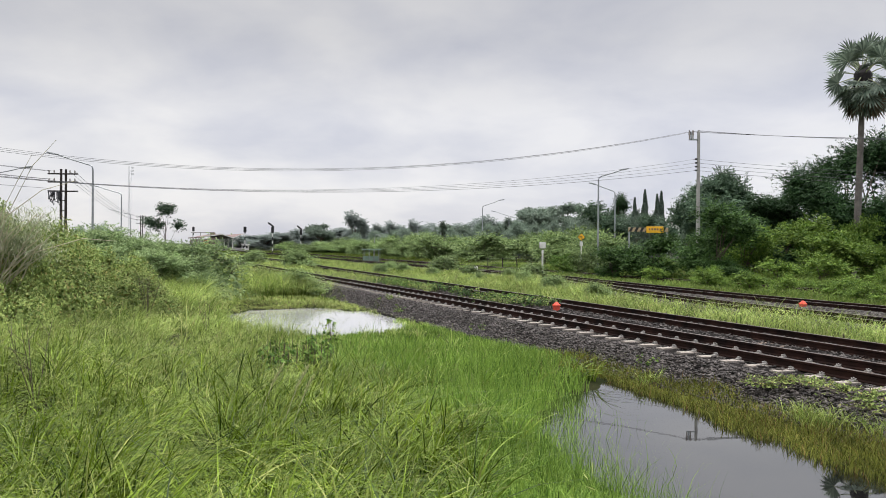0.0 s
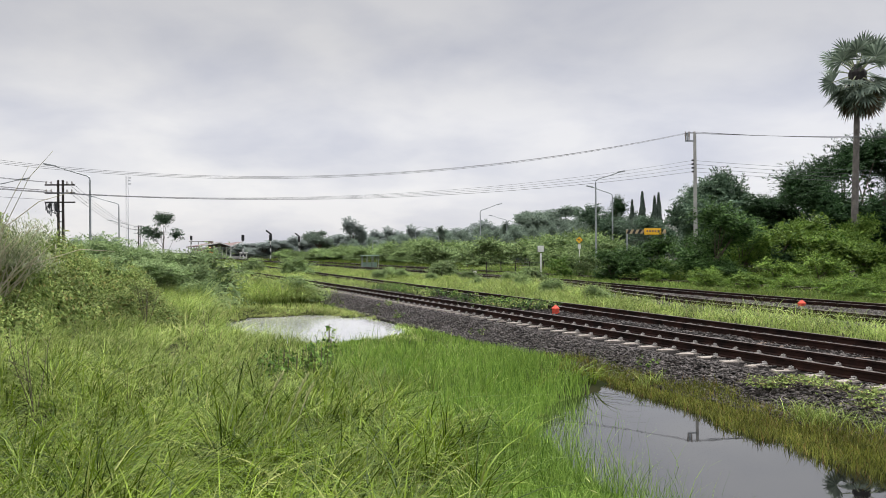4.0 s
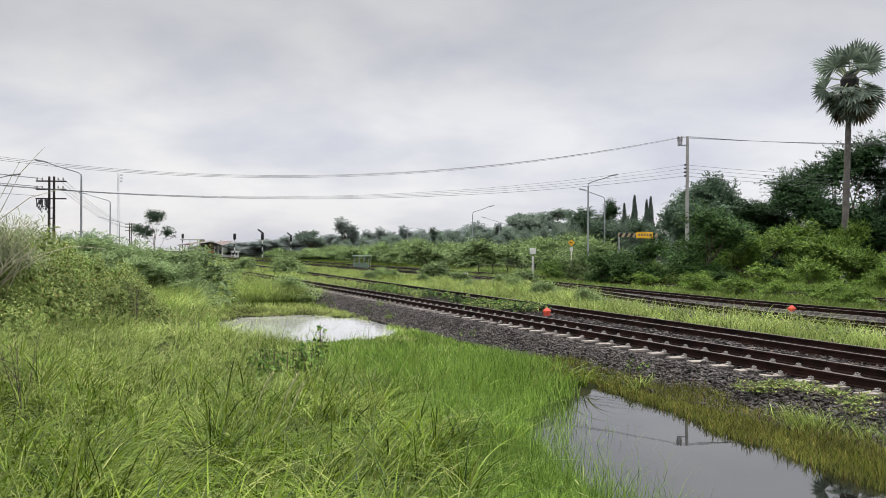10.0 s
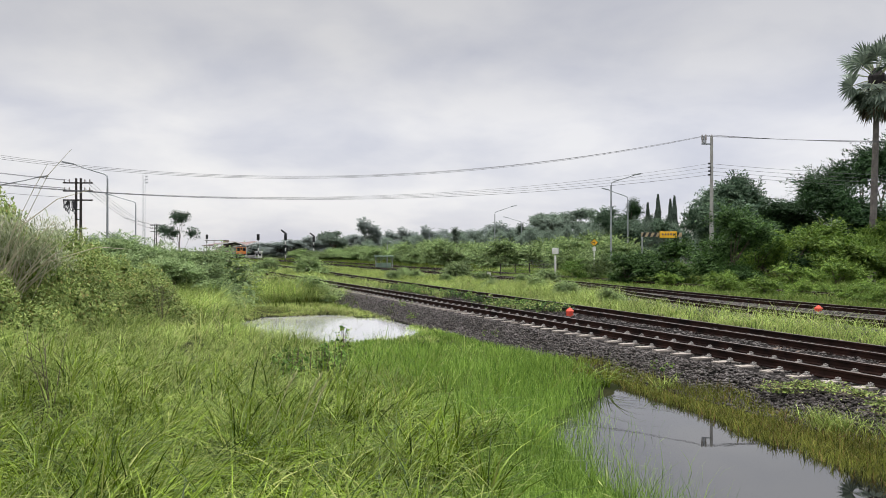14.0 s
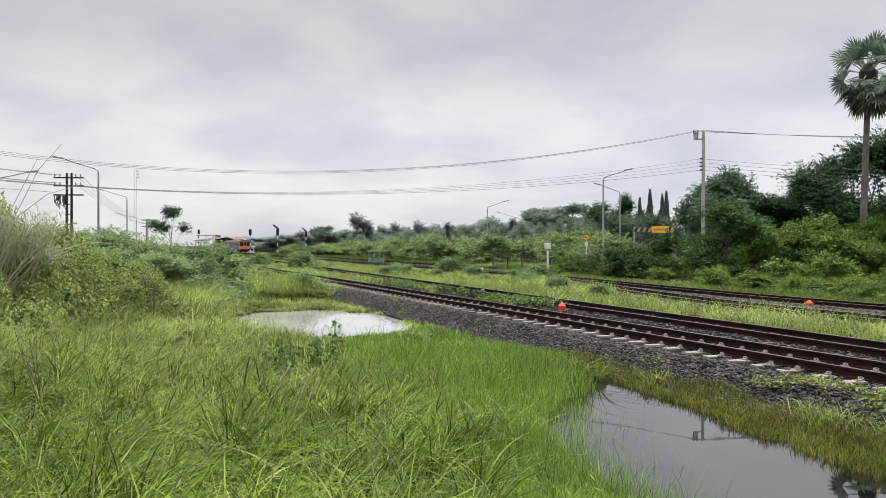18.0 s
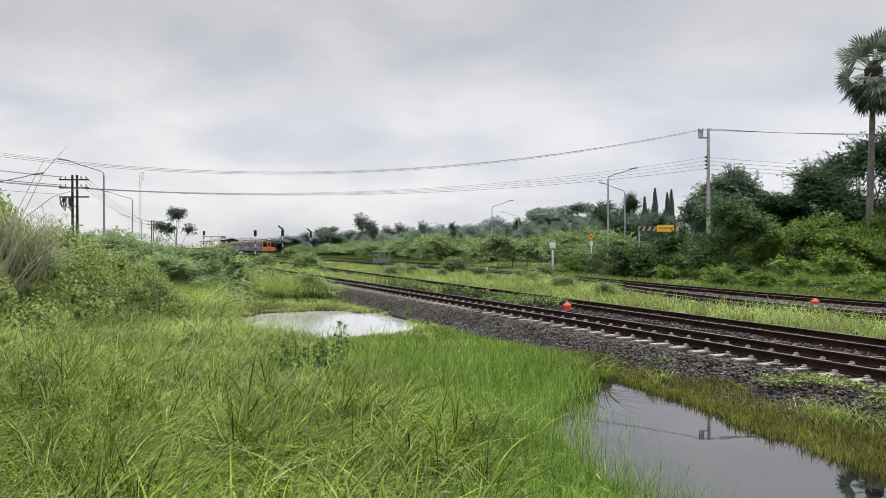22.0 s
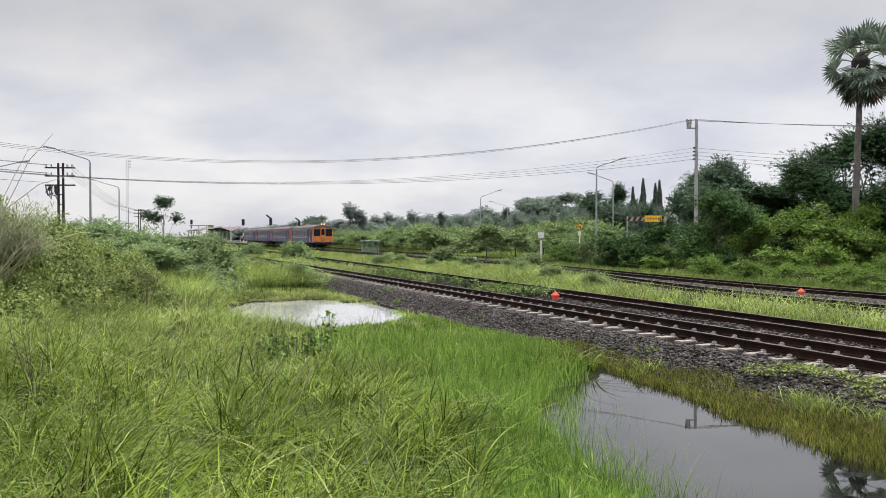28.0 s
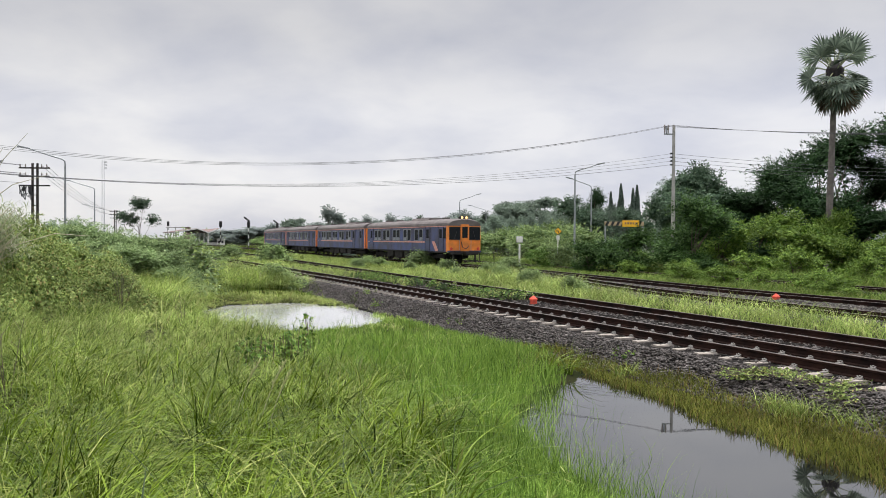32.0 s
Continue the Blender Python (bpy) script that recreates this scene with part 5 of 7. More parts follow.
wet_bush = mound("shrub", on_ground(-6.9, 40.2, 0, 1.2, 1.05), swellings(14, 0.75, 0.65, 0.36, 1.15, 0.5), 9000, 0.10, MAT["hedgeleaf"], "small leafy green shrub beside the track", "shrub", "shrubs beside the track", 0.5, 0.3, fuzz=0.12, stems=4)
for x, y, rz, s, sz in ((-19.7, 86.0, 120, 1.4, 1.25), (-13.2, 75.6, 20, 1.4, 1.45), (-17.0, 72.0, 220, 0.8, 0.7), (0.4, 68.0, 60, 1.35, 1.15), (6.0, 54.5, 160, 1.0, 0.9), (-15.0, 50.0, 10, 1.5, 1.0)):
    put(wet_bush, x, y, rz, s, sz)
for k in range(12):
    u = 30 + 3.9 * k + RNG.normal(0, 1.0)
    lo, hi = float(v_b(u)) + 1.6, float(v_c(u)) - 1.3
    q = RNG.uniform(0.45, 0.8)
    put(wet_bush, *xy(u, lo + (hi - lo) * RNG.uniform(0.1, 1.0)), RNG.uniform(0, 360), q, q)
weed_bush = mound("shrub", on_ground(-8.6, 39.6), swellings(10, 0.9, 0.6, 0.34, 1.2, 0.5), 7000, 0.08, MAT["vine"], "low yellow-green weeds among tall grass", "shrub", "weeds beyond the pond", 0.5, 0.3, fuzz=0.16, stems=4)
for x, y, rz, s, sz in ((-10.2, 40.2, 70, 1.0, 1.1), (-11.8, 39.6, 200, 1.0, 1.0), (-9.3, 41.5, 300, 1.1, 1.15), (-13.0, 40.5, 20, 1.0, 1.1)):
    put(weed_bush, x, y, rz, s, sz)
mound("shrub", on_ground(11.5, 62.3, 10), [(-1.9 + 0.38 * k, 0.1 * math.sin(2.1 * k), 0.42, 1.75 + 0.22 * math.sin(1.7 * k)) for k in range(11)], 15000, 0.10, MAT["hedgeleaf"], "dense green creeper grown over the wire fence", "creeper", "", 0.55, 0.6)
leafy_herb = mound("shrub", on_ground(-9.4, 33.5), swellings(14, 0.95, 0.6, 0.42, 2.35, 0.65), 4200, 0.17, MAT["bankleaf"], "tall herb with broad pale green leaves", "shrub", "shrubs on the bank", 0.45, 0.1, 3, 0.2, 5)
young = plant("tree", on_ground(-18.5, 55.0), 1.0, 1.0, 5.0, 3.0, 7, 4600, 0.13, MAT["mid"], "slender young tree with three drooping feathery tufts", "tree", 0.05, 0.38, 0.2, 0.1, limbs=7, reach=0.34,
    L=[(Vector((0.0, 0, 4.55)), 0.36), (Vector((0.22, 0.1, 4.75)), 0.28), (Vector((-0.25, 0, 4.8)), 0.25), (Vector((-0.85, 0, 3.75)), 0.34), (Vector((-1.25, 0.1, 3.85)), 0.24), (Vector((0.85, -0.1, 3.6)), 0.34), (Vector((-0.4, 0, 3.6)), 0.24)])
for a, e, w in ((-0.426, 0.0344, 0.026), (-0.450, 0.0300, 0.024), (-0.396, 0.0300, 0.014), (-0.480, 0.0245, 0.024), (-0.520, 0.0300, 0.03)):
    crown_at(far_tree, a, e, w, 96.0, 5.0)

# ---------------------------------------------------------------- palm
def palm():
    t = thing("sugar_palm", on_ground(29.2, 57.0), "tall sugar palm with a grey trunk and round fan crown", "palm tree")
    H = 14.5
    s = Shape()
    pts = [(0.25 * math.sin(z * 0.2) * z / H * 0.6 - 0.1 + 0.30 * (z / H) ** 2, 0, z - 0.2) for z in np.linspace(0, H + 0.2, 24)]
    s.tube(pts, [0.255 - 0.004 * i + (0.012 if i % 2 else 0) for i in range(23)] + [0.1], 12)
    part("trunk", s, MAT["palmbark"], t, "ringed grey palm trunk")
    top = Vector(pts[-1]) + Vector((0, 0, -0.3))
    def fan(direction, stalk, rad, mat, name, roll, dead=False):
        """A stiff round fan leaf: pleats joined to half their length, then free pointed tips."""
        d = Vector(direction).normalized()
        hub = top + d * stalk
        side = d.cross(Vector((0, 0, 1))).normalized()
        side.rotate(Matrix.Rotation(roll, 3, d))
        face = side.cross(d).normalized()
        V, q = [], []
        n = 22
        for i in range(n):
            a = radians(-128 + 256 * (i + 0.5) / n)
            dr = (d * math.cos(a) + side * math.sin(a)).normalized()
            sd = dr.cross(face).normalized()
            L = rad * (1 - 0.12 * abs(a) / 2.2) * RNG.uniform(0.92, 1.06)
            w = rad * 0.066
            fold = face * (0.03 if i % 2 else -0.03) * rad
            tip = hub + dr * L - Vector((0, 0, 1)) * L * RNG.uniform(0.02, 0.12) - face * 0.10 * rad * abs(math.sin(a))
            m1 = hub + dr * L * 0.54 + fold
            o = len(V)
            V += [hub, m1 - sd * w, tip, m1 + sd * w]
            q.append((o, o + 1, o + 2, o + 3))
        leaf = part(name, quads_mesh(name, np.array([tuple(p) for p in V]), np.array(q), mat), None, t, "dry brown fan leaf" if dead else "")
        st = Shape().tube([top - d * 0.1, top + d * stalk * 0.5 + Vector((0, 0, 0.08)), hub + d * 0.1], [0.055, 0.04, 0.03], 5)
        part("stalk", st, MAT["palmbark"] if dead else MAT["canegreen"], leaf)
    for k in range(17):
        a = k * 2.399
        e = 1.38 - 1.22 * (k + 0.5) / 17
        fan((math.cos(a) * math.cos(e), math.sin(a) * math.cos(e), math.sin(e)), RNG.uniform(1.6, 2.05), RNG.uniform(1.1, 1.35), MAT["palm"], "fan_leaf", RNG.normal(0, 0.8))
    for k in range(36):
        a = k * 2.399 + 0.7
        e = -0.16 - 1.22 * ((k + 0.5) / 36) ** 0.8
        dead = k > 24 and k % 2 == 0
        fan((math.cos(a) * math.cos(e), math.sin(a) * math.cos(e), math.sin(e)), RNG.uniform(1.2, 1.75) + 0.45 * k / 36, RNG.uniform(1.1, 1.4), MAT["deadpalm" if dead else "palm"], "hanging_leaf", RNG.normal(0, 0.6), dead)
    heart = Shape().tube([top + Vector((0, 0, -1.6)), top + Vector((0, 0, -0.6)), top + Vector((0, 0, 0.2)), top + Vector((0, 0, 0.8))], [0.35, 0.62, 0.60, 0.20], 9)
    part("crown_heart", heart, MAT["under"], t, "dark mass of old leaf bases")
palm()

# ---------------------------------------------------------------- poles, lamps and wires
def power_pole(x, y, top):
    z0 = float(ground_z(x, y))
    t = thing("utility_pole", pose(x, y, z0, 0, 0, 0), "slim grey concrete utility pole with insulators on a bracket", "utility pole", "utility poles")
    h = top - z0
    part("pole", Shape().sweep([(-0.5, -0.5), (0.5, -0.5), (0.5, 0.5), (-0.5, 0.5)], [((0, 0, -0.3), (0.25, 0, 0), (0, 0.22, 0)), ((0, 0, h), (0.16, 0, 0), (0, 0.15, 0))]), MAT["concrete"], t, bevel=0.015)
    part("bracket", Shape().box((-0.28, 0, h - 0.55), (0.75, 0.09, 0.09)).box((-0.5, 0, h - 0.3), (0.09, 0.09, 0.5)), MAT["steel"], t)
    for dx in (-0.62, -0.38, 0.0):
        part("insulator", Shape().tube([(dx, 0, h - 0.5), (dx, 0, h - 0.25), (dx, 0, h - 0.22), (dx, 0, h + 0.08)], [0.04, 0.045, 0.07, 0.045], 8), MAT["porcelain"], t)
    for k in range(4):
        part("cable_clamp", Shape().box((-0.16, -0.02, h - 1.85 - 0.25 * k), (0.12, 0.16, 0.1)), MAT["dark"], t)
    return t
power_pole(17.2, 54.5, 10.3)

def wire(pts, r, name="overhead_wire", label="sagging dark overhead wire"):
    ob = new(name, Shape().tube(pts, r, 4).mesh(name))
    ob.data.materials.append(MAT["wire"])
    return tagged(ob, label, "cable", "overhead wires")

def sag(p, q, drop, n=28):
    p, q = Vector(p), Vector(q)
    return [p.lerp(q, i / n) - Vector((0, 0, 4 * drop * (i / n) * (1 - i / n))) for i in range(n + 1)]

for k, (dx, dz) in enumerate(((-0.62, 0.0), (-0.38, 0.05), (0.0, 0.08))):
    wire(sag((17.2 + dx, 54.5, 10.28 + dz), (-38.0, 52.0 - 0.9 * k, 10.25 - 0.16 * k), 2.78 + 0.05 * k), 0.010)
    wire(sag((17.2 + dx, 54.5, 10.28 + dz), (46.0, 52.0 - 0.5 * k, 10.2), 0.45 + 0.1 * k), 0.012)
for k in range(4):
    wire(sag((17.05, 54.5, 8.45 - 0.25 * k), (-38.0, 52.0 - 0.4 * k, 7.95 - 0.06 * k), 2.1 - 0.1 * k), 0.008 if k < 3 else 0.011, label="thick dark communication cable")
    wire(sag((17.05, 54.5, 8.45 - 0.25 * k), (46.0, 52.0, 7.3 - 0.25 * k), 0.45), 0.010, label="thin dark communication cable")

def lamp_post(x, y, dx, h=8.3, rise=0.85):
    """A tapered steel post whose long arm reaches dx metres sideways and up."""
    z0 = float(ground_z(x, y))
    t = thing("street_lamp", pose(x, y, z0), "tall grey steel street lamp with one long arm", "street lamp", "street lamps")
    hh = h - z0
    part("post", Shape().tube([(0, 0, -0.2), (0, 0, hh * 0.5), (0, 0, hh - 0.3)], [0.10, 0.085, 0.065], 9), MAT["steel"], t)
    sgn = 1 if dx > 0 else -1
    part("arm", Shape().tube([(0, 0, hh - 0.3), (0.04 * sgn, 0, hh - 0.08), (0.25 * sgn, 0, hh + 0.06), (dx * 0.55, 0, hh + rise * 0.6), (dx * 0.85, 0, hh + rise)], [0.06, 0.055, 0.05, 0.045, 0.04], 8), MAT["steel"], t)
    tilt = math.atan2(rise * 0.3, abs(dx) * 0.4) * (-sgn)
    part("lantern", Shape().box((dx * 0.95, 0, hh + rise + 0.06), (abs(dx) * 0.2 + 0.25, 0.26, 0.12), Matrix.Rotation(tilt, 3, "Y")), MAT["steel"], t, bevel=0.03)
for a in ((-26.4, 62.0, -3.2, 8.4), (-37.9, 97.0, -3.4, 8.4), (-62.2, 164.0, -4.0, 8.2), (-40.3, 72.0, 4.0, 8.4, 0.7), (13.45, 69.6, 2.3, 8.5, 0.6), (18.5, 86.6, -2.5, 8.4, 0.75),
          (6.1, 119.0, 2.9, 8.3), (13.5, 161.0, -3.3, 8.4), (0.0, 166.0, -3.0, 5.3, 0.75), (-13.4, 166.0, 2.4, 4.4, 0.55), (-12.6, 172.0, -1.2, 4.4, 0.3), (-4.8, 168.0, 1.0, 7.0, 0.3)):
    lamp_post(*a)

def telegraph(x, y, top, s=1.0):
    z0 = float(ground_z(x, y))
    t = thing("telegraph_pole", pose(x, y, z0, 0, 0, 4), "dark twin telegraph pole with three crossarms", "telegraph pole", "telegraph poles")
    h = top - z0
    for dx in (-0.17, 0.17):
        part("pole", Shape().tube([(dx, 0, -0.2), (dx, 0, h)], [0.12, 0.085], 8), MAT["tarwood"], t)
    for k, dz in enumerate((-0.35, -0.95, -1.62)):
        arm = part("crossarm", Shape().box((0, -0.11, h + dz), (2.15, 0.09, 0.10)), MAT["tarwood"], t, bevel=0.01)
        for dx in (-0.98, -0.62, 0.5, 0.85):
            if k == 2:
                continue
            part("insulator", Shape().tube([(dx, -0.11, h + dz + 0.05), (dx, -0.11, h + dz + 0.16), (dx, -0.11, h + dz + 0.27)], [0.025, 0.055, 0.035], 7), MAT["porcelain"], arm)
    for k in range(5):
        part("rung", Shape().box((0, -0.05, h - 2.3 - 0.75 * k), (0.5, 0.06, 0.06)), MAT["tarwood"], t)
    if s == 1.0:
        for k in range(8):
            cx, wd, dp = -0.95 + 0.11 * k, 0.09 + 0.05 * (k % 3), 0.62 + 0.13 * ((k * 5) % 4)
            w = Shape().tube([(cx + wd * math.cos(a) + 0.04 * math.sin(3 * a + k), -0.17 - 0.02 * (k % 4), h - 1.60 + dp * min(0.0, -math.sin(a)) - 0.05 * k % 0.1) for a in np.linspace(0, math.pi, 11)], 0.026, 4)
            part("cable_loop", w, MAT["wire"], t, "black loop of spare cable")
        part("splice_box", Shape().tube([(-0.22, -0.2, h - 2.25), (-0.24, -0.2, h - 1.70)], [0.13, 0.10], 8), MAT["dark"], t, "dark cable splice casing")
        part("splice_box", Shape().tube([(-0.80, -0.2, h - 2.0), (-0.62, -0.2, h - 1.72)], [0.11, 0.13], 8), MAT["dark"], t, "dark cable splice casing")
    return t
telegraph(-27.7, 60.0, 7.95)
telegraph(-61.5, 168.0, 8.2, 0.9)
for k, (dz, ex) in enumerate(((-0.35, -0.98), (-0.35, -0.62), (-0.95, -0.98), (-0.95, -0.62), (-1.62, -0.9))):
    wire(sag((-27.7 + ex, 59.9, 7.95 + dz + 0.2), (-34.0 + ex, 20.0, 9.0 + dz), 0.5), 0.012, label="thin line wire of the telegraph pole")
for k, dx in enumerate((0.5, 0.85)):
    for dz in (-0.35, -0.95):
        wire(sag((-27.7 + dx, 59.9, 7.95 + dz + 0.2), (-61.5 + dx, 168.0, 8.2 + dz + 0.2), 1.1), 0.016, label="thin line wire of the telegraph pole")

def mast():
    t = thing("radio_mast", pose(-114.2, 300.0, 0.3), "slender lattice radio mast pale with haze far beyond the yard", "mast")
    for a in range(3):
        w = 2.094 * a
        s = Shape().tube([(0.55 * math.cos(w), 0.55 * math.sin(w), -0.2), (0.5 * math.cos(w), 0.5 * math.sin(w), 30.5)], 0.07, 4)
        part("leg", s, MAT["hazesteel"], t)
    s = Shape()
    for k in range(22):
        for a in range(3):
            w, w2 = 2.094 * a, 2.094 * (a + 1)
            s.tube([(0.52 * math.cos(w), 0.52 * math.sin(w), k * 1.38), (0.52 * math.cos(w2), 0.52 * math.sin(w2), (k + 1) * 1.38)], 0.04, 3)
    part("bracing", s, MAT["hazesteel"], t)
    for k in range(3):
        part("antenna", Shape().box((1.0, 0, 27.5 + k * 1.1), (0.9, 0.2, 0.5)), MAT["hazesteel"], t)
mast()

# ---------------------------------------------------------------- signals and signs
def striped(t, h, r=0.09, band=0.55):
    k, z = 0, -0.1
    while z < h - 0.05:
        z1 = min(z + band, h)
        part("post_band", Shape().tube([(0, 0, z), (0, 0, z1)], r, 9), MAT["white" if k % 2 else "black"], t)
        z, k = z1, k + 1

def signal(x, y, top, arm=False):
    z0 = float(ground_z(x, y))
    t = thing("railway_signal", pose(x, y, z0), "railway colour-light signal on a black and white striped post", "railway signal", "railway signals")
    h = top - z0
    striped(t, h - 1.25 - (0.8 if arm else 0), 0.11, 0.75)
    zc = h - 0.65 - (0.8 if arm else 0)
    part("signal_head", Shape().box((0, 0, zc), (0.62, 0.35, 1.3)), MAT["black"], t, bevel=0.08)
    for k in range(2):
        part("lens", Shape().tube([(0, -0.17, zc + 0.35 - 0.7 * k), (0, -0.24, zc + 0.35 - 0.7 * k)], 0.16, 10), MAT["dark"], t)
        part("hood", Shape().box((0, -0.3, zc + 0.55 - 0.7 * k), (0.4, 0.28, 0.04)), MAT["black"], t)
    if arm:
        part("route_arm", Shape().box((-0.35, -0.05, h - 0.35), (1.5, 0.2, 0.35), Matrix.Rotation(0.65, 3, "Y")), MAT["black"], t, bevel=0.04)
signal(-36.0, 175.0, 7.0, True)
signal(-43.1, 180.0, 6.3)
signal(-34.2, 200.0, 6.9, True)
signal(-69.6, 230.0, 7.2)

def white_sign():
    x, y = 7.77, 62.0
    z0 = float(ground_z(x, y))
    t = thing("track_sign", pose(x, y, z0, 0, 0, -6), "plain white square board on a white post", "sign")
    part("post", Shape().box((0, 0.05, 0.9), (0.14, 0.12, 2.0)), MAT["white"], t, bevel=0.01)
    part("board", Shape().box((0, -0.03, 2.25), (0.46, 0.04, 0.44)), MAT["white"], t, bevel=0.01)
    part("board_frame", Shape().box((0, 0.0, 2.25), (0.50, 0.03, 0.48)), MAT["steel"], t, bevel=0.008)
white_sign()

def bend_sign():
    x, y = 11.4, 66.0
    z0 = float(ground_z(x, y))
    t = thing("warning_sign", pose(x, y, z0, 0, 0, -8), "yellow diamond warning sign with a black bent arrow", "road sign")
    part("post", Shape().box((0, 0.05, 1.3), (0.09, 0.09, 2.9)), MAT["white"], t)
    rot = Matrix.Rotation(radians(45), 3, "Y")
    part("plate", Shape().box((0, 0, 2.95), (0.40, 0.03, 0.40), rot), MAT["yellow"], t)
    part("border", Shape().box((0, 0.012, 2.95), (0.45, 0.02, 0.45), rot), MAT["black"], t)
    ar = Shape().box((0.05, -0.02, 2.86), (0.06, 0.012, 0.18)).box((0.0, -0.02, 2.97), (0.16, 0.012, 0.06))
    ar.add([(-0.07, -0.026, 3.04), (-0.07, -0.026, 2.90), (-0.17, -0.026, 2.97), (-0.07, -0.014, 3.04), (-0.07, -0.014, 2.90), (-0.17, -0.014, 2.97)], [(0, 1, 2), (5, 4, 3), (0, 3, 4, 1), (1, 4, 5, 2), (2, 5, 3, 0)])
    part("arrow", ar, MAT["black"], t)
    part("small_plate", Shape().box((0, -0.01, 2.42), (0.26, 0.03, 0.34)), MAT["white"], t, "small white plate under the diamond")
bend_sign()

def height_bar():
    t = thing("height_gauge", pose(15.4, 62.0, 0.38, 0, 0, 0) @ Matrix.Scale(0.74, 4), "yellow plate on a black and yellow striped height bar", "height gauge")
    z = 4.72
    part("beam", Shape().box((0.55, 0.06, z), (4.1, 0.1, 0.42)), MAT["tan"], t)
    for k in range(7):
        xx = -1.4 + 0.56 * k
        s = Shape().add([(xx - 0.08, 0, z - 0.21), (xx + 0.2, 0, z - 0.21), (xx + 0.42, 0, z + 0.21), (xx + 0.14, 0, z + 0.21), (xx - 0.08, 0.006, z - 0.21), (xx + 0.2, 0.006, z - 0.21), (xx + 0.42, 0.006, z + 0.21), (xx + 0.14, 0.006, z + 0.21)],
                        [(0, 1, 2, 3), (7, 6, 5, 4), (0, 4, 5, 1), (1, 5, 6, 2), (2, 6, 7, 3), (3, 7, 4, 0)])
        part("black_stripe", s, MAT["black"], t)
    pl = part("plate", Shape().box((1.2, -0.06, z + 0.0), (1.75, 0.06, 0.66)), MAT["yellow"], t, "yellow plate with unreadable lettering", bevel=0.02)
    for k in range(5):
        part("letter_bar", Shape().box((0.64 + 0.28 * k, -0.10, z + 0.03), (0.15, 0.012, 0.20)), MAT["rooftile"], pl)
    for xx in (-1.4, 2.5):
        part("post", Shape().tube([(xx, 0.15, -0.3), (xx, 0.15, z + 0.25)], 0.09, 8), MAT["steel"], t)
height_bar()

def marker(x, y):
    t = thing("clearance_marker", pose(x, y, 0.40, 0, 0, 25) @ Matrix.Scale(0.68, 4), "short red concrete marker with a pointed top between the tracks", "track marker", "track markers")
    part("body", Shape().sweep([(-0.5, -0.5), (0.5, -0.5), (0.5, 0.5), (-0.5, 0.5)], [((0, 0, -0.1), (0.27, 0, 0), (0, 0.27, 0)), ((0, 0, 0.36), (0.25, 0, 0), (0, 0.25, 0))]), MAT["red"], t, bevel=0.015)
    part("cap", Shape().sweep([(-0.5, -0.5), (0.5, -0.5), (0.5, 0.5), (-0.5, 0.5)], [((0, 0, 0.355), (0.31, 0, 0), (0, 0.31, 0)), ((0, 0, 0.40), (0.29, 0, 0), (0, 0.29, 0)), ((0, 0, 0.55), (0.04, 0, 0), (0, 0.04, 0))]), MAT["red"], t, bevel=0.01)
marker(3.8, 26.6)
marker(12.5, 28.06)

def booth():
    t = thing("shelter_booth", pose(-8.45, 100.0, 0.36, 0, 0, 12) @ Matrix.Diagonal((0.6, 0.6, 0.72, 1)), "small open shelter with a green roof on thin posts", "booth")
    part("roof", Shape().box((0, 0, 2.25), (3.7, 2.6, 0.16)), MAT["boothgreen"], t, bevel=0.03)
    for xx in (-1.6, -0.55, 0.55, 1.6):
        for yy in (-1.1, 1.1):
            part("post", Shape().box((xx, yy, 1.05), (0.08, 0.08, 2.3)), MAT["steel"], t)
    for xx in (-1.08, 0, 1.08):
        part("panel", Shape().box((xx, 1.1, 0.6), (0.95, 0.05, 1.0)), MAT["boothgreen"], t)
    part("bench", Shape().box((0, 0.6, 0.45), (2.9, 0.5, 0.08)), MAT["boothgreen"], t)
booth()

def fence(x0, y0, x1, y1, n, h=1.2):
    t = thing("fence", pose(0, 0, 0), "low grey wire mesh fence half hidden by weeds", "fence", "fences")
    for k in range(n + 1):
        x, y = x0 + (x1 - x0) * k / n, y0 + (y1 - y0) * k / n
        part("fence_post", Shape().box((x, y, 0.3 + h / 2), (0.08, 0.08, h + 0.2)), MAT["tarwood"], t)
    for k in range(4):
        z = 0.6 + k * (h - 0.3) / 3
        part("fence_wire", Shape().tube([(x0, y0, z), (x1, y1, z)], 0.012, 4), MAT["dark"], t)
fence(10.2, 62.5, 17.5, 64.0, 5, 1.5)
fence(4.2, 72.0, 9.5, 74.0, 4, 1.1)

def kilometre_stone():
    ob = new("marker_stone", Shape().box((0, 0, 0.2), (0.28, 0.2, 0.5)).mesh("marker_stone", 0.03))
    ob.data.materials.append(MAT["white"])
    ob.matrix_basis = pose(2.9, 66.0, 0.42)
    tagged(ob, "small white stone block beside the track", "marker")
kilometre_stone()

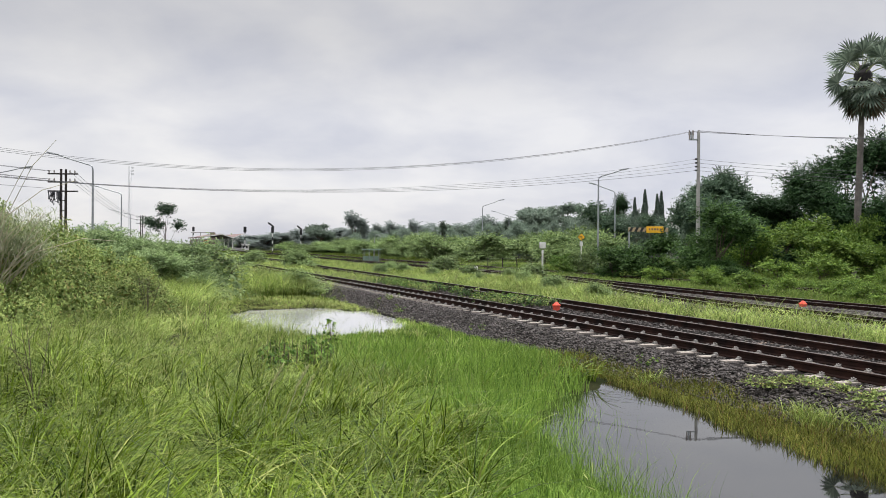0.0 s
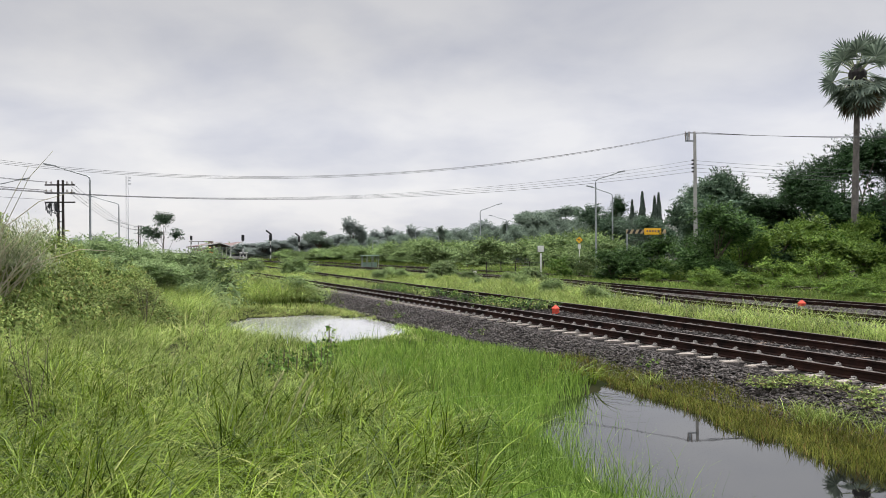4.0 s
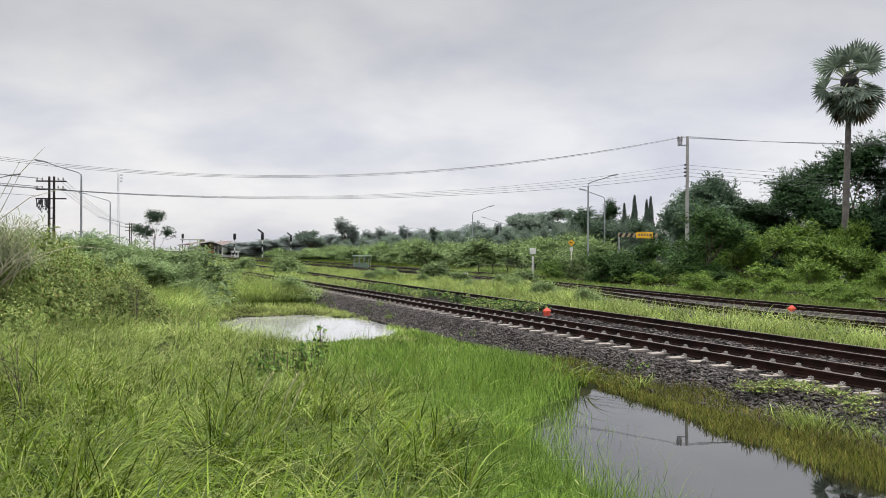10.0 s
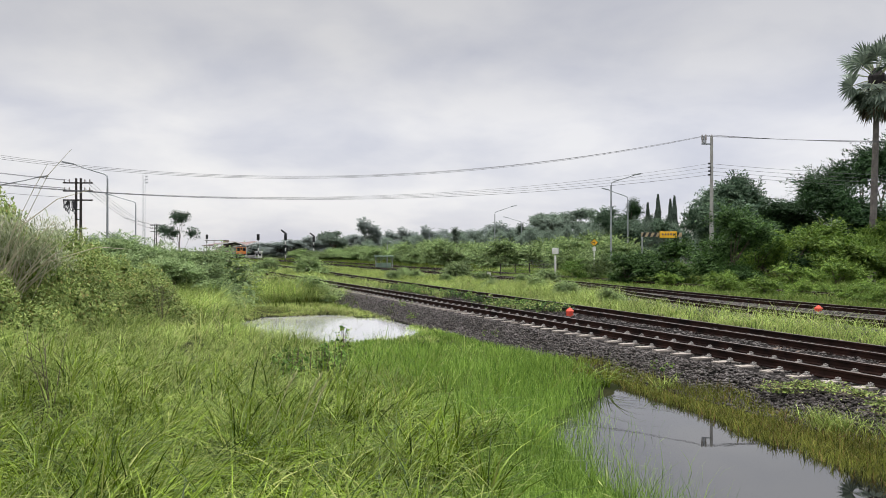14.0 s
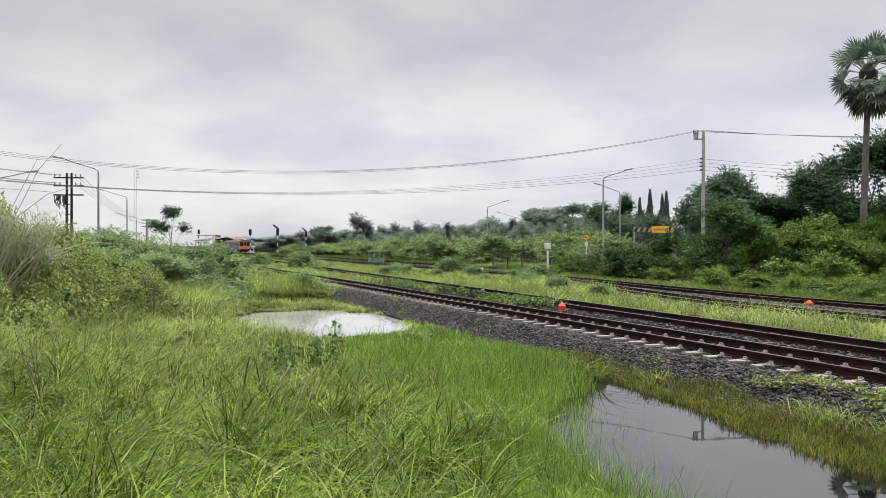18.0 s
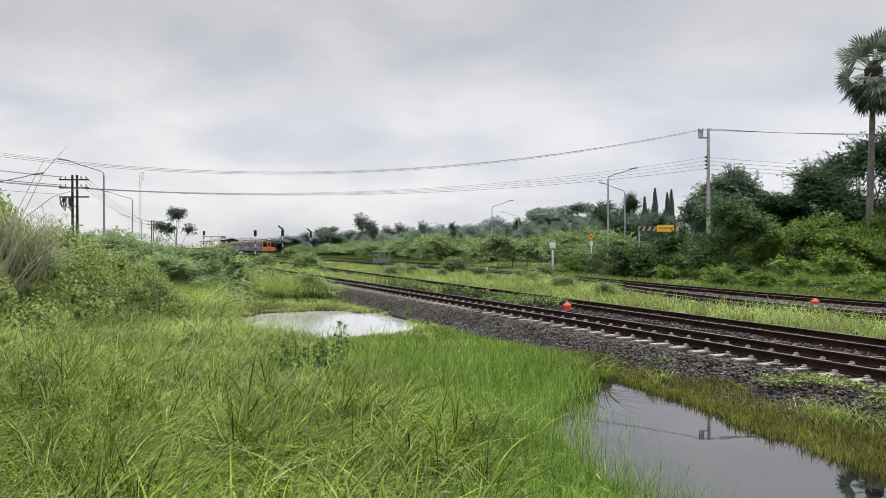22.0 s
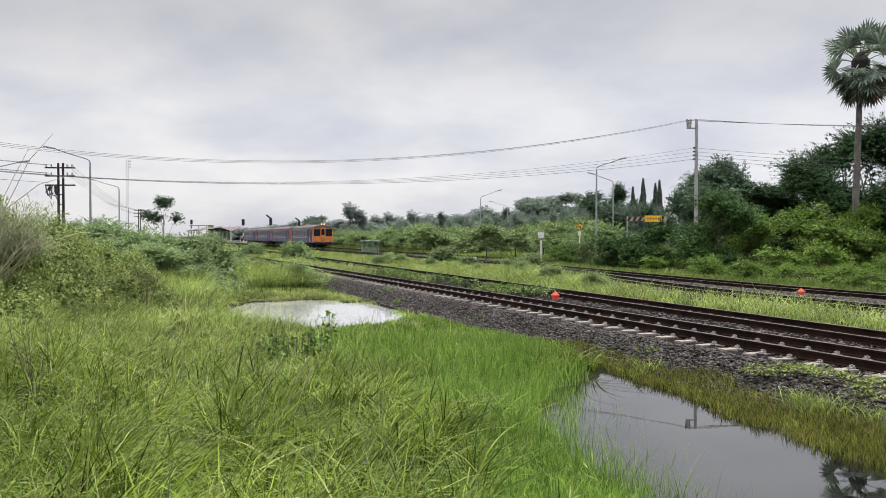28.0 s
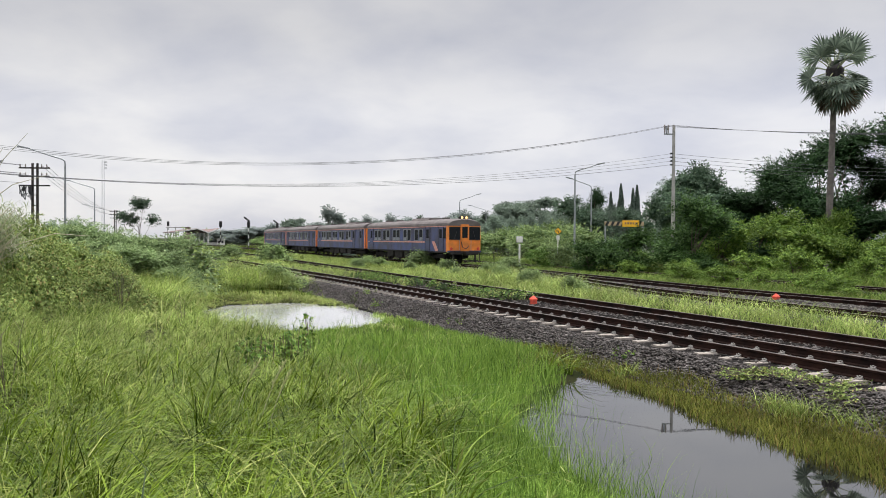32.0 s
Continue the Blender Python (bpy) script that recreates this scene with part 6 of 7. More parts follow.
def station():
    t = thing("station_canopy", pose(-72.6, 268.0, 0.3, 0, 0, math.degrees(TURN)), "long brown butterfly roof of a station platform on white posts", "station canopy")
    roof, trim = Shape(), Shape()
    for a, b in (((-6.6, 4.0), (0.0, 5.1)), ((0.0, 5.1), (3.4, 3.9)), ((3.4, 3.9), (6.8, 5.2))):
        for s, y0, y1, dz in ((roof, -8.0, 42.0, 0.0), (trim, -8.25, -8.0, -0.05)):
            s.add([(a[0], y0, a[1] + dz), (b[0], y0, b[1] + dz), (b[0], y1, b[1] + dz), (a[0], y1, a[1] + dz), (a[0], y0, a[1] + 0.3), (b[0], y0, b[1] + 0.3), (b[0], y1, b[1] + 0.3), (a[0], y1, a[1] + 0.3)],
                  [(0, 3, 2, 1), (4, 5, 6, 7), (0, 1, 5, 4), (1, 2, 6, 5), (2, 3, 7, 6), (3, 0, 4, 7)])
    part("roof", roof, MAT["rooftile"], t)
    part("fascia", trim, MAT["white"], t, "white edge board of the roof")
    for k in range(5):
        part("post", Shape().tube([(3.4, -7 + 11 * k, -0.2), (3.4, -7 + 11 * k, 2.4), (3.4, -7 + 11 * k, 3.9)], [0.22, 0.2, 0.3], 8), MAT["white"], t)
        part("strut", Shape().tube([(3.4, -7 + 11 * k, 2.6), (6.0, -7 + 11 * k, 4.9)], 0.12, 6), MAT["white"], t)
        part("post", Shape().box((-6.2, -7 + 11 * k, 1.9), (0.25, 0.25, 4.2)), MAT["concrete"], t)
    part("platform", Shape().box((4.6, 17, 0.3), (3.6, 50, 1.0)), MAT["concrete"], t, bevel=0.05)
station()

def hut():
    t = thing("station_hut", pose(-62.6, 262.0, 0.3, 0, 0, 10), "small white kiosk with a pale roof at the yard's end", "building")
    part("wall", Shape().box((0, 0, 0.9), (2.2, 2.2, 2.0)), MAT["wall"], t)
    part("roof", Shape().box((0, 0, 2.0), (2.7, 2.7, 0.25)), MAT["white"], t, bevel=0.05)
    for xx in (-0.5, 0.5):
        part("window", Shape().box((xx, -1.1, 1.1), (0.6, 0.06, 0.7)), MAT["glass"], t)
hut()

def tower():
    t = thing("water_tower", pose(-91.0, 320.0, 0.3), "low pinkish tower and pipe frame beyond the canopy", "tower")
    for xx in (-6.0, -3.0, 0.0):
        part("leg", Shape().box((xx, 0, 3.2), (0.25, 0.25, 6.8)), MAT["concrete"], t)
    part("beam", Shape().box((-2.2, 0, 6.4), (9.0, 0.4, 0.3)), MAT["concrete"], t)
    part("tank", Shape().sweep([(-0.5, -0.5), (0.5, -0.5), (0.5, 0.5), (-0.5, 0.5)], [((1.6, 0.6, 0), (2.4, 0, 0), (0, 2.4, 0)), ((1.6, 0.6, 6.6), (1.6, 0, 0), (0, 1.6, 0))]), MAT["rooftile"], t, bevel=0.08)
tower()

def white_house():
    t = thing("house", pose(43.2, 150.0, 0.35, 0, 0, -12) @ Matrix.Diagonal((0.62, 0.8, 0.93, 1)), "white house with a pale gable roof behind the trees", "house")
    part("wall", Shape().box((0, 0, 3.6), (6.0, 6.0, 7.6)), MAT["white"], t)
    part("roof", Shape().add([(-3.5, -3.5, 7.3), (3.5, -3.5, 7.3), (3.5, 3.5, 7.3), (-3.5, 3.5, 7.3), (0, -3.5, 9.1), (0, 3.5, 9.1)], [(0, 1, 4), (2, 3, 5), (1, 2, 5, 4), (3, 0, 4, 5), (0, 3, 2, 1)]), MAT["white"], t)
    for xx in (-1.6, 1.6):
        part("window", Shape().box((xx, -3.0, 5.4), (1.1, 0.08, 1.3)), MAT["glass"], t)
white_house()

# ---------------------------------------------------------------- canes, stems and broad-leaved weeds
def cane_clump():
    t = thing("dry_canes", on_ground(-9.3, 17.6), "clump of dry grey canes arching out of the shrubs", "cane")
    for k in range(46):
        a = RNG.normal(0.2, 0.6)
        h, reach = RNG.uniform(1.6, 2.9), RNG.uniform(0.3, 1.7)
        x0, y0 = RNG.normal(-0.5, 0.45), RNG.normal(-0.55, 0.3)
        pts = [(x0 + reach * math.cos(a) * q ** 1.5, y0 + reach * 0.5 * math.sin(a) * q ** 1.5, 0.2 + h * q * (1 - 0.16 * q)) for q in np.linspace(0, 1, 7)]
        part("cane", Shape().tube(pts, [0.019 - 0.002 * i for i in range(7)], 4), MAT["straw"], t)
    n = 3600
    k = RNG.integers(0, 9, n)
    cx, cz = RNG.uniform(-0.8, 0.85, 9), RNG.uniform(1.75, 2.65, 9)
    c = np.stack([cx[k] + RNG.normal(0, 0.2, n), RNG.normal(0, 0.35, n), cz[k] - 0.25 * np.abs(cx[k]) + RNG.normal(0, 0.16, n)], -1)
    V, q = blades(c, RNG.uniform(0.08, 0.26, n), RNG.uniform(0.010, 0.022, n), RNG.uniform(0, 6.28, n), RNG.uniform(0.8, 2.4, n), 3)
    part("withered_foliage", quads_mesh("withered_foliage", V, q, MAT["canegreen"]), None, t, "pale half-withered cane leaves")
    for pts in ([(-0.2, -0.6, 0.8), (0.25, -0.6, 2.4), (0.8, -0.6, 3.5), (1.3, -0.6, 4.05)], [(-0.3, -0.6, 0.8), (0.05, -0.6, 2.3), (0.5, -0.6, 3.2), (0.8, -0.6, 3.75)],
                [(-0.5, -0.6, 0.8), (0.2, -0.6, 2.4), (1.0, -0.6, 3.0), (1.7, -0.6, 3.2)], [(0.3, -0.6, 0.5), (0.9, -0.7, 1.7), (1.9, -0.7, 2.0), (2.6, -0.7, 1.95)]):
        part("tall_cane", Shape().tube(pts, [0.014, 0.011, 0.008, 0.004], 4), MAT["straw"], t)
cane_clump()

def grass_plume(x, y, h, lean):
    t = thing("grass_plume", on_ground(x, y), "buff feathery plume of a tall grass", "grass", "grass plumes")
    pts = [(lean * q ** 2, 0.05 * q, h * q) for q in np.linspace(0, 1, 7)]
    part("stem", Shape().tube(pts, [0.004] * 7, 4), MAT["straw"], t)
    n = 70
    q = RNG.uniform(0.72, 1.0, n)
    c = np.stack([lean * q ** 2, 0.05 * q, h * q], -1)
    V, f = blades(c, RNG.uniform(0.04, 0.09, n), np.full(n, 0.012), RNG.normal(0.2, 1.2, n), RNG.uniform(0.2, 0.8, n), 2)
    part("plume", quads_mesh("plume", V, f, MAT["plume"]), None, t, "buff feathery seed plume")
for a in ((-1.75, 9.0, 1.0, 0.30), (-1.62, 8.8, 0.9, 0.25), (-2.15, 9.6, 0.95, 0.3)):
    grass_plume(*a)

def bare_stems(x, y, n, h, label):
    t = thing("dead_weed", on_ground(x, y), label, "weed", "bare weeds")
    for k in range(n):
        a, r = RNG.uniform(0, 6.28), RNG.uniform(0.1, 0.5)
        pts = [(r * math.cos(a) * q, r * math.sin(a) * q, h * RNG.uniform(0.93, 1.07) * q) for q in (0, 0.35, 0.7, 1.0)]
        st = part("stem", Shape().tube(pts, [0.007, 0.006, 0.004, 0.002], 4), MAT["bark"], t)
        for j in range(3):
            p = Vector(pts[1]).lerp(Vector(pts[3]), 0.2 + 0.25 * j)
            e = p + Vector((RNG.normal(0, 0.14), RNG.normal(0, 0.14), RNG.uniform(0.1, 0.28)))
            part("twig", Shape().tube([p, e], [0.005, 0.002], 3), MAT["bark"], st)
bare_stems(-7.7, 21.5, 7, 1.25, "thin bare brown stems of a dead weed")
bare_stems(-5.4, 19.0, 3, 1.0, "thin bare brown stems of a dead weed")
bare_stems(-5.2, 10.5, 4, 1.2, "thin bare brown stems of a dead weed")

def broad_weed(x, y, n, h, size, spread, label, mat="bright", zf=ground_z):
    """A leafy herb: stems with pairs of broad leaves."""
    t = thing("weed", pose(x, y, float(zf(x, y))), label, "weed", "broad-leaved weeds")
    C, O = [], []
    for k in range(n):
        a, r = RNG.uniform(0, 6.28), abs(RNG.normal(0, spread))
        bx, by, hh = r * math.cos(a), r * math.sin(a), h * RNG.uniform(0.5, 1.0)
        pts = [(bx * q, by * q, hh * q) for q in (0.0, 0.5, 1.0)] if spread < 0.4 else [(bx, by, 0), (bx + 0.03, by, hh * 0.5), (bx + 0.05, by, hh)]
        part("stem", Shape().tube(pts, [0.006, 0.005, 0.003], 4), MAT["bark"], t)
        for j in range(9):
            q = RNG.uniform(0.25, 1.0)
            w = RNG.uniform(0, 6.28)
            d = Vector((math.cos(w), math.sin(w), 0.2))
            C.append(tuple(Vector(pts[0]).lerp(Vector(pts[2]), q) + d * size * 0.6)); O.append(tuple(d))
    C, O = np.array(C), np.array(O)
    part("foliage", leaves_mesh("foliage", C, O, RNG.uniform(0.6, 1.2, len(C)) * size, MAT[mat], 0.55, 0.3), None, t)
broad_weed(-2.3, 17.2, 10, 1.0, 0.12, 0.16, "leafy green weed standing before the pond")
broad_weed(-2.45, 15.4, 30, 0.80, 0.11, 0.45, "low dark green leafy weed in the grass", "shrub")
broad_weed(-2.9, 15.0, 24, 0.72, 0.10, 0.4, "low dark green leafy weed in the grass", "shrub")
on_bed = lambda x, y: max(float(ground_z(x, y)), float(bed_z(*uv(x, y))) if uv(x, y)[1] > 9.2 else 0)
for k in range(12):
    u, v = RNG.uniform(8.2, 10.5), RNG.uniform(9.7, 10.15)
    x, y = xy(u, v)
    broad_weed(x, y, 26, 0.11, 0.055, 0.36, "creeping yellow-green vine over the ballast", "vine", on_bed)
for k in range(48):
    u = RNG.uniform(24.0, 42)
    v = 12.55 + 0.02 * u + RNG.uniform(-0.35, 0.5)
    x, y = xy(u, v)
    broad_weed(x, y, 20, 0.36, 0.10, 0.5, "low leafy creeper between the two tracks", ("dusk", "shrub", "vine")[k % 3], on_bed)
for u, v, n in ((28, 9.3, 10), (31, 9.9, 8), (21, 9.5, 6), (13.5, 9.6, 5), (16, 9.2, 6), (36, 9.0, 8)):
    x, y = xy(u, v)
    broad_weed(x, y, n, 0.3, 0.08, 0.42, "small bright weed on the ballast shoulder", "bright", on_bed)

# bright tufts on the shore beside the ballast
x, y = [], []
for u, v in ((9.3, 9.4), (9.0, 9.3), (8.6, 9.35), (8.4, 9.5), (8.0, 9.45), (8.75, 9.2), (7.7, 9.5), (12.6, 9.2)):
    a, b = xy(u, v)
    x += list(a + RNG.normal(0, 0.11, 90)); y += list(b + RNG.normal(0, 0.11, 90))
x, y = np.array(x), np.array(y)
grass("shore_tufts", x, y, RNG.uniform(0.2, 0.5, len(x)), RNG.uniform(0.006, 0.011, len(x)), MAT["strip"], "bright yellow-green tufts on the pond shore", (0.3, 1.2), zf=lambda a, b: np.maximum(ground_z(a, b), 0.02), grow=0.03)

# ---------------------------------------------------------------- train
def rail_car(lead):
    """A diesel railcar: x runs forward, z up from the rails. lead: with the orange driving end."""
    t = thing("diesel_railcar", pose(0, 0, 0), "dark blue diesel railcar with an orange driving end" if lead else "dark blue diesel railcar with orange gangway ends", "train car", "train")
    Lh, W = 10.1, 1.45
    zb, zg = 0.98, 3.0
    # body side walls and ends as one shell
    s = Shape()
    prof = [(-W, zb), (-W, 2.2), (-W * 0.985, zg), (W * 0.985, zg), (W, 2.2), (W, zb)]
    s.sweep(prof, [((-Lh, 0, 0), (0, 1, 0), (0, 0, 1)), ((Lh - (0.35 if lead else 0), 0, 0), (0, 1, 0), (0, 0, 1))])
    part("body", s, MAT["blue"], t)
    arc = [(-W * 1.0 * math.cos(a), zg + 0.02 + 0.60 * math.sin(a) ** 0.8) for a in np.linspace(0, math.pi, 13)]
    fr = [((-Lh, 0, 0), (0, 1, 0), (0, 0, 1)), ((Lh - 0.6, 0, 0), (0, 1, 0), (0, 0, 1))]
    rs = Shape().sweep(arc, fr)
    if lead:
        rs.sweep(arc, [((Lh - 0.6, 0, 0), (0, 1, 0), (0, 0, 1)), ((Lh - 0.2, 0, 0.12), (0, 0.99, 0), (0, 0, 0.955)), ((Lh + 0.02, 0, 0.6), (0, 0.95, 0), (0, 0, 0.80))])
    part("roof", rs, MAT["roofgrey"], t, smooth=False)
    for k in range(5):
        part("roof_rib", Shape().sweep([(a * 1.006, zg + 0.02 + (b - zg - 0.02) * 1.02) for a, b in arc], [((-8 + 3.9 * k - 0.03, 0, 0), (0, 1, 0), (0, 0, 1)), ((-8 + 3.9 * k + 0.03, 0, 0), (0, 1, 0), (0, 0, 1))]), MAT["roofgrey"], t)
    ac = part("roof_unit", Shape().sweep([(-0.95, 3.42), (-0.7, 3.74), (0.7, 3.74), (0.95, 3.42)], [((0.6, 0, 0), (0, 1, 0), (0, 0, 1)), ((4.6, 0, 0), (0, 1, 0), (0, 0, 1))]), MAT["roofgrey"], t, "grey air-conditioning unit", bevel=0.04)
    for k in range(5):
        part("vent_slat", Shape().box((1.3 + 0.65 * k, 0, 3.76), (0.12, 1.2, 0.05)), MAT["under"], ac)
    for k in (-7.5, -4.5, 6.4):
        part("roof_vent", Shape().box((k, 0, 3.66), (0.6, 0.5, 0.16)), MAT["roofgrey"], t, bevel=0.03)
    for sy in (-1, 1):
        y = sy * (W + 0.012)
        part("gutter_stripe", Shape().box((0, sy * (W * 0.985 + 0.02), zg - 0.03), (2 * Lh - 0.7, 0.035, 0.06)), MAT["stripe"], t, "thin orange line under the roof")
        part("waist_stripe", Shape().box((-1.6, y, 1.72), (2 * Lh - 4.3, 0.02, 0.11)), MAT["stripe"], t, "pale orange stripe below the windows")
        if lead:
            sl = Shape().add([(6.9, y - 0.008, 1.78), (7.5, y - 0.008, 1.78), (8.3, y - 0.008, 1.0), (7.7, y - 0.008, 1.0), (6.9, y + 0.008, 1.78), (7.5, y + 0.008, 1.78), (8.3, y + 0.008, 1.0), (7.7, y + 0.008, 1.0)],
                             [(0, 1, 2, 3), (7, 6, 5, 4), (0, 4, 5, 1), (1, 5, 6, 2), (2, 6, 7, 3), (3, 7, 4, 0)])
            part("slanting_stripe", sl, MAT["stripe"], t)
        for wx in (-7.2, -6.2, -4.75, -3.75, -2.0, -1.0, 0.75, 1.75, 3.5, 4.5):
            w = part("window", Shape().box((wx, sy * (W - 0.005), 2.32), (0.66, 0.05, 0.86)), MAT["glass"], t)
            part("window_frame", Shape().box((wx, sy * (W + 0.008), 2.79), (0.84, 0.04, 0.05)).box((wx, sy * (W + 0.008), 1.86), (0.84, 0.04, 0.05)).box((wx - 0.40, sy * (W + 0.008), 2.32), (0.04, 0.04, 0.9)).box((wx + 0.40, sy * (W + 0.008), 2.32), (0.04, 0.04, 0.9)), MAT["steel"], w)
            if int(wx * 7) % 3:
                part("lower_sash", Shape().box((wx, sy * (W + 0.012), 2.00), (0.62, 0.03, 0.22)), MAT["sash"], w, "pale raised lower sash")
        part("panel_seam", Shape().box((-2.9, sy * (W + 0.003), 1.98), (0.03, 0.02, 1.95)), MAT["under"], t)
        part("panel_seam", Shape().box((2.65, sy * (W + 0.003), 1.98), (0.03, 0.02, 1.95)), MAT["under"], t)
        for dx in (-8.6, 6.0, 8.75):
            if dx == 8.75 and not lead:
                dx = 8.6
            d = part("door", Shape().box((dx, sy * (W - 0.002), 1.98), (0.92, 0.05, 1.9)), MAT["blue"], t, "dark blue boarding door", bevel=0.01)
            part("door_window", Shape().box((dx, sy * (W + 0.02), 2.4), (0.5, 0.03, 0.7)), MAT["glass"], d)
            for e in (-0.5, 0.5):
                part("door_post", Shape().box((dx + e, sy * (W + 0.006), 1.98), (0.05, 0.05, 1.96)), MAT["under"], d)
            part("door_step", Shape().box((dx, sy * (W - 0.1), 0.72), (0.8, 0.3, 0.06)), MAT["under"], d)
        for e in ((-Lh + 0.085,) if lead else (-Lh + 0.085, Lh - 0.085)):
            part("end_band", Shape().box((e, sy * (W + 0.006), 1.98), (0.17, 0.03, 2.0)), MAT["orange"], t, "orange band at the gangway end")
        part("skirt", Shape().box((0, sy * (W - 0.06), 0.93), (2 * Lh - 0.9, 0.06, 0.14)), MAT["under"], t)
    for bx in (-7.0, 7.0):
        b = part("bogie", Shape().box((bx, -0.95, 0.55), (3.2, 0.14, 0.24)).box((bx, 0.95, 0.55), (3.2, 0.14, 0.24)).box((bx, 0, 0.58), (0.7, 2.0, 0.3)), MAT["under"], t, bevel=0.02)
        for wx in (-1.05, 1.05):
            for sy in (-1, 1):
                part("wheel", Shape().tube([(bx + wx, sy * 0.48, 0.43), (bx + wx, sy * 0.51, 0.43), (bx + wx, sy * 0.515, 0.43), (bx + wx, sy * 0.60, 0.43)], [0.45, 0.45, 0.42, 0.41], 18), MAT["under"], b)
            part("axle", Shape().tube([(bx + wx, -0.95, 0.43), (bx + wx, 0.95, 0.43)], 0.07, 8), MAT["under"], b)
    for k, (xx, ln, hh) in enumerate(((-3.6, 1.7, 0.55), (-1.4, 1.9, 0.62), (1.2, 2.2, 0.5), (3.8, 1.5, 0.6))):
        part("equipment_box", Shape().box((xx, -0.35, 0.64), (ln, 1.9, hh)), MAT["under"], t, bevel=0.03)
    part("gangway", Shape().box((-Lh - 0.17, 0, 2.0), (0.34, 1.1, 2.1)), MAT["under"], t, bevel=0.04)
    part("end_wall", Shape().box((-Lh - 0.02, 0, 2.0), (0.05, 2.8, 2.02)), MAT["orange"], t)
    if not lead:
        part("end_wall", Shape().box((Lh + 0.02, 0, 2.0), (0.05, 2.8, 2.02)), MAT["orange"], t)
        part("gangway", Shape().box((Lh + 0.17, 0, 2.0), (0.34, 1.1, 2.1)), MAT["under"], t, bevel=0.04)
        return t
    # driving end
    f = Shape()
    fp = [(-W, 0.98), (-W, 2.2), (-W * 0.985, 3.03), (-0.9, 3.25), (0, 3.33), (0.9, 3.25), (W * 0.985, 3.03), (W, 2.2), (W, 0.98)]
    f.sweep(fp, [((Lh - 0.36, 0, 0), (0, 1.002, 0), (0, 0, 1)), ((Lh - 0.12, 0, 0.01), (0, 0.99, 0), (0, 0, 0.995)), ((Lh, 0, 0.05), (0, 0.94, 0), (0, 0, 0.975))])
    front = part("driving_end", f, MAT["orange"], t, "orange cab front", smooth=False)
    for sy in (-1, 1):
        part("windscreen", Shape().box((Lh + 0.01, sy * 0.86, 2.43), (0.05, 0.84, 0.92)), MAT["glass"], front, bevel=0.012)
        part("screen_frame", Shape().box((Lh + 0.012, sy * 0.86, 2.915), (0.06, 0.92, 0.05)).box((Lh + 0.012, sy * 0.86, 1.945), (0.06, 0.92, 0.05)).box((Lh + 0.012, sy * 0.415, 2.43), (0.06, 0.05, 0.95)).box((Lh + 0.012, sy * 1.30, 2.43), (0.06, 0.05, 0.95)), MAT["under"], front)
        part("wiper", Shape().tube([(Lh + 0.06, sy * 0.9, 1.98), (Lh + 0.06, sy * 0.7, 2.6)], 0.015, 4), MAT["black"], front)
        part("tail_lamp", Shape().tube([(Lh + 0.0, sy * 1.15, 1.22), (Lh + 0.06, sy * 1.15, 1.22)], 0.11, 10), MAT["red"], front)
        part("headlight", Shape().tube([(Lh - 0.35, sy * 0.19, 3.66), (Lh - 0.08, sy * 0.19, 3.66)], [0.09, 0.105], 12), MAT["lamp"], t, "lit headlight above the cab")
        part("lamp_housing", Shape().tube([(Lh - 0.55, sy * 0.19, 3.66), (Lh - 0.1, sy * 0.19, 3.66)], [0.12, 0.145], 12), MAT["under"], t)
        part("side_cab_window", Shape().box((Lh - 0.62, sy * (W + 0.004), 2.42), (0.5, 0.03, 0.8)), MAT["glass"], t)
        part("handrail", Shape().tube([(Lh + 0.1, sy * 0.5, 1.1), (Lh + 0.12, sy * 0.5, 1.9)], 0.022, 5), MAT["steel"], front)
        part("pilot_bar", Shape().box((Lh - 0.05, sy * 0.95, 0.5), (0.1, 0.12, 0.7)), MAT["under"], t)
        part("buffer_beam_step", Shape().box((Lh - 0.1, sy * 0.8, 0.28), (0.3, 0.7, 0.06)), MAT["under"], t)
    part("lamp_bracket", Shape().box((Lh - 0.38, 0, 3.55), (0.4, 0.75, 0.1)), MAT["under"], t)
    dr = part("front_door", Shape().box((Lh + 0.02, 0, 2.08), (0.06, 0.72, 2.1)), MAT["orange"], front, bevel=0.015)
    part("door_window", Shape().box((Lh + 0.055, 0, 2.5), (0.03, 0.46, 0.86)), MAT["glass"], dr)
    part("jumper_cable", Shape().tube([(Lh + 0.06, -0.3, 1.75), (Lh + 0.16, -0.25, 1.35), (Lh + 0.18, 0.05, 1.2), (Lh + 0.14, 0.28, 1.45)], 0.03, 5), MAT["black"], front)
    part("front_skirt", Shape().box((Lh - 0.16, 0, 1.02), (0.36, 2.86, 0.12)), MAT["blue"], t, "narrow blue band below the orange front")
    part("buffer_beam", Shape().box((Lh - 0.12, 0, 0.9), (0.3, 2.5, 0.26)), MAT["under"], t, bevel=0.02)
    part("coupler", Shape().box((Lh + 0.25, 0, 0.86), (0.6, 0.26, 0.3)), MAT["under"], t, bevel=0.05)
    return t

lead_car = rail_car(True)
second = rail_car(False)
CARS = [lead_car, second, copy_thing(second, pose(0, 0, 0)), copy_thing(second, pose(0, 0, 0))]

# ---------------------------------------------------------------- what moves
FRONT = ((0, 331), (4, 311), (7, 295.5), (9.5, 281.5), (12, 266.5), (14.4, 251.6), (16.5, 236.8), (18, 223.6), (20, 206), (22, 187), (24, 165.5), (25, 153.6), (26.5, 135.5),
         (28, 115.8), (29, 101.8), (30, 87.3), (31, 72.9), (32, 58.0))

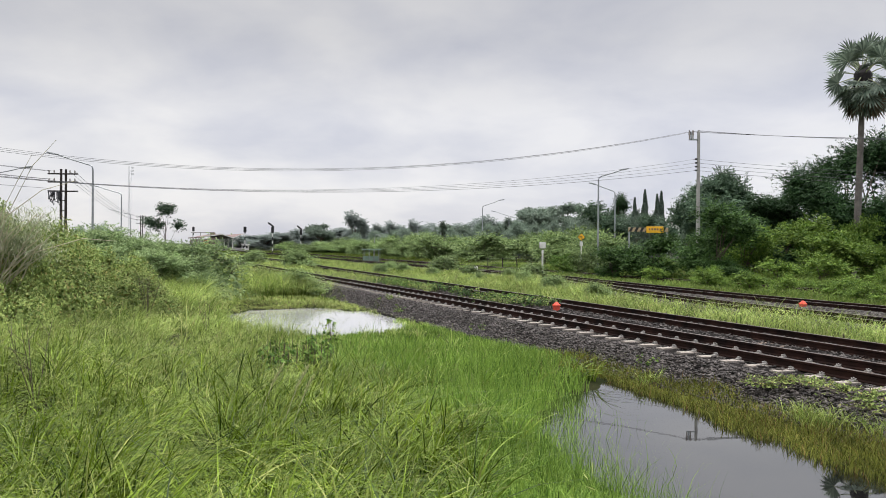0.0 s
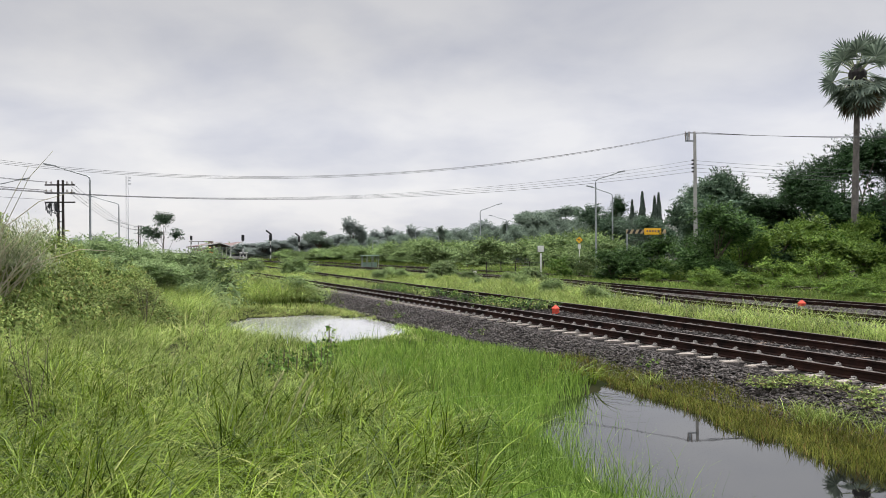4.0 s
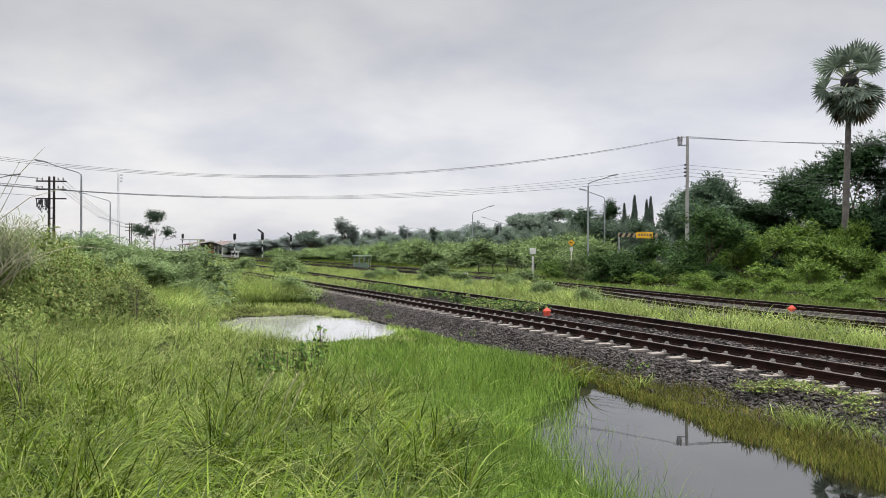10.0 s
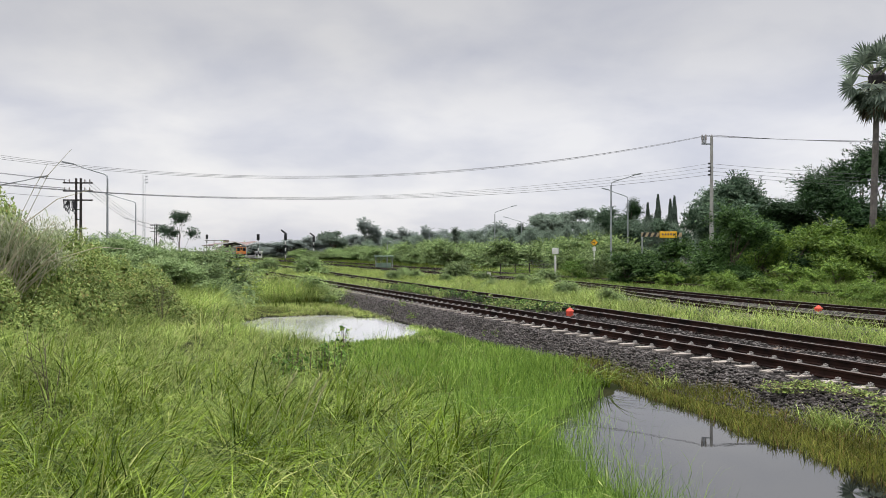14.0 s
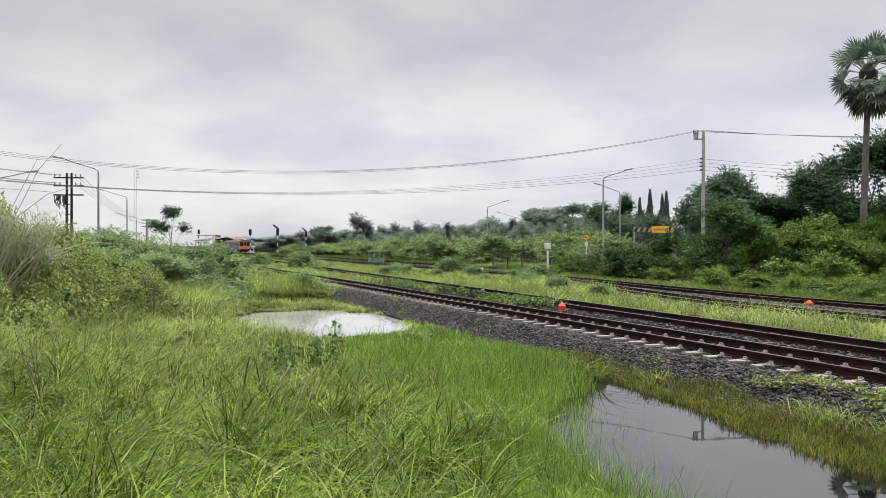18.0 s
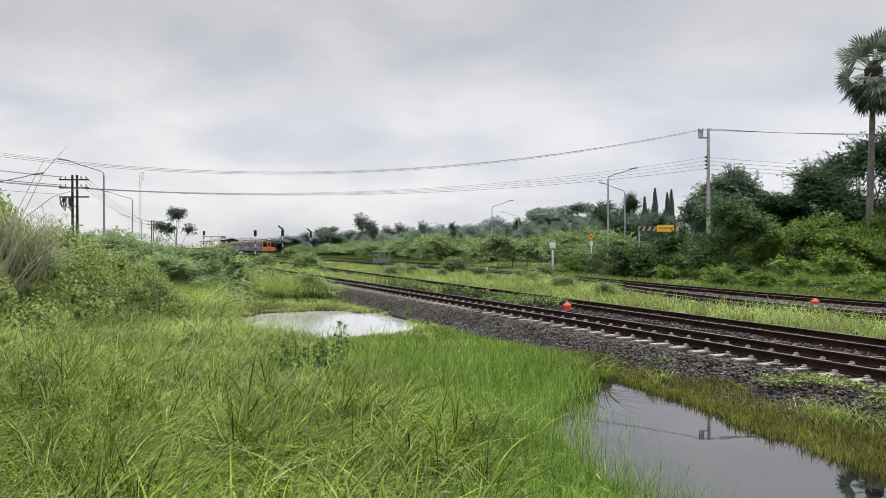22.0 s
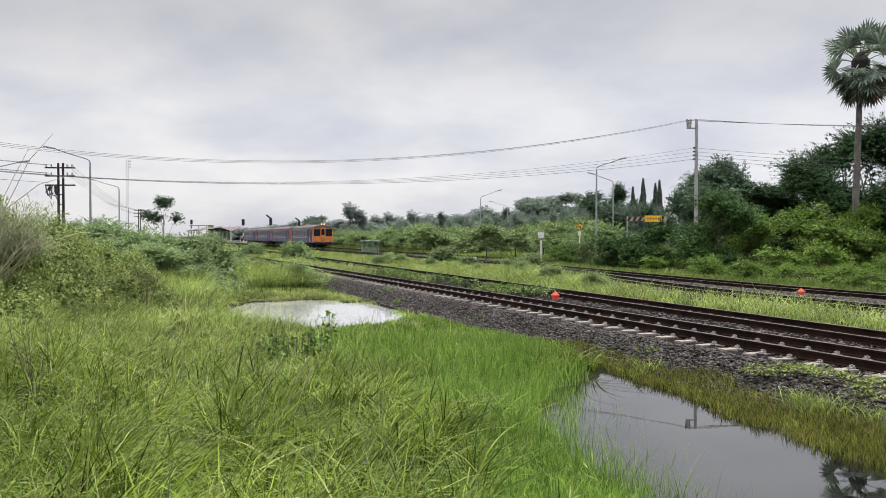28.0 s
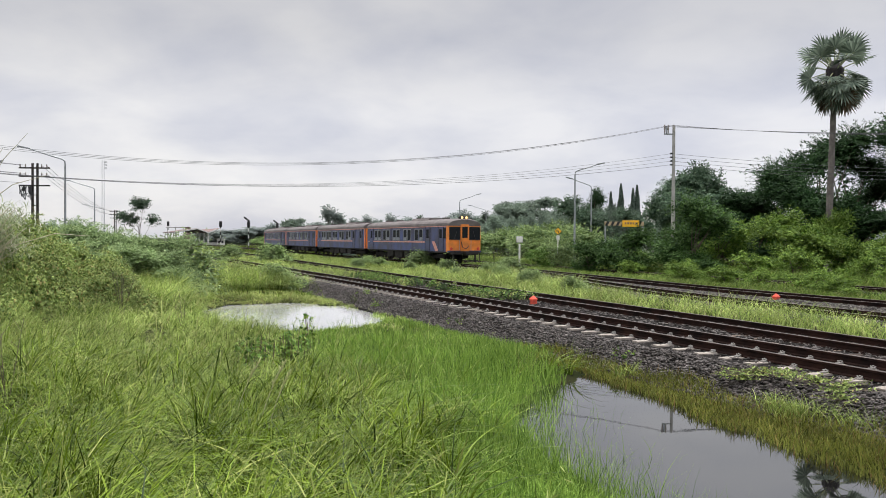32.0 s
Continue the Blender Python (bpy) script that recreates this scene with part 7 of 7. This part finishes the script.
def car_pose(u_mid):
    a, b = u_mid - 7.0, u_mid + 7.0
    pa, pb = Vector((*xy(a, float(v_train(a))), 0)), Vector((*xy(b, float(v_train(b))), 0))
    d = (pa - pb).normalized()
    c = (pa + pb) / 2
    return pose(c.x, c.y, RAIL, 0, 0, math.degrees(math.atan2(d.y, d.x)))

def motions():
    for k, car in enumerate(CARS):
        walk(car, [(t, car_pose(u + 10.1 + 20.75 * k)) for t, u in FRONT])

motions()
